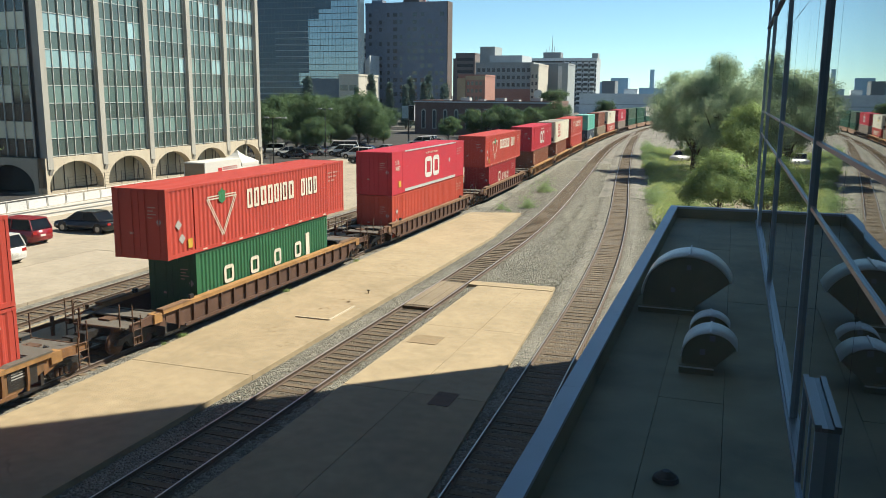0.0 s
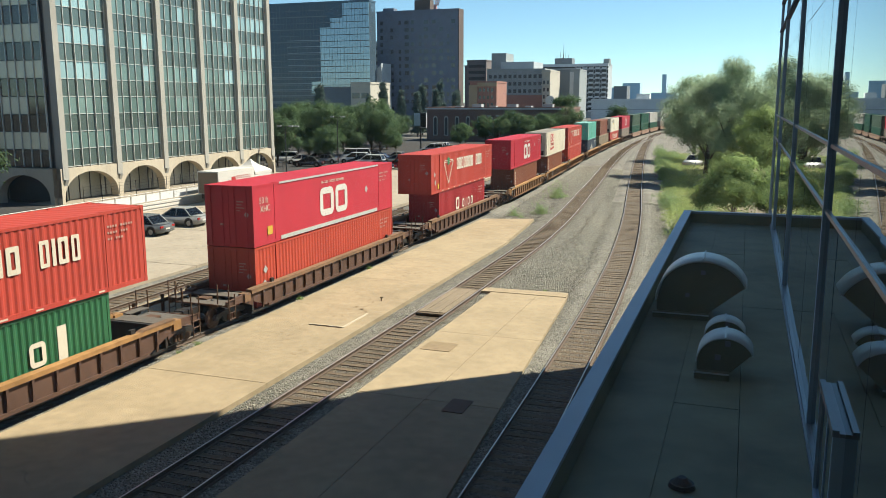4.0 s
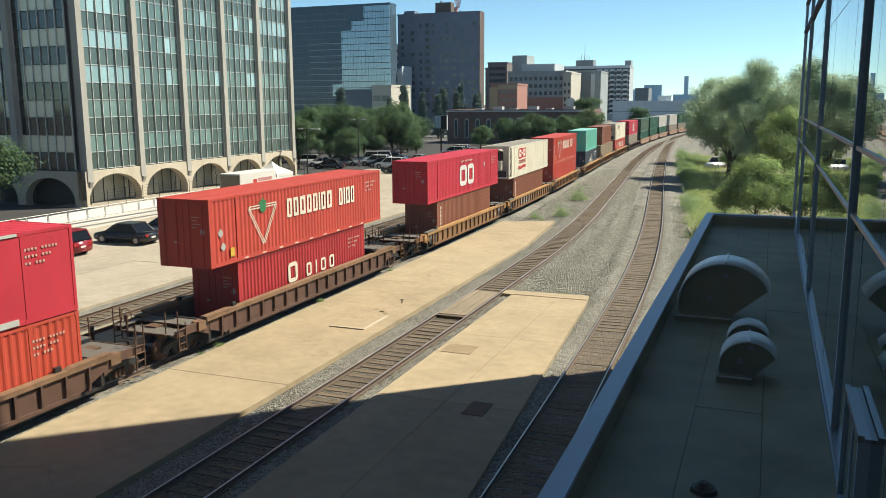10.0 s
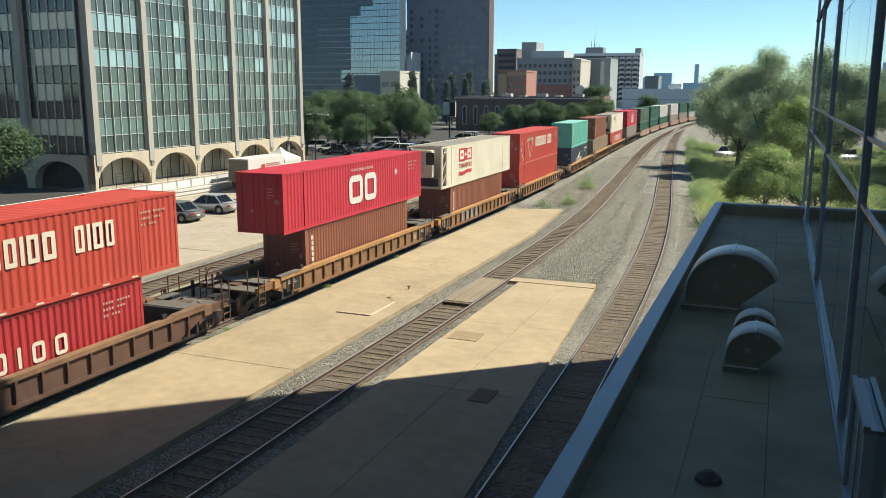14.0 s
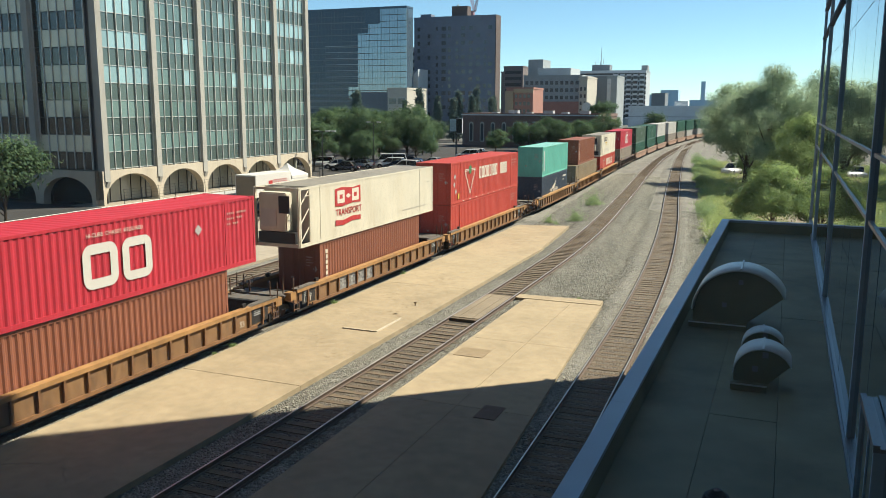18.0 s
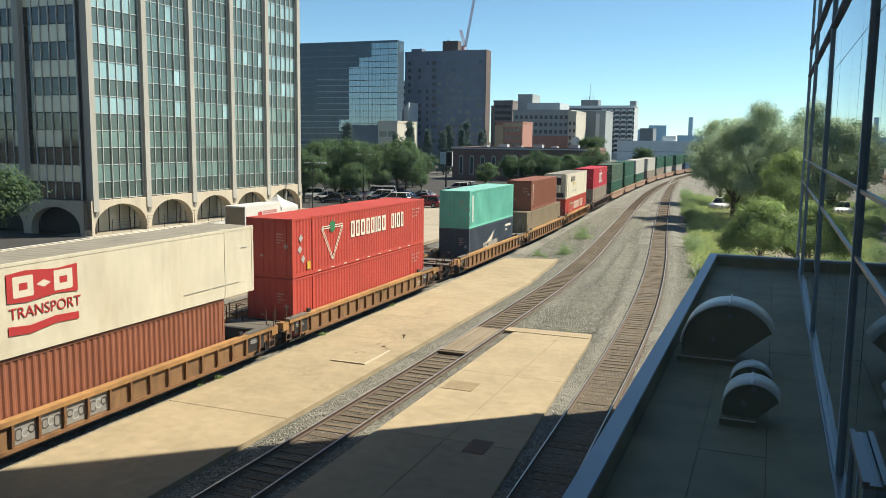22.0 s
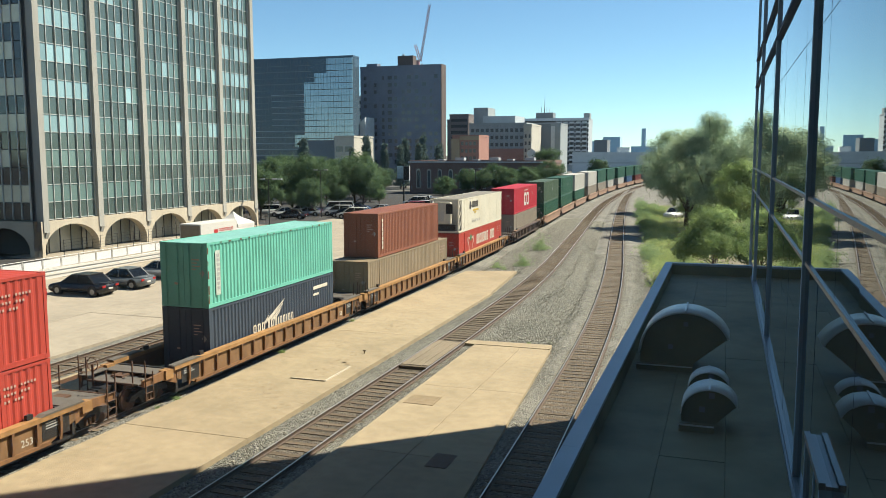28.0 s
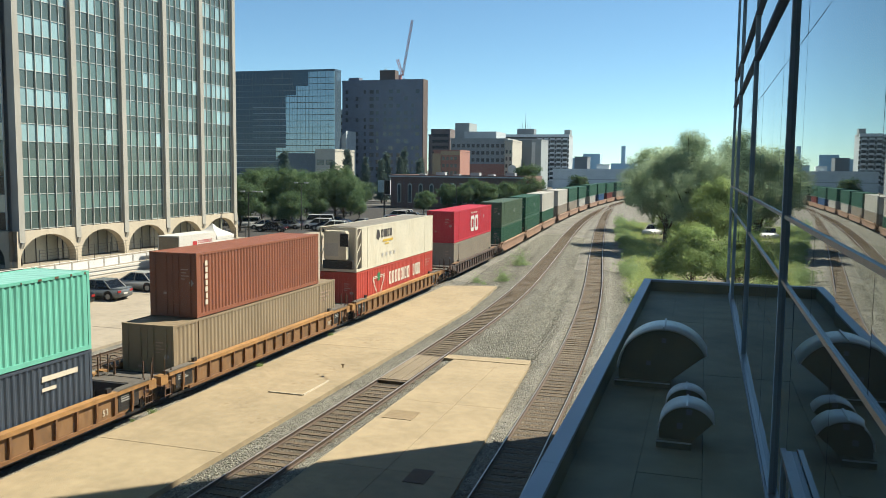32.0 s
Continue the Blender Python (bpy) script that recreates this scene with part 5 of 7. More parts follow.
PANES = {k: mesh_of("pane", B(-0.03, 0.0, 0.03, 1.16, 0.03, STEP - 0.05), M[k]) for k in ("panel_dark", "panel_light", "panel_bright")}
PANES_S = {k: mesh_of("pane", B(0.03, 1.1, 0.0, 0.03, 0.03, STEP - 0.05), M[k]) for k in ("shade_glass", "amber_glass")}


def loose_panes(items, name, parent):
    """Panes beyond the nearer ones, joined."""
    by = {}
    for me, m in items:
        by.setdefault(me.materials[0].name, [[], [], me.materials[0]])
        v, f, _ = by[me.materials[0].name]
        k = len(v)
        v += [tuple(m @ w.co) for w in me.vertices]
        f += [tuple(k + q for q in p.vertices) for p in me.polygons]
    for v, f, mat in by.values():
        ob = new(name, quads_mesh(name, v, f, mat))
        ob.parent = parent
        tagged(ob, "upper glass panes", kind="stuff")


rng = random.Random(4)
rest, count = [], 0
for b in range(5):
    wall = part("arch_wall", arch_wall("arch_wall", BAY[b] - (0.6 if b == 0 else 0), BAY[b + 1] + (0.6 if b == 4 else 0), FX + 0.35, "x", 0.9, FLOOR0 - 0.12, 0.55, 2.95, 0.38), M["stone"], office, "pale stone wall with a round arch")
    part("lobby_window", B(FX - 1.75, FX - 1.7, BAY[b] + 0.1, BAY[b + 1] - 0.1, 0.0, 3.0), M["lobby_glass"], office, "dark lobby glass behind the arch")
    for k in range(5):
        y = BAY[b] + 0.8 + k * 1.5
        part("lobby_mullion", B(FX - 1.69, FX - 1.62, y, y + 0.06, 0, 2.95), M["bronze"], office)
    y0, y1 = BAY[b] + 0.45, BAY[b + 1] - 0.45
    w = (y1 - y0) / 6
    for k in range(7):
        part("mullion", B(FX - 0.03, FX + (0.16 if k % 2 == 0 else 0.09), y0 + k * w - 0.035, y0 + k * w + 0.035, FLOOR0 - 0.35 if 0 < k < 6 else FLOOR0, 45.8), M["alu"], office, "pale aluminium mullion")
    for r in range(ROWS_UP + 1):
        part("transom", B(FX - 0.03, FX + 0.05, y0, y1, FLOOR0 + r * STEP - 0.035, FLOOR0 + r * STEP + 0.035), M["alu"], office, "pale aluminium transom")
    for r in range(ROWS_UP):
        for k in range(6):
            window = r % 2 == 1
            lit = window and r >= 5 and ((b == 0 and rng.random() < (0.95 if k < 4 else 0.6)) or (b == 4 and r >= 7 and rng.random() < 0.85) or rng.random() < 0.14)
            me = PANES["panel_bright" if lit else ("panel_light" if window else "panel_dark")]
            m = Matrix.Translation((FX - 0.01, y0 + k * w, FLOOR0 + r * STEP)) @ Matrix.Diagonal((1, w / 1.19, 1, 1))
            if r < 10:
                pn = new("pane", me)
                pn.parent, pn.matrix_basis = office, m
            else:
                rest.append((me, m))
for y in BAY:
    pb = bmesh.new()
    box(pb, FX - 0.4, FX + 0.45, y - 0.36, y + 0.36, 2.35, 46.0)
    prism(pb, [(FX - 0.2, 2.35), (FX + 0.6, 2.35), (FX + 0.37, 1.75), (FX - 0.2, 1.6)], y - 0.2, y + 0.2, "y")
    part("pilaster", pb, M["pilaster"], office, "grey precast pilaster with a corbel foot")
SX = [-63.3, -70.9, -78.5, -86.1, -93.7, -101.3]
for b in range(5):
    xa, xb = SX[b + 1], SX[b]
    part("arch_wall", arch_wall("arch_wall", xa - (0.5 if b == 4 else 0), xb, FY0 - 0.35, "y", 0.9, FLOOR0 - 0.12, 0.55, 2.75, 0.55), M["stone"], office, "stone wall with a round arch, in shade")
    part("lobby_window", B(xa + 0.1, xb - 0.1, FY0 + 1.3, FY0 + 1.35, 0.0, 3.0), M["shade_glass"], office)
    w = (xb - xa - 0.9) / 6
    for k in range(7):
        part("mullion", B(xa + 0.45 + k * w - 0.04, xa + 0.45 + k * w + 0.04, FY0 - 0.12, FY0 + 0.05, FLOOR0, 45.8), M["alu"], office)
    for r in range(ROWS_UP):
        for k in range(6):
            blind = r % 2 == 1 and rng.random() < (0.9 if b < 3 else 0.82)
            me = PANES_S["amber_glass" if blind else "shade_glass"]
            m = Matrix.Translation((xa + 0.45 + k * w, FY0 + 0.01, FLOOR0 + r * STEP)) @ Matrix.Diagonal((w / 1.13, 1, 1, 1))
            rest.append((me, m))
    part("pilaster", B(xa - 0.4, xa + 0.4, FY0 - 0.6, FY0 + 0.4, 2.35, 46.0), M["pilaster"], office)
loose_panes(rest, "upper_panes", office)

# ramp wall and balustrade in front of the arches
ramp = thing("ramp_balustrade", "white ramp wall with panelled steel balustrade", "balustrade", kind="structure")
part("ramp_wall", B(-51.9, -51.5, 30, 78, -0.35, 0.65), M["white"], ramp)
part("ramp_deck", B(-57.8, -51.95, 30, 103, -0.35, -0.03), M["lot"], ramp)
for k in range(24):
    y = 30.2 + 2.0 * k
    pb = bmesh.new()
    rod(pb, (-51.7, y, 0.6), (-51.7, y, 1.62), 0.035, n=6)
    part("post", pb, M["white"], ramp)
    part("panel", B(-51.72, -51.68, y + 0.1, y + 1.9, 0.78, 1.45), M["pale_wall"], ramp)
hb = bmesh.new()
rod(hb, (-51.7, 30, 1.6), (-51.7, 78, 1.6), 0.03, n=6)
rod(hb, (-51.35, 40, 0.9), (-51.35, 78, 0.5), 0.03, n=6)
rod(hb, (-51.35, 40, 0.55), (-51.35, 78, 0.15), 0.03, n=6)
part("handrail", hb, M["white"], ramp)
fence = thing("wire_fence", "dark wire fence before the arches", "fence")
fb = bmesh.new()
for k in range(16):
    rod(fb, (-60.6, 64 + 2.5 * k, 0), (-60.6, 64 + 2.5 * k, 1.7), 0.03, n=5)
for z in (0.15, 0.45, 0.75, 1.05, 1.35, 1.65):
    rod(fb, (-60.6, 64, z), (-60.6, 101.5, z), 0.012, n=4)
part("wires", fb, M["bronze"], fence)


# ---- skyline ----
def flat_block(name, label, x0, x1, y0, y1, z1, wall, roof="grey_wall", z0=-0.4, turn=0.0):
    """A building body with a parapet, turned about its near corner; returns the thing."""
    b = thing(name, label, "building", "skyline buildings", at=pose(x0, y0, 0, 0, 0, turn))
    part("wall", B(0, x1 - x0, 0, y1 - y0, z0, z1), M[wall], b)
    bm = bmesh.new()
    for d in ((0, x1 - x0, -0.15, 0.25), (0, x1 - x0, y1 - y0 - 0.25, y1 - y0 + 0.15), (-0.15, 0.25, 0.0, y1 - y0), (x1 - x0 - 0.25, x1 - x0 + 0.15, 0.0, y1 - y0)):
        box(bm, *d, z1, z1 + 0.7)
    part("parapet", bm, M[wall], b)
    return b


def windows(b, face, cols, rows, glass_key, frame=None, skip=0.0, seed=1):
    """Window boxes on a face: ('front' faces -y, 'side' faces +x), cols and rows are (start, size, step, count)."""
    r = random.Random(seed)
    (c0, cw, cs, cn), (z0, zh, zs, zn) = cols, rows
    width = b.children[0].bound_box[6][0]
    me_g = mesh_of("pane", B(0, cw, -0.02, 0.06, 0, zh) if face == "front" else B(-0.06, 0.02, 0, cw, 0, zh), M[glass_key])
    me_f = None
    if frame:
        fm = bmesh.new()
        if face == "front":
            box(fm, -0.12, cw + 0.12, -0.1, -0.03, -0.2, -0.02)
            box(fm, -0.12, cw + 0.12, -0.1, -0.03, zh, zh + 0.15)
        else:
            box(fm, 0.03, 0.1, -0.12, cw + 0.12, -0.2, -0.02)
            box(fm, 0.03, 0.1, -0.12, cw + 0.12, zh, zh + 0.15)
        me_f = mesh_of("sill", fm, M[frame])
    for j in range(zn):
        for i in range(cn):
            if r.random() < skip:
                continue
            pn = new("window", me_g)
            pn.parent = b
            pn.matrix_basis = pose(c0 + i * cs, -0.03, z0 + j * zs) if face == "front" else pose(width + 0.03, c0 + i * cs, z0 + j * zs)
            if me_f:
                fr = new("sill", me_f)
                fr.parent = pn


def ledge(b, name, x0, x1, zs, key, depth=0.25, h=0.3):
    bm = bmesh.new()
    for z in zs:
        box(bm, x0, x1, -depth, 0.02, z, z + h)
    part(name, bm, M[key], b)


# brown brick apartment tower; front brick blued for haze, end wall a sunlit-toned copy
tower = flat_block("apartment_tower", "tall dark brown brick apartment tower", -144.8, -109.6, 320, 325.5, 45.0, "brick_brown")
for c, w in ((1.5, 1.2), (6.0, 1.2), (9.6, 1.0), (12.2, 1.8), (15.0, 1.2), (18.4, 1.2), (20.6, 1.8), (24.0, 1.6), (27.2, 1.6), (30.4, 1.0), (32.2, 1.6)):
    windows(tower, "front", (c, w, 3, 1), (6.0, 1.5, 2.85, 13), "far_glass", None, 0.2, int(c * 7))
    windows(tower, "front", (c + 0.2, w * 0.32, 3, 1), (6.2, 0.8, 2.85, 12 if c in (12.2, 20.6, 32.2) else 5), "pale_pane", None, 0.5, int(c * 11))
part("end_wall", B(35.2, 35.5, -0.1, 5.6, -0.4, 45.7), M["brick_sun"], tower, "brown brick end wall painted in a sunlit tone")
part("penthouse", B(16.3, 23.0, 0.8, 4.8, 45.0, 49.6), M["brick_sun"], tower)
part("penthouse", B(2.5, 7.2, 0.8, 4.6, 45.0, 46.9), M["brick_brown"], tower)
rb = bmesh.new()
rod(rb, (18, 3, 49.6), (18, 3, 50.4), 0.5, n=8)
part("vent", rb, M["grey_wall"], tower)

# glass office; sky and stepped neighbour reflections painted as blue and navy panels
glass_office = flat_block("glass_office", "curtain-wall office with reflections painted blue and dark", -197, -139, 300, 306, 47.4, "navy_glass")
SKY_PANELS = ((46.9, 58.0, 13.0, 47.2), (41.6, 46.86, 13.0, 41.7), (36.9, 41.56, 13.0, 38.2), (32.5, 36.86, 13.0, 17.5))
for x0, x1, z0, z1 in SKY_PANELS:
    part("blue_front", B(x0, x1, -0.35, -0.04, z0, z1), M["blue_glass"], glass_office, "pale blue panel painting reflected sky")
    ledge(glass_office, "floor_line", x0, x1, [z for z in (13.6 + 2.4 * k for k in range(15)) if z < z1 - 0.4], "bronze", 0.42, 0.2)
    vb = bmesh.new()
    for k in range(int((x1 - x0) / 1.15)):
        box(vb, x0 + 0.5 + 1.15 * k, x0 + 0.56 + 1.15 * k, -0.4, -0.3, z0, z1)
    part("mullion", vb, M["bronze"], glass_office)
grid = bmesh.new()
for k in range(19):
    box(grid, 0.3, 46.8, -0.1, -0.02, 2.4 * k + 1.6, 2.4 * k + (1.9 if k % 2 else 1.75))
for k in range(31):
    box(grid, 0.9 + 1.5 * k, 0.97 + 1.5 * k, -0.08, -0.02, 1.0, 47.0)
part("curtain_grid", grid, M["dark_wall"], glass_office, "slate curtain-wall grid")
ledge(glass_office, "strip_frame", 6.0, 36.7, [7.0 + 2.4 * k for k in range(6)], "apt_grey", 0.2, 0.28)
ledge(glass_office, "strip_frame", 22.0, 36.7, [21.4 + 2.4 * k for k in range(6)], "apt_grey", 0.2, 0.22)
ledge(glass_office, "dark_notch", 40.0, 46.8, [41.9], "navy_glass", 0.2, 5.2)

low_white = flat_block("low_office", "white low building with angular roof", -138.5, -130.6, 282, 300, 16.0, "tan_wall")
windows(low_white, "front", (0.6, 2.9, 3.6, 2), (10.8, 2.0, 4.6, 1), "far_glass")
windows(low_white, "front", (0.6, 2.9, 3.6, 2), (5.5, 2.0, 4.6, 1), "far_glass")
flat_block("podium", "dark glazed podium building", -156, -138.8, 291, 305, 14.6, "dark_wall")
angled = thing("angular_pavilion", "white angular pavilion behind the podium", "building", "skyline buildings")
ab = bmesh.new()
prism(ab, [(-157, -0.4), (-137, -0.4), (-137, 24.5), (-141, 20.0), (-150, 20.3), (-157, 17.5)], 306.5, 316, "y")
part("wall", ab, M["apt_grey"], angled)
behind = flat_block("slab_building", "grey slab building with window bands", -175, -158, 362, 380, 36.4, "shade_grey")
ledge(behind, "window_band", 0.5, 16.5, [6 + 3.4 * k for k in range(9)], "far_glass", 0.05, 1.6)

# long brick hall with pale arched windows
hall = flat_block("brick_hall", "long dark brick hall with pale arched windows", -77.0, -42, 200, 222, 7.6, "brick_old")
ledge(hall, "cornice", -0.3, 35.3, [7.75], "pale_wall", 0.4, 0.28)
for k in range(12):
    x = 1.8 + 2.9 * k
    bm = bmesh.new()
    pts = [(x, 1.2), (x + 1.15, 1.2), (x + 1.15, 5.6)] + [(x + 0.575 + 0.575 * math.cos(a * math.pi / 6), 5.6 + 0.575 * math.sin(a * math.pi / 6)) for a in range(1, 6)] + [(x, 5.6)]
    prism(bm, pts, -0.08, 0.05, "y")
    win = part("window", bm, M["tan_wall"], hall, "arched window with pale surround")
    bm = bmesh.new()
    prism(bm, [(x + 0.22, 1.4), (x + 0.93, 1.4), (x + 0.93, 5.5), (x + 0.575, 5.85), (x + 0.22, 5.5)], -0.12, 0.0, "y")
    part("pane", bm, M["far_glass"], win)
for k in range(6):
    units = B(6 + 4.6 * k, 7.6 + 4.6 * k + 0.8 * (k % 2), 5, 7, 7.6, 8.6 + 0.4 * (k % 2))
    part("roof_unit", units, M["grey_wall"], hall)

red = flat_block("red_brick_block", "red brick block with ochre corner bays", -108, -96.6, 330, 345, 17.0, "brick_red")
windows(red, "front", (3.8, 1.0, 1.75, 4), (7.5, 1.4, 3.0, 3), "far_glass")
part("ochre_bay", B(-0.3, 3.2, -0.6, 0, -0.4, 16.2), M["ochre_wall"], red)
part("ochre_top", B(3.2, 11.5, -0.3, 0, 15.6, 17.1), M["ochre_wall"], red)
flat_block("slab_tower", "narrow brown slab tower", -142, -134, 425, 445, 27.5, "slab_brown")
slab_b = flat_block("slab_tower", "narrow brown slab tower with window bands", -139, -128.6, 420, 436, 30.0, "slab_brown")
ledge(slab_b, "window_band", 0.8, 9.6, [5 + 3.1 * k for k in range(8)], "far_glass", 0.05, 1.5)
windows(slab_b, "side", (2, 2, 4, 3), (4, 1.6, 3, 8), "pale_pane")
flat_block("stair_tower", "pale grey tower behind", -128.5, -124.5, 430, 446, 26.5, "apt_grey")
mid = flat_block("hospital_block", "grey block with brick lower floors", -122.1, -93, 400, 430, 24.4, "shade_grey")
windows(mid, "front", (1.0, 1.5, 2.5, 11), (13.6, 1.7, 3.5, 3), "far_glass")
part("brick_base", B(9, 29.2, -0.4, 0, -0.4, 12.5), M["brick_red"], mid)
windows(mid, "front", (10, 1.2, 2.4, 8), (8.5, 1.4, 3, 1), "far_glass")
part("upper_floor", B(6, 22.5, 4, 24, 24.4, 28.6), M["apt_grey"], mid)
part("upper_floor", B(0.5, 8, 6, 20, 24.4, 33.0), M["shade_grey"], mid, "glazed upper block")
ornate = flat_block("stone_corner_building", "ornate pale stone corner building", -93.8, -90.0, 398, 420, 23.6, "tan_wall")
windows(ornate, "front", (0.5, 0.9, 1.9, 2), (4, 1.7, 3.4, 5), "far_glass")
ledge(ornate, "cornice", -0.4, 4.2, [22.8, 17.0], "tan_wall", 0.6, 0.6)
dish_bm = bmesh.new()
rod(dish_bm, (4.0, -0.8, 10.0), (4.2, -1.2, 10.0), 2.2, n=20)
part("dish", dish_bm, M["white"], ornate, "white round dish")
dslab = flat_block("concrete_slab_tower", "blank grey slab towers side by side", -95.5, -81, 425, 445, 24.8, "shade_grey")
part("dark_face", B(3.0, 9.5, -0.3, 0, -0.4, 25.2), M["dark_wall"], dslab)
part("pale_strip", B(9.6, 11.5, -0.3, 0, -0.4, 24.0), M["pale_wall"], dslab)
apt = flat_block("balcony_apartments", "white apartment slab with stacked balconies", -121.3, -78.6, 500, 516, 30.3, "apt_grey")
for k in range(10):
    z = 3.2 + 2.75 * k
    for j in range(5):
        bx = 24.0 + 3.8 * j
        part("balcony", B(bx, bx + 2.5, -1.4, -0.02, z, z + 1.05), M["apt_pale"], apt)
        part("dark_opening", B(bx, bx + 2.4, -0.08, 0.0, z + 1.05, z + 2.6), M["far_glass"], apt)
        part("dark_opening", B(bx + 2.7, bx + 3.6, -0.06, 0.0, z + 0.5, z + 2.2), M["far_glass"], apt)
    ledge(apt, "window_band", 0.6, 23.4, [z + 0.7], "far_glass", 0.05, 1.25)
part("roof_band", B(-0.4, 43, -1.3, 0, 29.6, 31.2), M["apt_pale"], apt)
part("penthouse", B(10, 20.5, 4, 12, 30.3, 34.8), M["dark_wall"], apt)
part("roof_fin", B(39.5, 43.0, 2, 8, 30.3, 34.0), M["shade_grey"], apt)
mast = bmesh.new()
rod(mast, (14.5, 8, 34), (14.5, 8, 45), 0.25, 0.08, n=6)
for k in range(5):
    rod(mast, (11 + 1.6 * k, 8, 34), (11 + 1.6 * k, 8, 37 + 1.5 * (k % 2)), 0.15, n=5)
part("aerial_mast", mast, M["grey_wall"], apt)
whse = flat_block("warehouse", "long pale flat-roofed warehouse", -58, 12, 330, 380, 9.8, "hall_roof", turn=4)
ledge(whse, "grey_band", 0, 70, [6.2], "grey_wall", 0.06, 0.3)
part("canopy", B(17, 22, 2, 10, 10.5, 12.4), M["hall_roof"], whse)
part("roof_unit", B(38, 46, 6, 20, 10.5, 11.9), M["hall_roof"], whse)
# farthest blocks, their haze given by pale blue paint
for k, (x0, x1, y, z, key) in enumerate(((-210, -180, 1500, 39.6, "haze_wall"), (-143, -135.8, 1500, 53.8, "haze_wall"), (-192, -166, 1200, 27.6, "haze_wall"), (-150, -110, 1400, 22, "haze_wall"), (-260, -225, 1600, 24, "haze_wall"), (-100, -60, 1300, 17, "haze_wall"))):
    far = thing("distant_building", "distant office block with haze painted into its colour", "building", "skyline buildings")
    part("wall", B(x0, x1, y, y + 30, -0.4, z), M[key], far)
flat_block("dark_low_block", "dark brick low block", -108, -97, 720, 740, 21, "dark_wall")

crane = thing("tower_crane", "red and white luffing tower crane", "crane", at=pose(-140.5, 380, 0))
cb = bmesh.new()


def lattice(bm, a, b, w, n):
    a, b = Vector(a), Vector(b)
    d = (b - a).normalized()
    s = d.cross(Vector((0, 1, 0))).normalized() * w
    u = Vector((0, 1, 0)) * w
    for p in (s + u, s - u, -s + u, -s - u):
        rod(bm, a + p, b + p, 0.09, n=4)
    for k in range(n):
        p, q = a + (b - a) * (k / n), a + (b - a) * ((k + 1) / n)
        rod(bm, p + s + u, q - s + u, 0.08, n=4)
        rod(bm, p - s - u, q + s - u, 0.08, n=4)


lattice(cb, (0, 0, -0.4), (0, 0, 53), 0.8, 18)
part("mast", cb, M["crane"], crane)
cb = bmesh.new()
lattice(cb, (0, 0, 54), (4.8, 0, 80), 0.4, 14)
part("jib", cb, M["crane"], crane)
cb = bmesh.new()
lattice(cb, (0, 0, 54), (-2.6, 0, 62), 0.5, 5)
box(cb, -3.6, -0.5, -0.9, 0.9, 52.5, 54.5)
part("counter_jib", cb, M["crane"], crane)

# ---- our own building: low roof, glass wall, and the wall behind the camera ----
GX, GY = 1.01, 36.0
glass_wall = thing("glass_facade", "dark reflective glass wall with anodised mullions", "glass facade", kind="structure")
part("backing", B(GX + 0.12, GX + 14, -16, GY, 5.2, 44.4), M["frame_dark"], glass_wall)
part("lower_wall", B(GX + 0.1, GX + 14, -16, GY - 0.02, -0.4, 5.2), M["grey_wall"], glass_wall)
MULL = [2.75, 11.95, 21.15, 30.3]
JOIN = 1.533
BANDS = [5.50, 8.45, 9.32, 11.47, 12.55, 13.6, 16.4, 19.2, 22.0, 24.8]
y = MULL[0] - 9.2
ys = []
while y < GY - 0.1:
    ys.append(y)
    y += JOIN
ys = [v for v in ys if v > -7] + [GY - 0.02]
for a, b in zip(ys, ys[1:]):
    for z0, z1 in zip(BANDS, BANDS[1:]):
        tilt = random.uniform(-0.12, 0.12)
        bm = B(-0.02, 0.0, 0.006, b - a - 0.006, 0.006, z1 - z0 - 0.006)
        pn = part("pane", bm, M["mirror_glass"], glass_wall)
        pn.matrix_basis = pose(GX + 0.06, a, z0, 0, random.uniform(-0.1, 0.1), tilt)
for m in MULL + [GY - 0.06]:
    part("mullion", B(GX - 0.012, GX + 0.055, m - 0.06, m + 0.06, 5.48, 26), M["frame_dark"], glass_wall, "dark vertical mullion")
for z, h, key, d in ((5.47, 0.05, "frame_light", 0.02), (8.43, 0.05, "frame_light", -0.015), (9.29, 0.05, "frame_light", -0.015), (12.5, 0.08, "rail_slate", 0.03), (13.55, 0.08, "rail_slate", 0.03)):
    part("rail", B(GX - d, GX + 0.055, -6, GY + (0.2 if z > 12 else 0), z, z + h), M[key], glass_wall, "anodised horizontal rail")
vent = thing("low_window", "low projecting window frame standing on the flat roof", "window", at=pose(GX, 8.33, 5.45))
for yy in (0.0, 0.73, 1.47):
    part("post", B(-0.07 if yy != 0.73 else -0.05, 0.05, yy, yy + 0.06, 0.0, 1.28), M["frame_dark"], vent, "dark window post")
part("top_rail", B(-0.08, -0.02, -0.02, 1.55, 1.28, 1.35), M["frame_light"], vent, "silver top rail")
part("top_rail", B(-0.017, 0.045, -0.02, 1.55, 1.28, 1.32), M["frame_light"], vent, "silver top rail")
part("bottom_rail", B(-0.07, 0.05, 0.06, 1.47, 0.0, 0.07), M["frame_dark"], vent)
part("pane", B(-0.04, -0.03, 0.06, 1.47, 0.07, 1.28), M["mirror_glass"], vent)

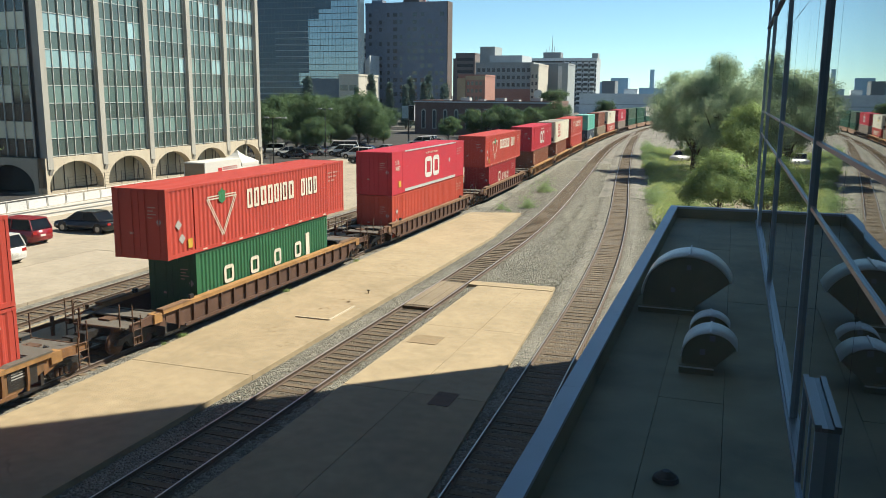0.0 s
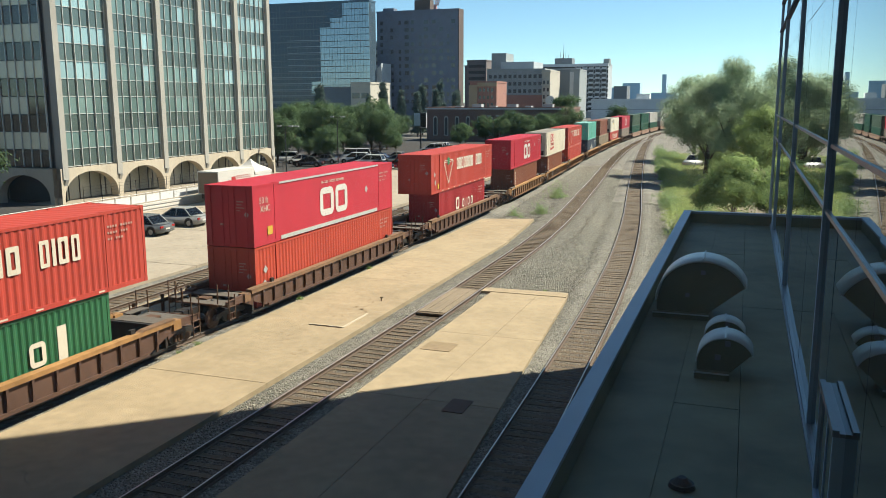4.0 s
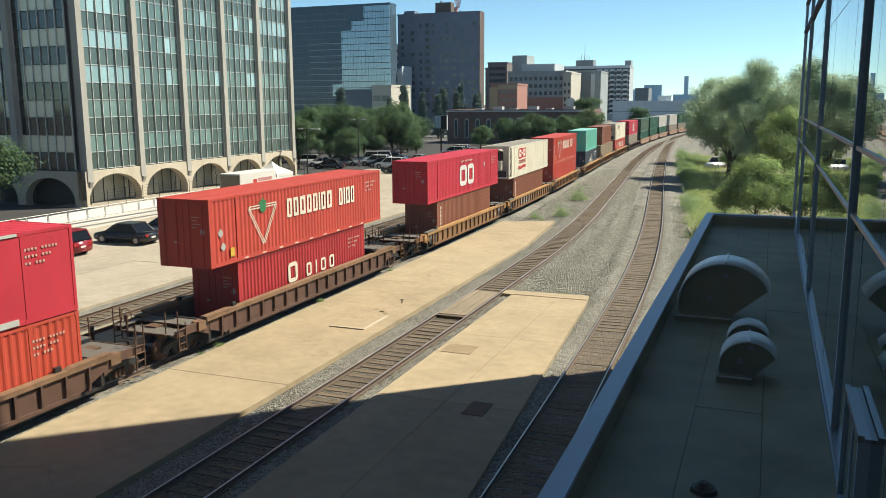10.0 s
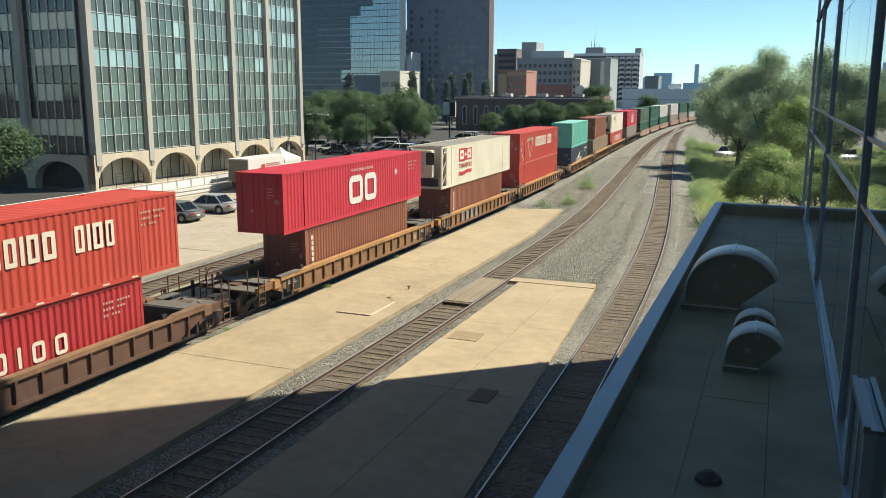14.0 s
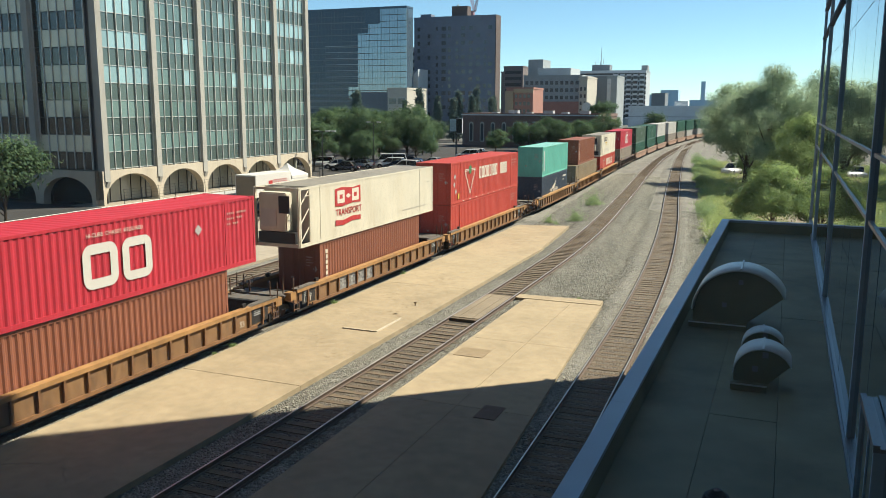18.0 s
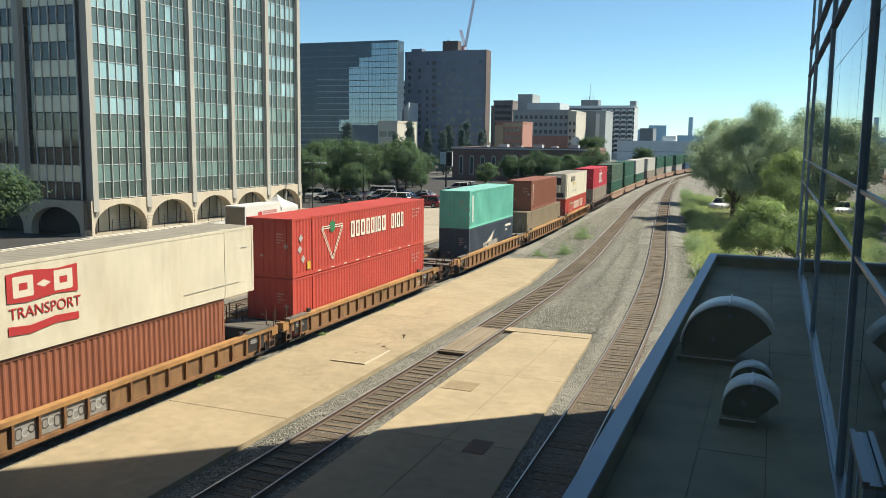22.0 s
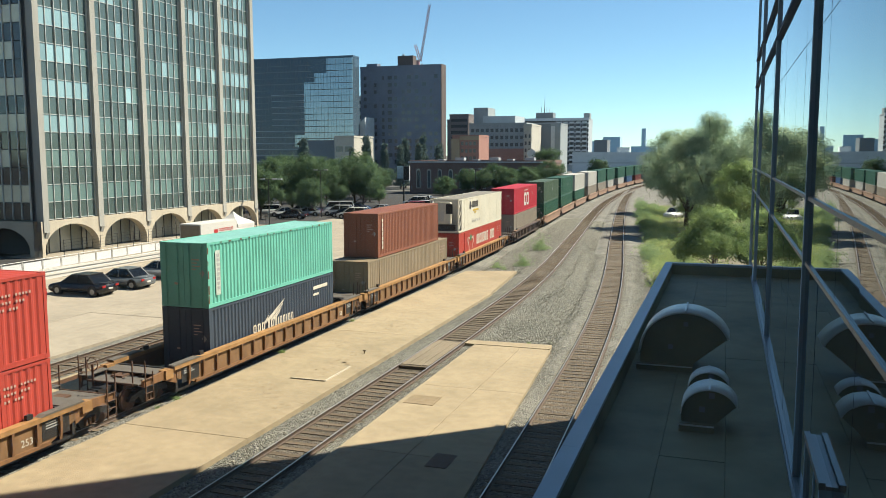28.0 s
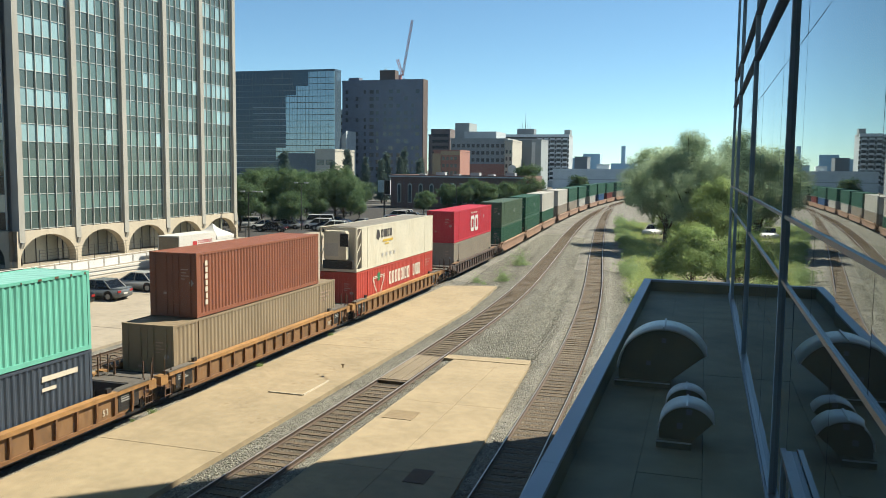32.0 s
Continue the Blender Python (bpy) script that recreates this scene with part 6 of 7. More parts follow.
low = thing("low_roof", "dark flat membrane roof of the low wing", "roof", kind="structure")
part("wing_wall", B(-2.0, GX, -14, 32.2, -0.4, 5.1), M["grey_wall"], low)
for a in range(7):
    for x0, x1 in ((-1.79, -0.814), (-0.806, 0.124), (0.132, GX)):
        part("membrane_sheet", B(x0, x1, -14 + 6.6 * a + 0.004, -14 + 6.6 * (a + 1) - 0.004 if a < 6 else 32.0, 5.1, 5.41 + 0.006 * ((a + int(x0 * 7)) % 2)), M["roofing"], low)
part("upstand", B(-2.0, -1.8, -14, 32.2, 5.1, 5.78), M["roofing"], low)
part("upstand", B(-1.8, GX, 32.0, 32.2, 5.1, 5.75), M["roofing"], low)
for a in range(11):
    part("coping", B(-2.05, -1.785, -14 + 4.2 * a + 0.004, -14 + 4.2 * (a + 1) - 0.004, 5.78, 5.84), M["flashing"], low, "blue-grey metal coping")
part("coping", B(-1.78, GX, 31.98, 32.25, 5.75, 5.83), M["flashing"], low)
part("base_flashing", B(GX - 0.05, GX - 0.015, -6, 32, 5.41, 5.47), M["frame_light"], low, "silver base flashing")


def hood(name, label, x, y, r, length, wall_h):
    """A gooseneck roof hood: a curved sheet bent over a narrow base, its mouth facing down to one side."""
    h = thing(name, label, "roof hood", "roof hoods", at=pose(x, y, 5.418))
    n, low_end = 20, 0.42
    turn = [math.pi - (math.pi - low_end) * k / n for k in range(n + 1)]
    arc = [(r * math.cos(a), wall_h + r * 0.94 * math.sin(a)) for a in turn]
    inner = [(r * 0.965 * math.cos(a), wall_h + r * 0.905 * math.sin(a)) for a in turn]
    bm = bmesh.new()
    vs = [[bm.verts.new((p, yy, q)) for p, q in ring_] for yy, ring_ in ((0, arc), (length, arc), (length, inner), (0, inner))]
    for i in range(4):
        a_, b_ = vs[i], vs[(i + 1) % 4]
        for k in range(n):
            bm.faces.new((a_[k], a_[k + 1], b_[k + 1], b_[k]))
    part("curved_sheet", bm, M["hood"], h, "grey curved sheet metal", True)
    face = [(-r * 0.95, 0.0), (r * 0.1, 0.0), (r * 0.1, wall_h * 0.3)] + [(p * 0.975, q) for p, q in inner[::-1]]
    for yy in (0.05, length - 0.09):
        part("end_panel", prism(bmesh.new(), face, yy, yy + 0.04, "y"), M["roofing"], h, "dark end panel")
    part("back_panel", B(-r * 0.96, -r * 0.93, 0.09, length - 0.09, 0, wall_h), M["roofing"], h)
    part("mouth_panel", B(r * 0.07, r * 0.1, 0.09, length - 0.09, 0, wall_h * 0.3), M["roofing"], h)
    part("curb", B(-r * 1.03, r * 0.16, -0.06, length + 0.06, 0, 0.13), M["roofing"], h)
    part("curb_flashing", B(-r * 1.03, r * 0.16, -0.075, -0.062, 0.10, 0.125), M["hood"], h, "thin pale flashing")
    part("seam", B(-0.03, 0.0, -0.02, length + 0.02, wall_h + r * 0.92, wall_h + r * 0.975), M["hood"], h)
    for sx, sz in ((-0.36, 0.1), (-0.05, 0.62)):
        part("sticker", B(sx * r, sx * r + 0.09, 0.03, 0.045, wall_h + sz * r, wall_h + sz * r + 0.09), M["greyink"], h)
    return h


hood("roof_hood", "large curved grey metal gooseneck roof hood", -0.68, 17.5, 0.945, 1.05, 0.36)
hood("roof_hood", "small curved grey metal gooseneck roof hood", -0.12, 13.7, 0.46, 0.7, 0.27)
hood("roof_hood", "smaller curved grey metal gooseneck roof hood", -0.16, 15.15, 0.37, 0.5, 0.27)
drain = thing("roof_drain", "dark domed roof drain strainer", "drain", at=pose(-0.485, 9.55, 5.42))
db = bmesh.new()
rod(db, (0, 0, 0), (0, 0, 0.05), 0.16, 0.14, n=16)
rod(db, (0, 0, 0.05), (0, 0, 0.12), 0.12, 0.05, n=12)
part("strainer", db, M["black"], drain)
back_wall = B(-2.0, GX + 0.1, -14, -1.2, 5.3, 45.0)
# unseen masses behind and above, added only to darken the shaded ground
over = thing("overbuilding", "unseen plain block added over the tracks to cut skylight", "building", kind="structure")
part("wall", B(-46, -2.1, -40, 0.0, 7.6, 46.0), M["dark_wall"], over)
part("upper_storeys", B(-46, -2.1, 0.02, 9.0, 20.0, 46.0), M["dark_wall"], over, "unseen overhang added to block overhead sky")
for xa, xb in ((-46, -32.5), (-20.2, -16.4), (-11.2, -8.2)):
    part("abutment", B(xa, xb, -39, -3.0, -0.4, 7.6), M["pilaster"], over, "unseen concrete wall added between the tracks to cut light")
part("west_wing", B(-110, -46.1, -40, 8.0, -0.4, 14.0), M["dark_wall"], over, "unseen slate block added to cut western skylight")
for px in (-33, -18, -9.3):
    part("column", B(px - 0.4, px + 0.4, -6.0, -5.2, -0.4, 7.6), M["pilaster"], over)
tagged(part("wall_behind", back_wall, M["grey_wall"]), "plain wall of the wing behind the building", "wall", kind="structure")


# ---- tracks ----
track("main_track", "empty main track with rusty rails on brown ballast", LINE_2, 12, 68, -40, 400)
track("train_track", "track under the passing train", LINE_1, -200, -199, -40, 420)
track("curved_siding", "curving siding with weathered ties", LINE_3, 12, 64, -20, 238, bed_z=-0.18, spill=0.012, top_key="rail_dull")
track("lot_siding", "rusty siding along the parking lot", LINE_0, 22, 60, 0, 74, top_key="rail_dull")


# ---- plants ----
def leaf_mesh(name, centres, spread, per, size, mat, seed, droop=0.0, flat=1.0, heart=None):
    """Small leaf quads, each its own island, scattered about the clump centres; they turn their faces away from the heart of the crown."""
    r = np.random.default_rng(seed)
    c = np.repeat(np.asarray(centres, float), per, axis=0)
    n = len(c)
    sway = np.repeat(r.normal(0, 0.35, (len(centres), 3)), per, axis=0)
    off = r.normal(0, 1, (n, 3)) * spread * np.array([1, 1, flat])
    off[:, 2] -= droop * np.abs(r.normal(0, 1, n))
    c = c + off
    a, b = r.normal(0, 1, (n, 3)), r.normal(0, 1, (n, 3))
    a[:, 2] -= droop * 1.5
    if heart is not None:
        up = np.repeat(np.asarray(centres, float), per, axis=0) - np.asarray(heart, float)
        up = up / np.linalg.norm(up, axis=1)[:, None] + sway + off / (3 * spread) + r.normal(0, 0.3, (n, 3))
        up /= np.linalg.norm(up, axis=1)[:, None]
        a -= (a * up).sum(1)[:, None] * up
        b -= (b * up).sum(1)[:, None] * up
    a /= np.linalg.norm(a, axis=1)[:, None]
    b -= (a * b).sum(1)[:, None] * a
    b /= np.linalg.norm(b, axis=1)[:, None]
    s = size * r.uniform(0.6, 1.3, (n, 1))
    a, b = a * s, b * s * 0.55
    v = np.stack([c - a, c - b * 0.9 + a * 0.1, c + a, c + b * 0.9 + a * 0.1], 1).reshape(-1, 3)
    me = bpy.data.meshes.new(name)
    me.vertices.add(4 * n)
    me.vertices.foreach_set("co", v.ravel())
    me.loops.add(4 * n)
    me.loops.foreach_set("vertex_index", np.arange(4 * n))
    me.polygons.add(n)
    me.polygons.foreach_set("loop_start", np.arange(0, 4 * n, 4))
    me.polygons.foreach_set("loop_total", np.full(n, 4))
    me.update(calc_edges=True)
    me.materials.append(mat)
    return me


def crown_points(seed, r, h, base, clumps, lobes=7):
    """Clump centres of an uneven crown made of many rounded boughs, leafy on their skins, with gaps between."""
    g = np.random.default_rng(seed)
    mid, half = (h + base) / 2, (h - base) / 2
    size = 1.25 * (r * r * half / lobes) ** (1 / 3)
    lobe = []
    for k in range(lobes):
        d = g.normal(0, 1, 3)
        d *= g.uniform(0.35, 1.0) ** 0.5 / np.linalg.norm(d)
        q = size * g.uniform(0.6, 1.15)
        z = mid + d[2] * max(half - q * 0.8, 0.2)
        slim = 1.0 if d[2] < 0.2 else 1.0 - 0.25 * d[2]
        lobe.append((d[0] * max(r - q * 0.8, 0.2) * slim, d[1] * max(r - q * 0.8, 0.2) * slim, z, q))
    pts = []
    for k in range(clumps):
        x, y, z, q = lobe[k % lobes]
        d = g.normal(0, 1, 3)
        d /= np.linalg.norm(d)
        if d[2] < -0.3:
            d[2] *= -0.6
        e = q * g.uniform(0.6, 1.05)
        pts.append((x + d[0] * e, y + d[1] * e, min(max(z + d[2] * e * 0.85, base * 0.8), h)))
    return pts


def tree_mesh_set(seed, h, r, base, clumps, per, size, leaf, droop=0.0, spread=0.45, trunk=0.22, lobes=9):
    g = random.Random(seed)
    pts = crown_points(seed, r, h, base, clumps, lobes)
    crown = leaf_mesh("crown", pts, spread, per, size, M[leaf], seed, droop, 1.0, (0, 0, base + 0.35 * (h - base)))
    bm = bmesh.new()
    rod(bm, (0, 0, -0.3), (0.1, 0.05, base), trunk, trunk * 0.75, 10)
    rod(bm, (0.1, 0.05, base), (0.15, 0.1, h * 0.75), trunk * 0.75, trunk * 0.2, 8)
    tr = mesh_of("trunk", bm, M["bark"])
    lb = bmesh.new()
    for k in range(14):
        p = Vector(pts[g.randrange(len(pts))])
        z0 = g.uniform(base * 0.8, max(base * 1.1, p.z * 0.8))
        rod(lb, (0.1, 0.05, z0), p, trunk * 0.32, trunk * 0.08, 5)
    return crown, tr, mesh_of("limbs", lb, M["bark"])


def plant(meshes, name, label, category, group, x, y, turn=0.0, scale=1.0, z=-0.3):
    t = thing(name, label, category, group, at=pose(x, y, z, 0, 0, turn) @ Matrix.Scale(scale, 4))
    for nm, me in zip(("crown", "trunk", "limbs"), meshes):
        part(nm, me, None, t)
    return t


STREET = [tree_mesh_set(20 + k, 10.2, 4.6, 0.7, 300, 56, 0.15, "leaf", 0.08, 0.36, lobes=15) for k in range(4)]
SPOTS = [(-68.6, 113.2, 0.88), (-64.6, 122.5, 0.7), (-86, 116, 1.0), (-80, 121, 0.95), (-73, 114, 0.9), (-76, 128, 1.05), (-70, 131, 1.1), (-69, 137, 0.95), (-66.5, 144, 1.1), (-63.5, 141, 0.95), (-69, 142, 1.05), (-78, 140, 1.1), (-88, 133, 1.1), (-96, 128, 1.0), (-84, 150, 1.1)]
for k, (x, y, s) in enumerate(SPOTS):
    plant(STREET[k % 4], "street_tree", "leafy green street tree beside the parking lot", "tree", "street trees", x, y, 67 * k, s)
for k, (x, y, s) in enumerate(((-104, 160, 1.0), (-96, 166, 1.05), (-90, 172, 1.0), (-84, 170, 1.0), (-79, 176, 0.95), (-74, 171, 0.95), (-112, 172, 1.05), (-70.5, 160, 0.85))):
    plant(STREET[(k + 2) % 4], "street_tree", "leafy green tree at the far side of the lot", "tree", "street trees", x, y, 83 * k, s)
for k, (x, y, s) in enumerate(((-58.2, 171, 0.6), (-57.0, 186, 0.75), (-53.5, 184, 0.78), (-50, 187, 0.84), (-47.0, 185, 0.76), (-44.0, 190, 0.8), (-40.5, 196, 1.0), (-64, 192, 0.5))):
    plant(STREET[(k + 1) % 4], "street_tree", "leafy green tree before the brick hall", "tree", "street trees", x, y, 101 * k, s)
DARK = tree_mesh_set(41, 13.5, 5.2, 2.0, 460, 40, 0.2, "leaf", 0.05, 0.4, 0.3, 16)
plant(DARK, "tall_tree", "tall dark green tree behind the train", "tree", "tall trees", -47.0, 230, 20, 0.95)
plant(DARK, "tall_tree", "tall dark green tree behind the train", "tree", "tall trees", -34.5, 240, 140, 0.72)
plant(DARK, "tall_tree", "tall dark green tree behind the train", "tree", "tall trees", -20, 268, 200, 0.5)


def spruce_set(seed):
    g = np.random.default_rng(seed)
    pts = []
    for k in range(150):
        z = g.uniform(1.0, 12.5)
        rr = (13 - z) / 12 * 2.3 * g.uniform(0.5, 1)
        an = g.uniform(0, math.tau)
        pts.append((rr * math.cos(an), rr * math.sin(an), z))
    bm = bmesh.new()
    rod(bm, (0, 0, -0.3), (0, 0, 12), 0.2, 0.04, 7)
    return leaf_mesh("crown", pts, 0.35, 22, 0.26, M["leaf_dark"], seed, 0.2, 0.6), mesh_of("trunk", bm, M["bark"])


SPRUCE = [spruce_set(60), spruce_set(61)]
for k, (x, y, s) in enumerate(((-103, 232, 0.95), (-99, 236, 0.9), (-107, 240, 1.05), (-93, 238, 1.0), (-88, 240, 1.05), (-84, 244, 0.9), (-110, 236, 0.8), (-119, 222, 1.0), (-122, 226, 0.95), (-96, 242, 0.85), (-91, 229, 0.85), (-86, 231, 0.9), (-81, 234, 0.85))):
    plant(SPRUCE[k % 2], "spruce", "dark blue-green spruce before the tower", "spruce", "spruces", x, y, 50 * k, 1.18 * s)

# the willow-like trees beside the curve
WILLOW = [tree_mesh_set(71, 15.3, 6.9, 1.8, 1000, 80, 0.115, "leaf_willow", 0.2, 0.40, 0.45, 40), tree_mesh_set(72, 15.8, 6.2, 1.6, 920, 80, 0.115, "leaf_willow", 0.2, 0.40, 0.42, 34)]
for k, x, y, turn, s in ((0, -5.0, 119, 10, 0.98), (1, -1.6, 108, 80, 0.98), (1, 5.5, 116, 170, 1.02), (0, -8.2, 146, 250, 0.85), (1, -1.5, 148, 20, 0.9)):
    plant(WILLOW[k], "willow", "tall pale-green leafy tree beside the curved siding" if x < 0 else "tall pale-green leafy tree behind the glass wing", "tree", "tall pale trees", x, y, turn, s)
YOUNG = tree_mesh_set(81, 10.2, 3.9, 1.6, 420, 80, 0.10, "leaf_bright", 0.06, 0.3, 0.15, 20)
SHRUB = [tree_mesh_set(82, 5.7, 3.0, 0.25, 260, 110, 0.09, "leaf_bright", 0.05, 0.24, 0.1, 20), tree_mesh_set(83, 4.6, 2.9, 0.2, 230, 110, 0.09, "leaf_bright", 0.05, 0.24, 0.1, 16)]
plant(YOUNG, "young_tree", "bright yellow-green young tree by the low wing", "tree", "young trees", 1.5, 95, 0)
plant(SHRUB[0], "large_shrub", "bright green rounded shrub by the low wing", "shrub", "shrubs", -0.75, 69, 60, 1.08)
plant(SHRUB[1], "large_shrub", "bright green rounded shrub by the low wing", "shrub", "shrubs", 3.2, 72, 190, 1.15)
plant(SHRUB[1], "large_shrub", "green shrub under the tall trees", "shrub", "shrubs", -1.5, 101, 20, 1.0)
plant(SHRUB[1], "large_shrub", "green shrub under the tall trees", "shrub", "shrubs", -4.4, 126, 80, 1.1)
plant(SHRUB[0], "large_shrub", "green shrub under the tall trees", "shrub", "shrubs", 1.5, 112, 300, 1.0)


def weed_set(seed, r, h, n, size, leaf):
    g = np.random.default_rng(seed)
    pts = [(g.normal(0, r * 0.5), g.normal(0, r * 0.5), abs(g.normal(0, 0.5)) * h) for _ in range(n)]
    return leaf_mesh("leaves", pts, 0.12, 14, size, M[leaf], seed, -0.15)


WEED = [weed_set(91, 1.0, 1.3, 90, 0.075, "weed"), weed_set(92, 1.3, 1.8, 150, 0.08, "weed"), weed_set(93, 0.8, 0.8, 80, 0.075, "leaf_bright")]


def weed(k, x, y, s, label, z=-0.3):
    ob = part("weed_clump", WEED[k], None)
    ob.matrix_basis = pose(x, y, z, 0, 0, 47 * (x + y)) @ Matrix.Scale(s, 4)
    tagged(ob, label, "weeds", "weed clumps")


for k, (x, y, s) in enumerate(((-19.2, 71.4, 0.36), (-17.2, 73.2, 0.56), (-18.4, 86, 0.75), (-18.3, 70.5, 0.2))):
    weed(1, x, y, s, "green weed bush growing in the ballast")
for x, y, s in ((-7.0, 83.5, 0.8), (-6.6, 80.6, 0.6), (-3.3, 79.5, 0.5), (-6.0, 77.5, 0.3), (-7.6, 87, 0.4), (-4.6, 74, 0.25)):
    weed(1, x, y, s, "pale green weed clump by the siding")
g5 = random.Random(5)
for k in range(60):
    y = g5.uniform(99, 165)
    x = float(np.interp(y, [88, 120, 165], [-7.6, -11.6, -16.2])) + abs(g5.gauss(0, 1.6))
    weed(g5.choice((0, 1, 2, 2)), x, y, g5.uniform(0.35, 0.75), "green weed clump beside the siding")
for x, y, s in ((-20.9, 36.2, 0.22), (-20.95, 27.8, 0.2), (-20.9, 44.5, 0.2), (-20.95, 26.6, 0.14), (-9.6, 42.2, 0.12)):
    weed(2, x, y, s, "small weed tuft at the slab edge", -0.1)
gp = np.random.default_rng(7)
count = 7500
gy = 60 + 105 * gp.uniform(0, 1, count) ** 1.3
near_edge = np.interp(gy, [58, 70, 100, 170], [-3.9, -5.6, -8.6, -15.6])
patch = np.array([noise.noise((float(v) * 0.35, float(w) * 0.35, 3.0)) for v, w in zip(gy, gp.uniform(0, 14, count))])
grass_pts = np.stack([near_edge + np.abs(gp.normal(0, 1, count)) * 3.4 + 1.6 * patch, gy, np.full(count, -0.33)], 1)
tagged(part("grass", leaf_mesh("grass", grass_pts, 0.14, 9, 0.075, M["grass"], 8, -0.26, 0.5), None), "sunlit yellow-green grass beside the siding", "grass", kind="stuff")
verge = bmesh.new()
prism(verge, [(-4.2, 31), (30, 31), (30, 170), (-14.5, 170), (-7.2, 100), (-5.2, 70)], -0.41, -0.3, "z")
tagged(part("verge", verge, M["dirt"]), "dry earth verge under the trees", "verge", kind="structure")
SMALL = tree_mesh_set(31, 6.4, 2.8, 0.6, 150, 50, 0.15, "leaf", 0.05, 0.4, 0.12)
plant(SMALL, "small_tree", "small green tree by the asphalt apron", "tree", "small trees", -60.5, 50.0, 0, 1.3)
plant(SMALL, "small_tree", "small green tree by the asphalt apron", "tree", "small trees", -63, 46.5, 90, 0.9)
for k, (x, y, s) in enumerate(((-77, 122, 1.1), (-73.5, 118, 0.9), (-80, 116, 1.2), (-70.5, 127, 0.7), (-66.5, 136, 0.8), (-71, 138, 0.9), (-62.5, 146, 0.75), (-76, 133, 0.9))):
    plant(SMALL, "small_tree", "low dark green bushy tree under the street trees", "tree", "small trees", x, y, 70 * k, s)


# ---- vehicles ----
def car_set(key, colour, length=4.6, height=1.45, suv=False, van=False):
    """A car, nose towards -x: body, cabin glass, wheels, lamps."""
    mat = material(key + "_car_paint", colour, 0.25, 0.05, grain=4, vary=0.05, spec=0.7)
    h, l, w = height, length / 2, 0.9
    c = thing("parked_car", "", "car", "parked cars")
    belt = h * 0.6
    bm = bmesh.new()
    prism(bm, [(-l, 0.35), (-l + 0.1, 0.22), (l - 0.1, 0.22), (l, 0.4), (l, belt * (1.05 if suv else 0.98)), (l - 0.1, belt + 0.05), (-l + 1.3, belt + 0.02), (-l + 0.25, belt * 0.86), (-l, belt * 0.7)], -w, w, "y")
    bmesh.ops.bevel(bm, geom=bm.edges[:], offset=0.085, segments=3, affect="EDGES")
    body = part("body", bm, mat, c, smooth=True)
    for xx in (-l + 0.85, l - 0.85):
        for s in (-1, 1):
            am = bmesh.new()
            rod(am, (xx, s * (w - 0.2), 0.36), (xx, s * (w + 0.006), 0.36), 0.41, n=18)
            part("wheel_arch", am, M["black"], body)
    back = l - 0.15 if (suv or van) else l - 0.75
    front = -l + (0.45 if van else 1.15)
    cab = [(front, belt), (back + 0.1, belt), (back - (0.2 if suv or van else 0.55), h), (front + (0.5 if van else 0.95), h)]
    gm = bmesh.new()
    vb_, vt = [], []
    for p, q in cab:
        ww = w - 0.06 if q < h else w - 0.2
        vb_.append(gm.verts.new((p, -ww, q)))
        vt.append(gm.verts.new((p, ww, q)))
    for i in range(4):
        j = (i + 1) % 4
        gm.faces.new((vb_[i], vb_[j], vt[j], vt[i]))
    gm.faces.new(vb_[::-1])
    gm.faces.new(vt)
    part("cabin_glass", gm, M["car_glass"], c)
    rm = B(cab[3][0] - 0.04, cab[2][0] + 0.06, -w + 0.18, w - 0.18, h - 0.02, h + 0.04)
    part("roof_panel", rm, mat, c)
    pm = bmesh.new()
    for s in (-1, 1):
        for p0, p1 in ((cab[0], cab[3]), (cab[1], cab[2]), (((front + back) / 2, belt), ((front + back) / 2 + 0.05, h))):
            rod(pm, (p0[0], s * (w - 0.06), p0[1]), (p1[0], s * (w - 0.19), p1[1]), 0.045, n=5)
    part("pillars", pm, mat, c)
    for x in (-l + 0.85, l - 0.85):
        for s in (-1, 1):
            tm = bmesh.new()
            rod(tm, (x, s * (w - 0.16), 0.33), (x, s * (w + 0.02), 0.33), 0.33, n=16)
            wh = part("tyre", tm, M["tyre"], c)
            tm = bmesh.new()
            rod(tm, (x, s * (w + 0.021), 0.33), (x, s * (w + 0.03), 0.33), 0.2, n=12)
            part("rim", tm, M["rim"], wh)
    for s in (-1, 1):
        part("tail_lamp", B(l - 0.06, l + 0.012, *sorted((s * (w - 0.08), s * (w - 0.4))), belt * 0.72, belt * 0.9), M["tail"], c)
        part("head_lamp", B(-l - 0.012, -l + 0.1, *sorted((s * (w - 0.1), s * (w - 0.42))), belt * 0.52, belt * 0.68), M["white"], c)
    part("plate", B(l, l + 0.015, -0.22, 0.22, belt * 0.55, belt * 0.68), M["white"], c)
    return c


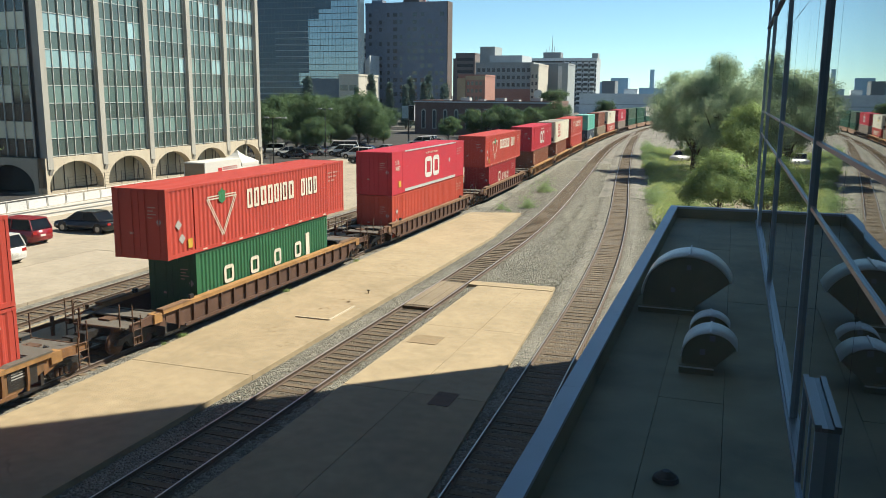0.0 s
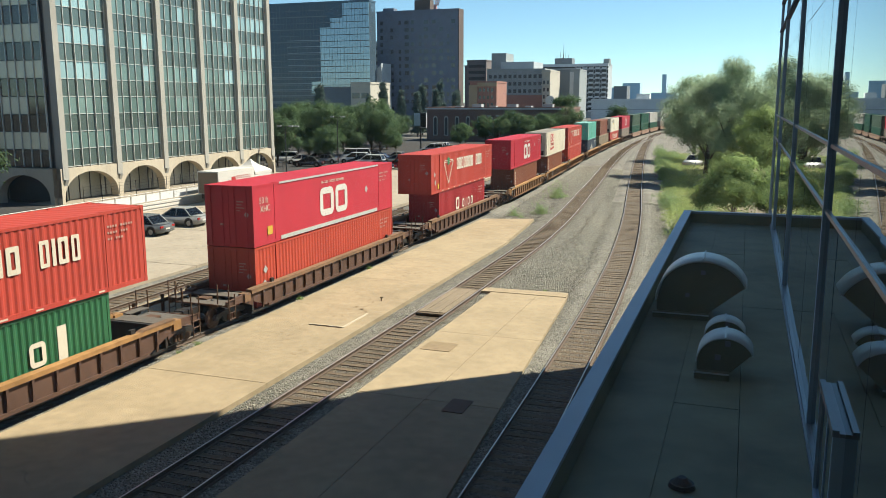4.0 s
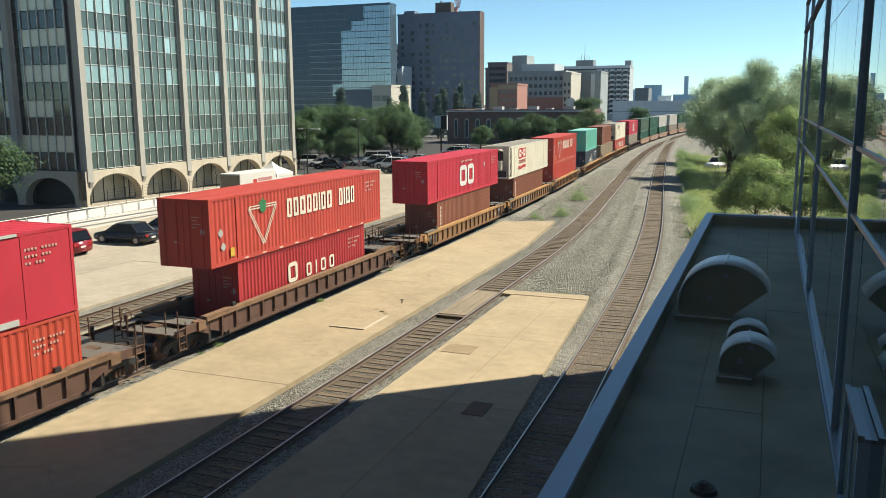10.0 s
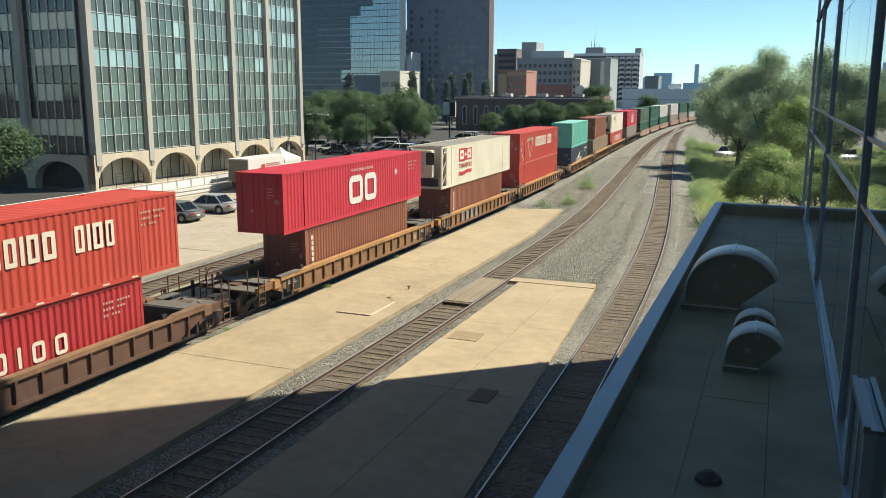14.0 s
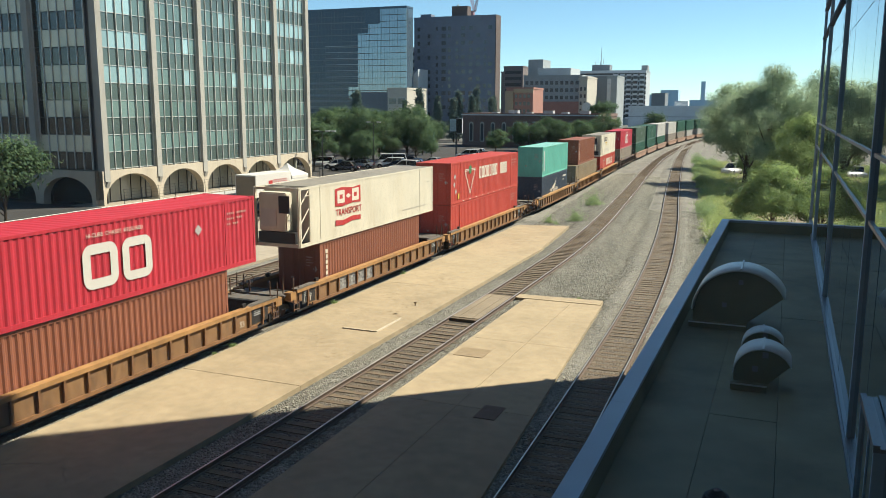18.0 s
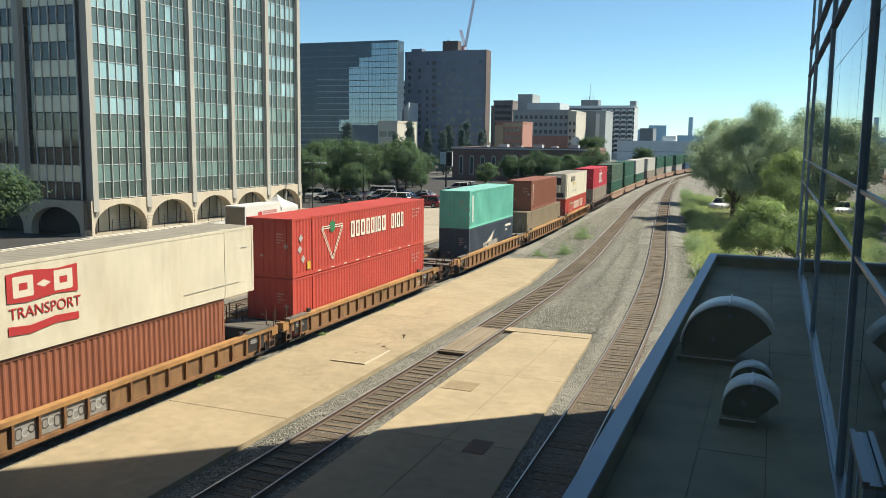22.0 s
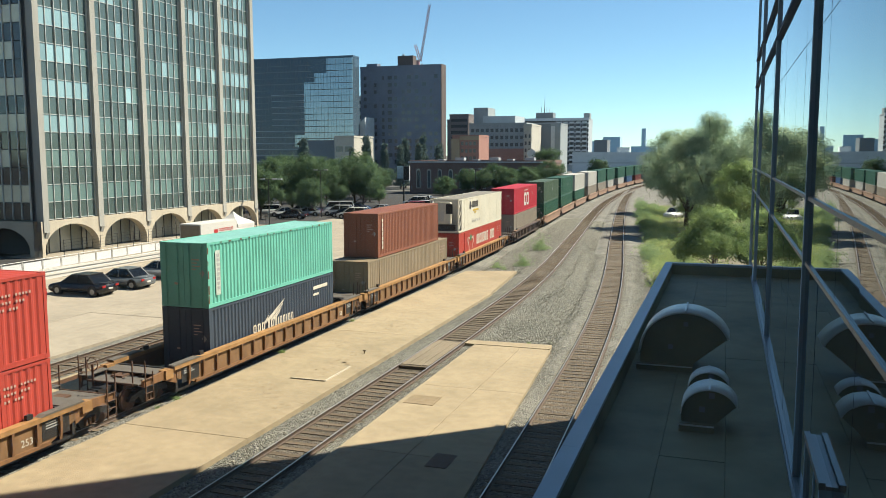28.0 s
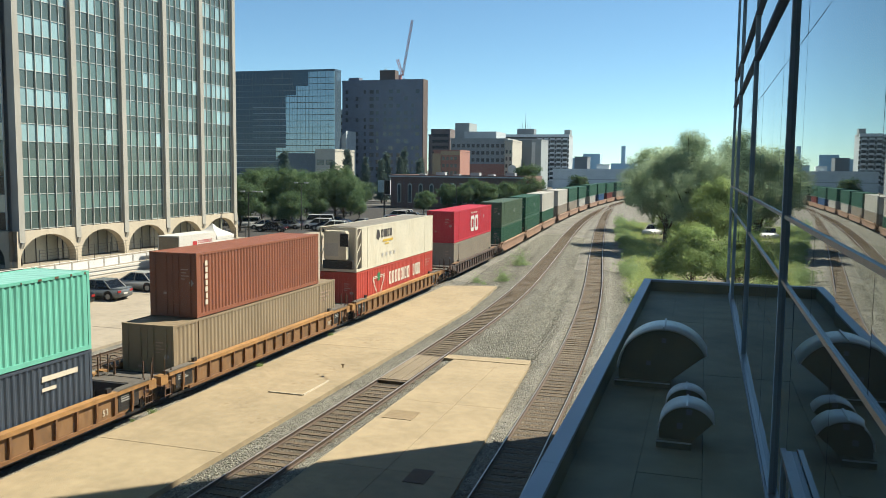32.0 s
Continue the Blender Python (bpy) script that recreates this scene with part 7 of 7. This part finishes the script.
CARS = {
    "red": (car_set("red", (0.32, 0.02, 0.03), 4.7, 1.7, True), "red sport utility car parked in the lot"),
    "dark": (car_set("black", (0.015, 0.015, 0.018), 4.8, 1.48), "black saloon car parked in the lot"),
    "grey": (car_set("grey", (0.18, 0.20, 0.21), 4.6, 1.46), "grey saloon car parked in the lot"),
    "silver": (car_set("silver", (0.45, 0.46, 0.45), 4.6, 1.45), "silver saloon car parked in the lot"),
    "white": (car_set("white", (0.88, 0.88, 0.86), 4.8, 1.72, True), "white sport utility car parked in the lot"),
    "van": (car_set("white_van", (0.88, 0.88, 0.88), 5.2, 2.05, True, True), "white van parked under the trees"),
    "pickup": (car_set("dark_truck", (0.02, 0.022, 0.025), 5.4, 1.85, True), "black pickup-sized car parked in the lot"),
    "blue": (car_set("blue", (0.04, 0.07, 0.16), 4.5, 1.46), "dark blue saloon car parked under the trees"),
}
SPOTS = [("white", -41.2, 36.5, 0), ("red", -44.8, 42.3, 0), ("dark", -43.6, 47.7, 0), ("grey", -43.0, 51.2, 0), ("silver", -43.2, 56.0, 0), ("pickup", -43.2, 64.4, 0), ("white", -41.0, 66.6, 0), ("white", -40.0, 69.8, 0), ("pickup", -41, 73.2, 0),
         ("van", -62.0, 127.5, 25), ("white", -60, 123, 10), ("grey", -64.5, 121, 15), ("blue", -57, 126, 10), ("silver", -55.5, 130, 0), ("silver", -68, 119, 40), ("red", -52, 136, 10), ("white", -51.5, 140, 0), ("silver", -51, 143.5, 0), ("grey", -50.5, 147, 0), ("white", -72, 121, 20), ("blue", -49.5, 152, 0), ("dark", -48.5, 157, 0), ("silver", -47.5, 162, 0), ("dark", -46, 168, 0), ("grey", -45, 172, 0), ("white", -55, 118, 5), ("dark", -50, 110, 0), ("red", -48, 114, 0),
         ("dark", -57.5, 120.5, 12), ("blue", -66, 124.5, 20), ("silver", -68.5, 126, 15), ("dark", -61, 132, 15), ("white", -57.5, 152.5, 5), ("silver", -54.8, 154, 5), ("dark", -47, 131, 5), ("white", -58.5, 158, 0), ("grey", -53, 124, 10), ("dark", -63.8, 114.5, 12),
         ("white", -7.6, 136.5, 70), ("silver", -4.5, 139, 80), ("grey", -0.5, 140, 85)]
for key, x, y, turn in SPOTS:
    src, label = CARS[key]
    c = copy_thing(src, pose(x, y, -0.07 if x > -58 and y < 138 and x < -31 else (-0.09 if x < -31 else -0.3), 0, 0, turn))
    tagged(c, label)
for src, label in CARS.values():
    for o in (*src.children_recursive, src):
        bpy.data.objects.remove(o)

truck = thing("box_truck", "white box truck with a small emblem on its side", "truck", at=pose(-48.0, 68.3, -0.06))
part("cargo_box", B(-2.4, 0, 0, 6.3, 1.0, 3.22), M["white"], truck)
# shade of the rear end put into the door's brown colour
part("rear_door", B(-2.3, -0.1, -0.03, 0.0, 1.05, 3.1), M["plank"], truck, "roller door coloured brown to paint its shade")
bm = B(-2.3, -0.15, 6.4, 8.1, 0.5, 2.2)
bmesh.ops.bevel(bm, geom=bm.edges[:], offset=0.15, segments=2, affect="EDGES")
part("cab", bm, M["white"], truck)
bars([(2.2, 2.9, 1.9, 2.55)], 0.005, M["redink"], truck, "emblem")
bars([(2.1, 2.8, 1.75, 2.1)], 0.012, M["blue_glass"], truck, "emblem")
letters([0.3] * 7, 0.07, 0.3, 0.005, 3.05, 2.3, M["redink"], truck)
letters([0.38] * 5, 0.09, 0.42, 0.005, 3.05, 1.78, M["darkink"], truck)
for y in (1.3, 6.9):
    for x in (-2.25, -0.2):
        tm = bmesh.new()
        rod(tm, (x - 0.13, y, 0.45), (x + 0.13, y, 0.45), 0.45, n=16)
        part("tyre", tm, M["tyre"], truck)
part("chassis", B(-2.0, -0.4, 0, 7.5, 0.55, 1.0), M["black"], truck)

tent = thing("canopy_tent", "white peaked canopy tent by the arches", "tent", at=pose(-55.8, 86.0, -0.03) @ Matrix.Diagonal((0.6, 0.6, 0.85, 1)))
tb = bmesh.new()
rings = []
for rr, z in ((3.0, 2.1), (2.2, 2.5), (1.2, 2.85), (0.5, 3.3), (0.05, 3.7)):
    rings.append([tb.verts.new((rr * sx, rr * sy, z)) for sx, sy in ((-1, -1), (1, -1), (1, 1), (-1, 1))])
for a, b in zip(rings, rings[1:]):
    for k in range(4):
        tb.faces.new((a[k], a[(k + 1) % 4], b[(k + 1) % 4], b[k]))
part("canopy", tb, M["canvas"], tent)
vb = bmesh.new()
box(vb, -3.0, 3.0, -3.0, -2.97, 1.7, 2.1)
box(vb, 2.97, 3.0, -2.97, 3.0, 1.7, 2.1)
part("valance", vb, M["canvas"], tent)
part("side_curtain", B(2.9, 2.95, -2.9, 2.9, 0.0, 1.7), M["canvas"], tent)
for sx in (-1, 1):
    for sy in (-1, 1):
        pb = bmesh.new()
        rod(pb, (2.9 * sx, 2.9 * sy, 0), (2.9 * sx, 2.9 * sy, 2.1), 0.05, n=6)
        part("pole", pb, M["white"], tent)


def lamp_post(x, y, h, arms, label):
    p = thing("street_lamp", label, "street lamp", "street lamps", at=pose(x, y, -0.1))
    bm = bmesh.new()
    rod(bm, (0, 0, 0), (0, 0, h), 0.1, 0.06, 8)
    part("pole", bm, M["bronze"], p)
    for a in arms:
        bm = bmesh.new()
        rod(bm, (0, 0, h - 0.1), (a * 0.9, 0, h), 0.04, n=6)
        arm = part("arm", bm, M["bronze"], p)
        part("lamp_head", B(a * 0.9 - 0.3, a * 0.9 + 0.3, -0.15, 0.15, h - 0.06, h + 0.12), M["shade_grey"], arm)


lamp_post(-59.5, 100.6, 6.6, (-1, 1, 2), "dark lamp post with three heads by the tower")
lamp_post(-61.2, 119.5, 7.5, (-1, 1), "twin-headed lamp post among the trees")
lamp_post(-47.5, 160, 7.0, (-1, 1), "twin-headed lamp post in the lot")
sign = thing("pole_sign", "dark pole sign with a pale display panel", "sign", at=pose(-60.6, 154, -0.1))
bm = bmesh.new()
rod(bm, (0, 0, 0), (0, 0, 8), 0.18, n=8)
part("pole", bm, M["bronze"], sign)
part("dark_panel", B(0.1, 1.25, -0.25, 0.25, 4.9, 7.6), M["black"], sign)
part("panel_frame", B(0.05, 1.3, -0.2, 0.2, 4.8, 7.7), M["grey_wall"], sign)
part("display_panel", B(-1.3, 0.0, -0.2, 0.2, 5.2, 7.6), M["sign_pale"], sign)

guard = thing("guard_rail", "low rusty posts and rail beside the siding", "guard rail")
for k in range(32):
    bm = B(-26.06, -25.94, 10 + 2.0 * k - 0.06, 10 + 2.0 * k + 0.06, -0.06, 0.78)
    part("post", bm, M["rust"], guard)
part("beam", B(-25.93, -25.88, 9.5, 72.5, 0.42, 0.58), M["rust"], guard)

# loose stones on the bed beside the nearer rails
def pebbles(name, c, size, mat, r):
    s = (size * r.uniform(0.5, 1.4, len(c)))[:, None, None]
    octa = np.array([(1, 0, 0), (0, 1, 0), (-1, 0, 0), (0, -1, 0), (0, 0, 0.7), (0, 0, -0.7)], float)[None] + r.normal(0, 0.22, (len(c), 6, 3))
    v = (octa * s + c[:, None]).reshape(-1, 3)
    tri = np.array([(0, 1, 4), (1, 2, 4), (2, 3, 4), (3, 0, 4), (1, 0, 5), (2, 1, 5), (3, 2, 5), (0, 3, 5)])
    f = (np.arange(len(c))[:, None, None] * 6 + tri[None]).reshape(-1)
    me = bpy.data.meshes.new(name)
    me.vertices.add(len(v))
    me.vertices.foreach_set("co", v.ravel())
    me.loops.add(len(f))
    me.loops.foreach_set("vertex_index", f)
    me.polygons.add(len(f) // 3)
    me.polygons.foreach_set("loop_start", np.arange(0, len(f), 3))
    me.polygons.foreach_set("loop_total", np.full(len(f) // 3, 3))
    me.update(calc_edges=True)
    me.materials.append(mat)
    return tagged(part(name, me, None), "loose grey ballast stones beside the rails", "stones", kind="stuff")


def stone_material(name, dark, light):
    m = bpy.data.materials.new(name)
    m.use_nodes = True
    nt = m.node_tree
    geo = nt.nodes.new("ShaderNodeNewGeometry")
    ramp = nt.nodes.new("ShaderNodeValToRGB")
    ramp.color_ramp.elements[0].color, ramp.color_ramp.elements[1].color = (*dark, 1), (*light, 1)
    nt.links.new(geo.outputs["Random Per Island"], ramp.inputs[0])
    nt.links.new(ramp.outputs[0], nt.nodes["Principled BSDF"].inputs["Base Color"])
    nt.nodes["Principled BSDF"].inputs["Roughness"].default_value = 0.9
    return m


STONE = stone_material("loose_ballast_stone", (0.115, 0.112, 0.09), (0.33, 0.322, 0.265))
OILY = stone_material("oily_brown_ballast_stone", (0.06, 0.052, 0.041), (0.245, 0.21, 0.16))


BED = ((0.0, -0.186), (0.75, -0.195), (0.92, -0.17), (1.15, -0.145), (1.42, -0.14), (1.8, -0.18), (2.4, -0.245), (30, -0.245))


def strewn(line, left, right, y0, y1, density, size, seed, swell=1.0, mat=STONE):
    """Stones scattered along a line between two offsets, lying on its bank; swell makes them larger further out."""
    r = np.random.default_rng(seed)
    p = np.array(line)
    n = int(density * (right - left) * (y1 - y0))
    y, d = y0 + (y1 - y0) * r.uniform(0, 1, n), r.uniform(left, right, n)
    z = np.interp(np.abs(d), [b[0] for b in BED], [b[1] for b in BED])
    return pebbles("ballast_stones", np.stack([np.interp(y, p[:, 1], p[:, 0]) + d, y, z], 1), 0.88 * size * np.interp(y, [y0, y1], [1, swell]), mat, r)


strewn(LINE_2, -1.9, -0.84, 8, 66, 150, 0.042, 3)
strewn(LINE_2, 0.84, 1.5, 8, 42, 150, 0.042, 4)
strewn(LINE_2, 0.84, 4.4, 42, 74, 120, 0.046, 5, 1.15)
strewn(LINE_2, 0.84, 4.4, 74, 125, 60, 0.062, 6, 1.4)
strewn(LINE_3, -2.0, -0.86, 8, 42, 150, 0.042, 7)
strewn(LINE_3, -3.4, -0.86, 42, 84, 110, 0.047, 13, 1.15)
strewn(LINE_3, 0.86, 2.9, 26, 84, 110, 0.044, 8, 1.25)
strewn(LINE_2, -5.5, -0.95, 67, 130, 55, 0.058, 9, 1.5)
strewn(LINE_2, -0.66, 0.66, 8, 66, 110, 0.032, 10, 1.0, OILY)
strewn(LINE_2, -0.66, 0.66, 66, 125, 90, 0.04, 14, 1.3, OILY)
strewn(LINE_3, -0.66, 0.66, 10, 84, 60, 0.03, 11, 1.0, OILY)

# the large window pane; its translucent veil is added to lift dark tones
pane_mat = bpy.data.materials.new("veiled_window_glass")
pane_mat.use_nodes = True
pnt = pane_mat.node_tree
clear, veil, both = pnt.nodes.new("ShaderNodeBsdfTransparent"), pnt.nodes.new("ShaderNodeBsdfTranslucent"), pnt.nodes.new("ShaderNodeMixShader")
both.inputs[0].default_value = 0.034
pnt.links.new(clear.outputs[0], both.inputs[1])
pnt.links.new(veil.outputs[0], both.inputs[2])
pnt.links.new(both.outputs[0], pnt.nodes["Material Output"].inputs["Surface"])
window = thing("window_pane", "large clear window pane with a pale veil added to lift the darks", "window", kind="structure")
pane = part("pane", B(-0.95, 0.85, 0.42, 0.426, 9.0, 10.8), pane_mat, window)
pane.visible_shadow = False

motions()
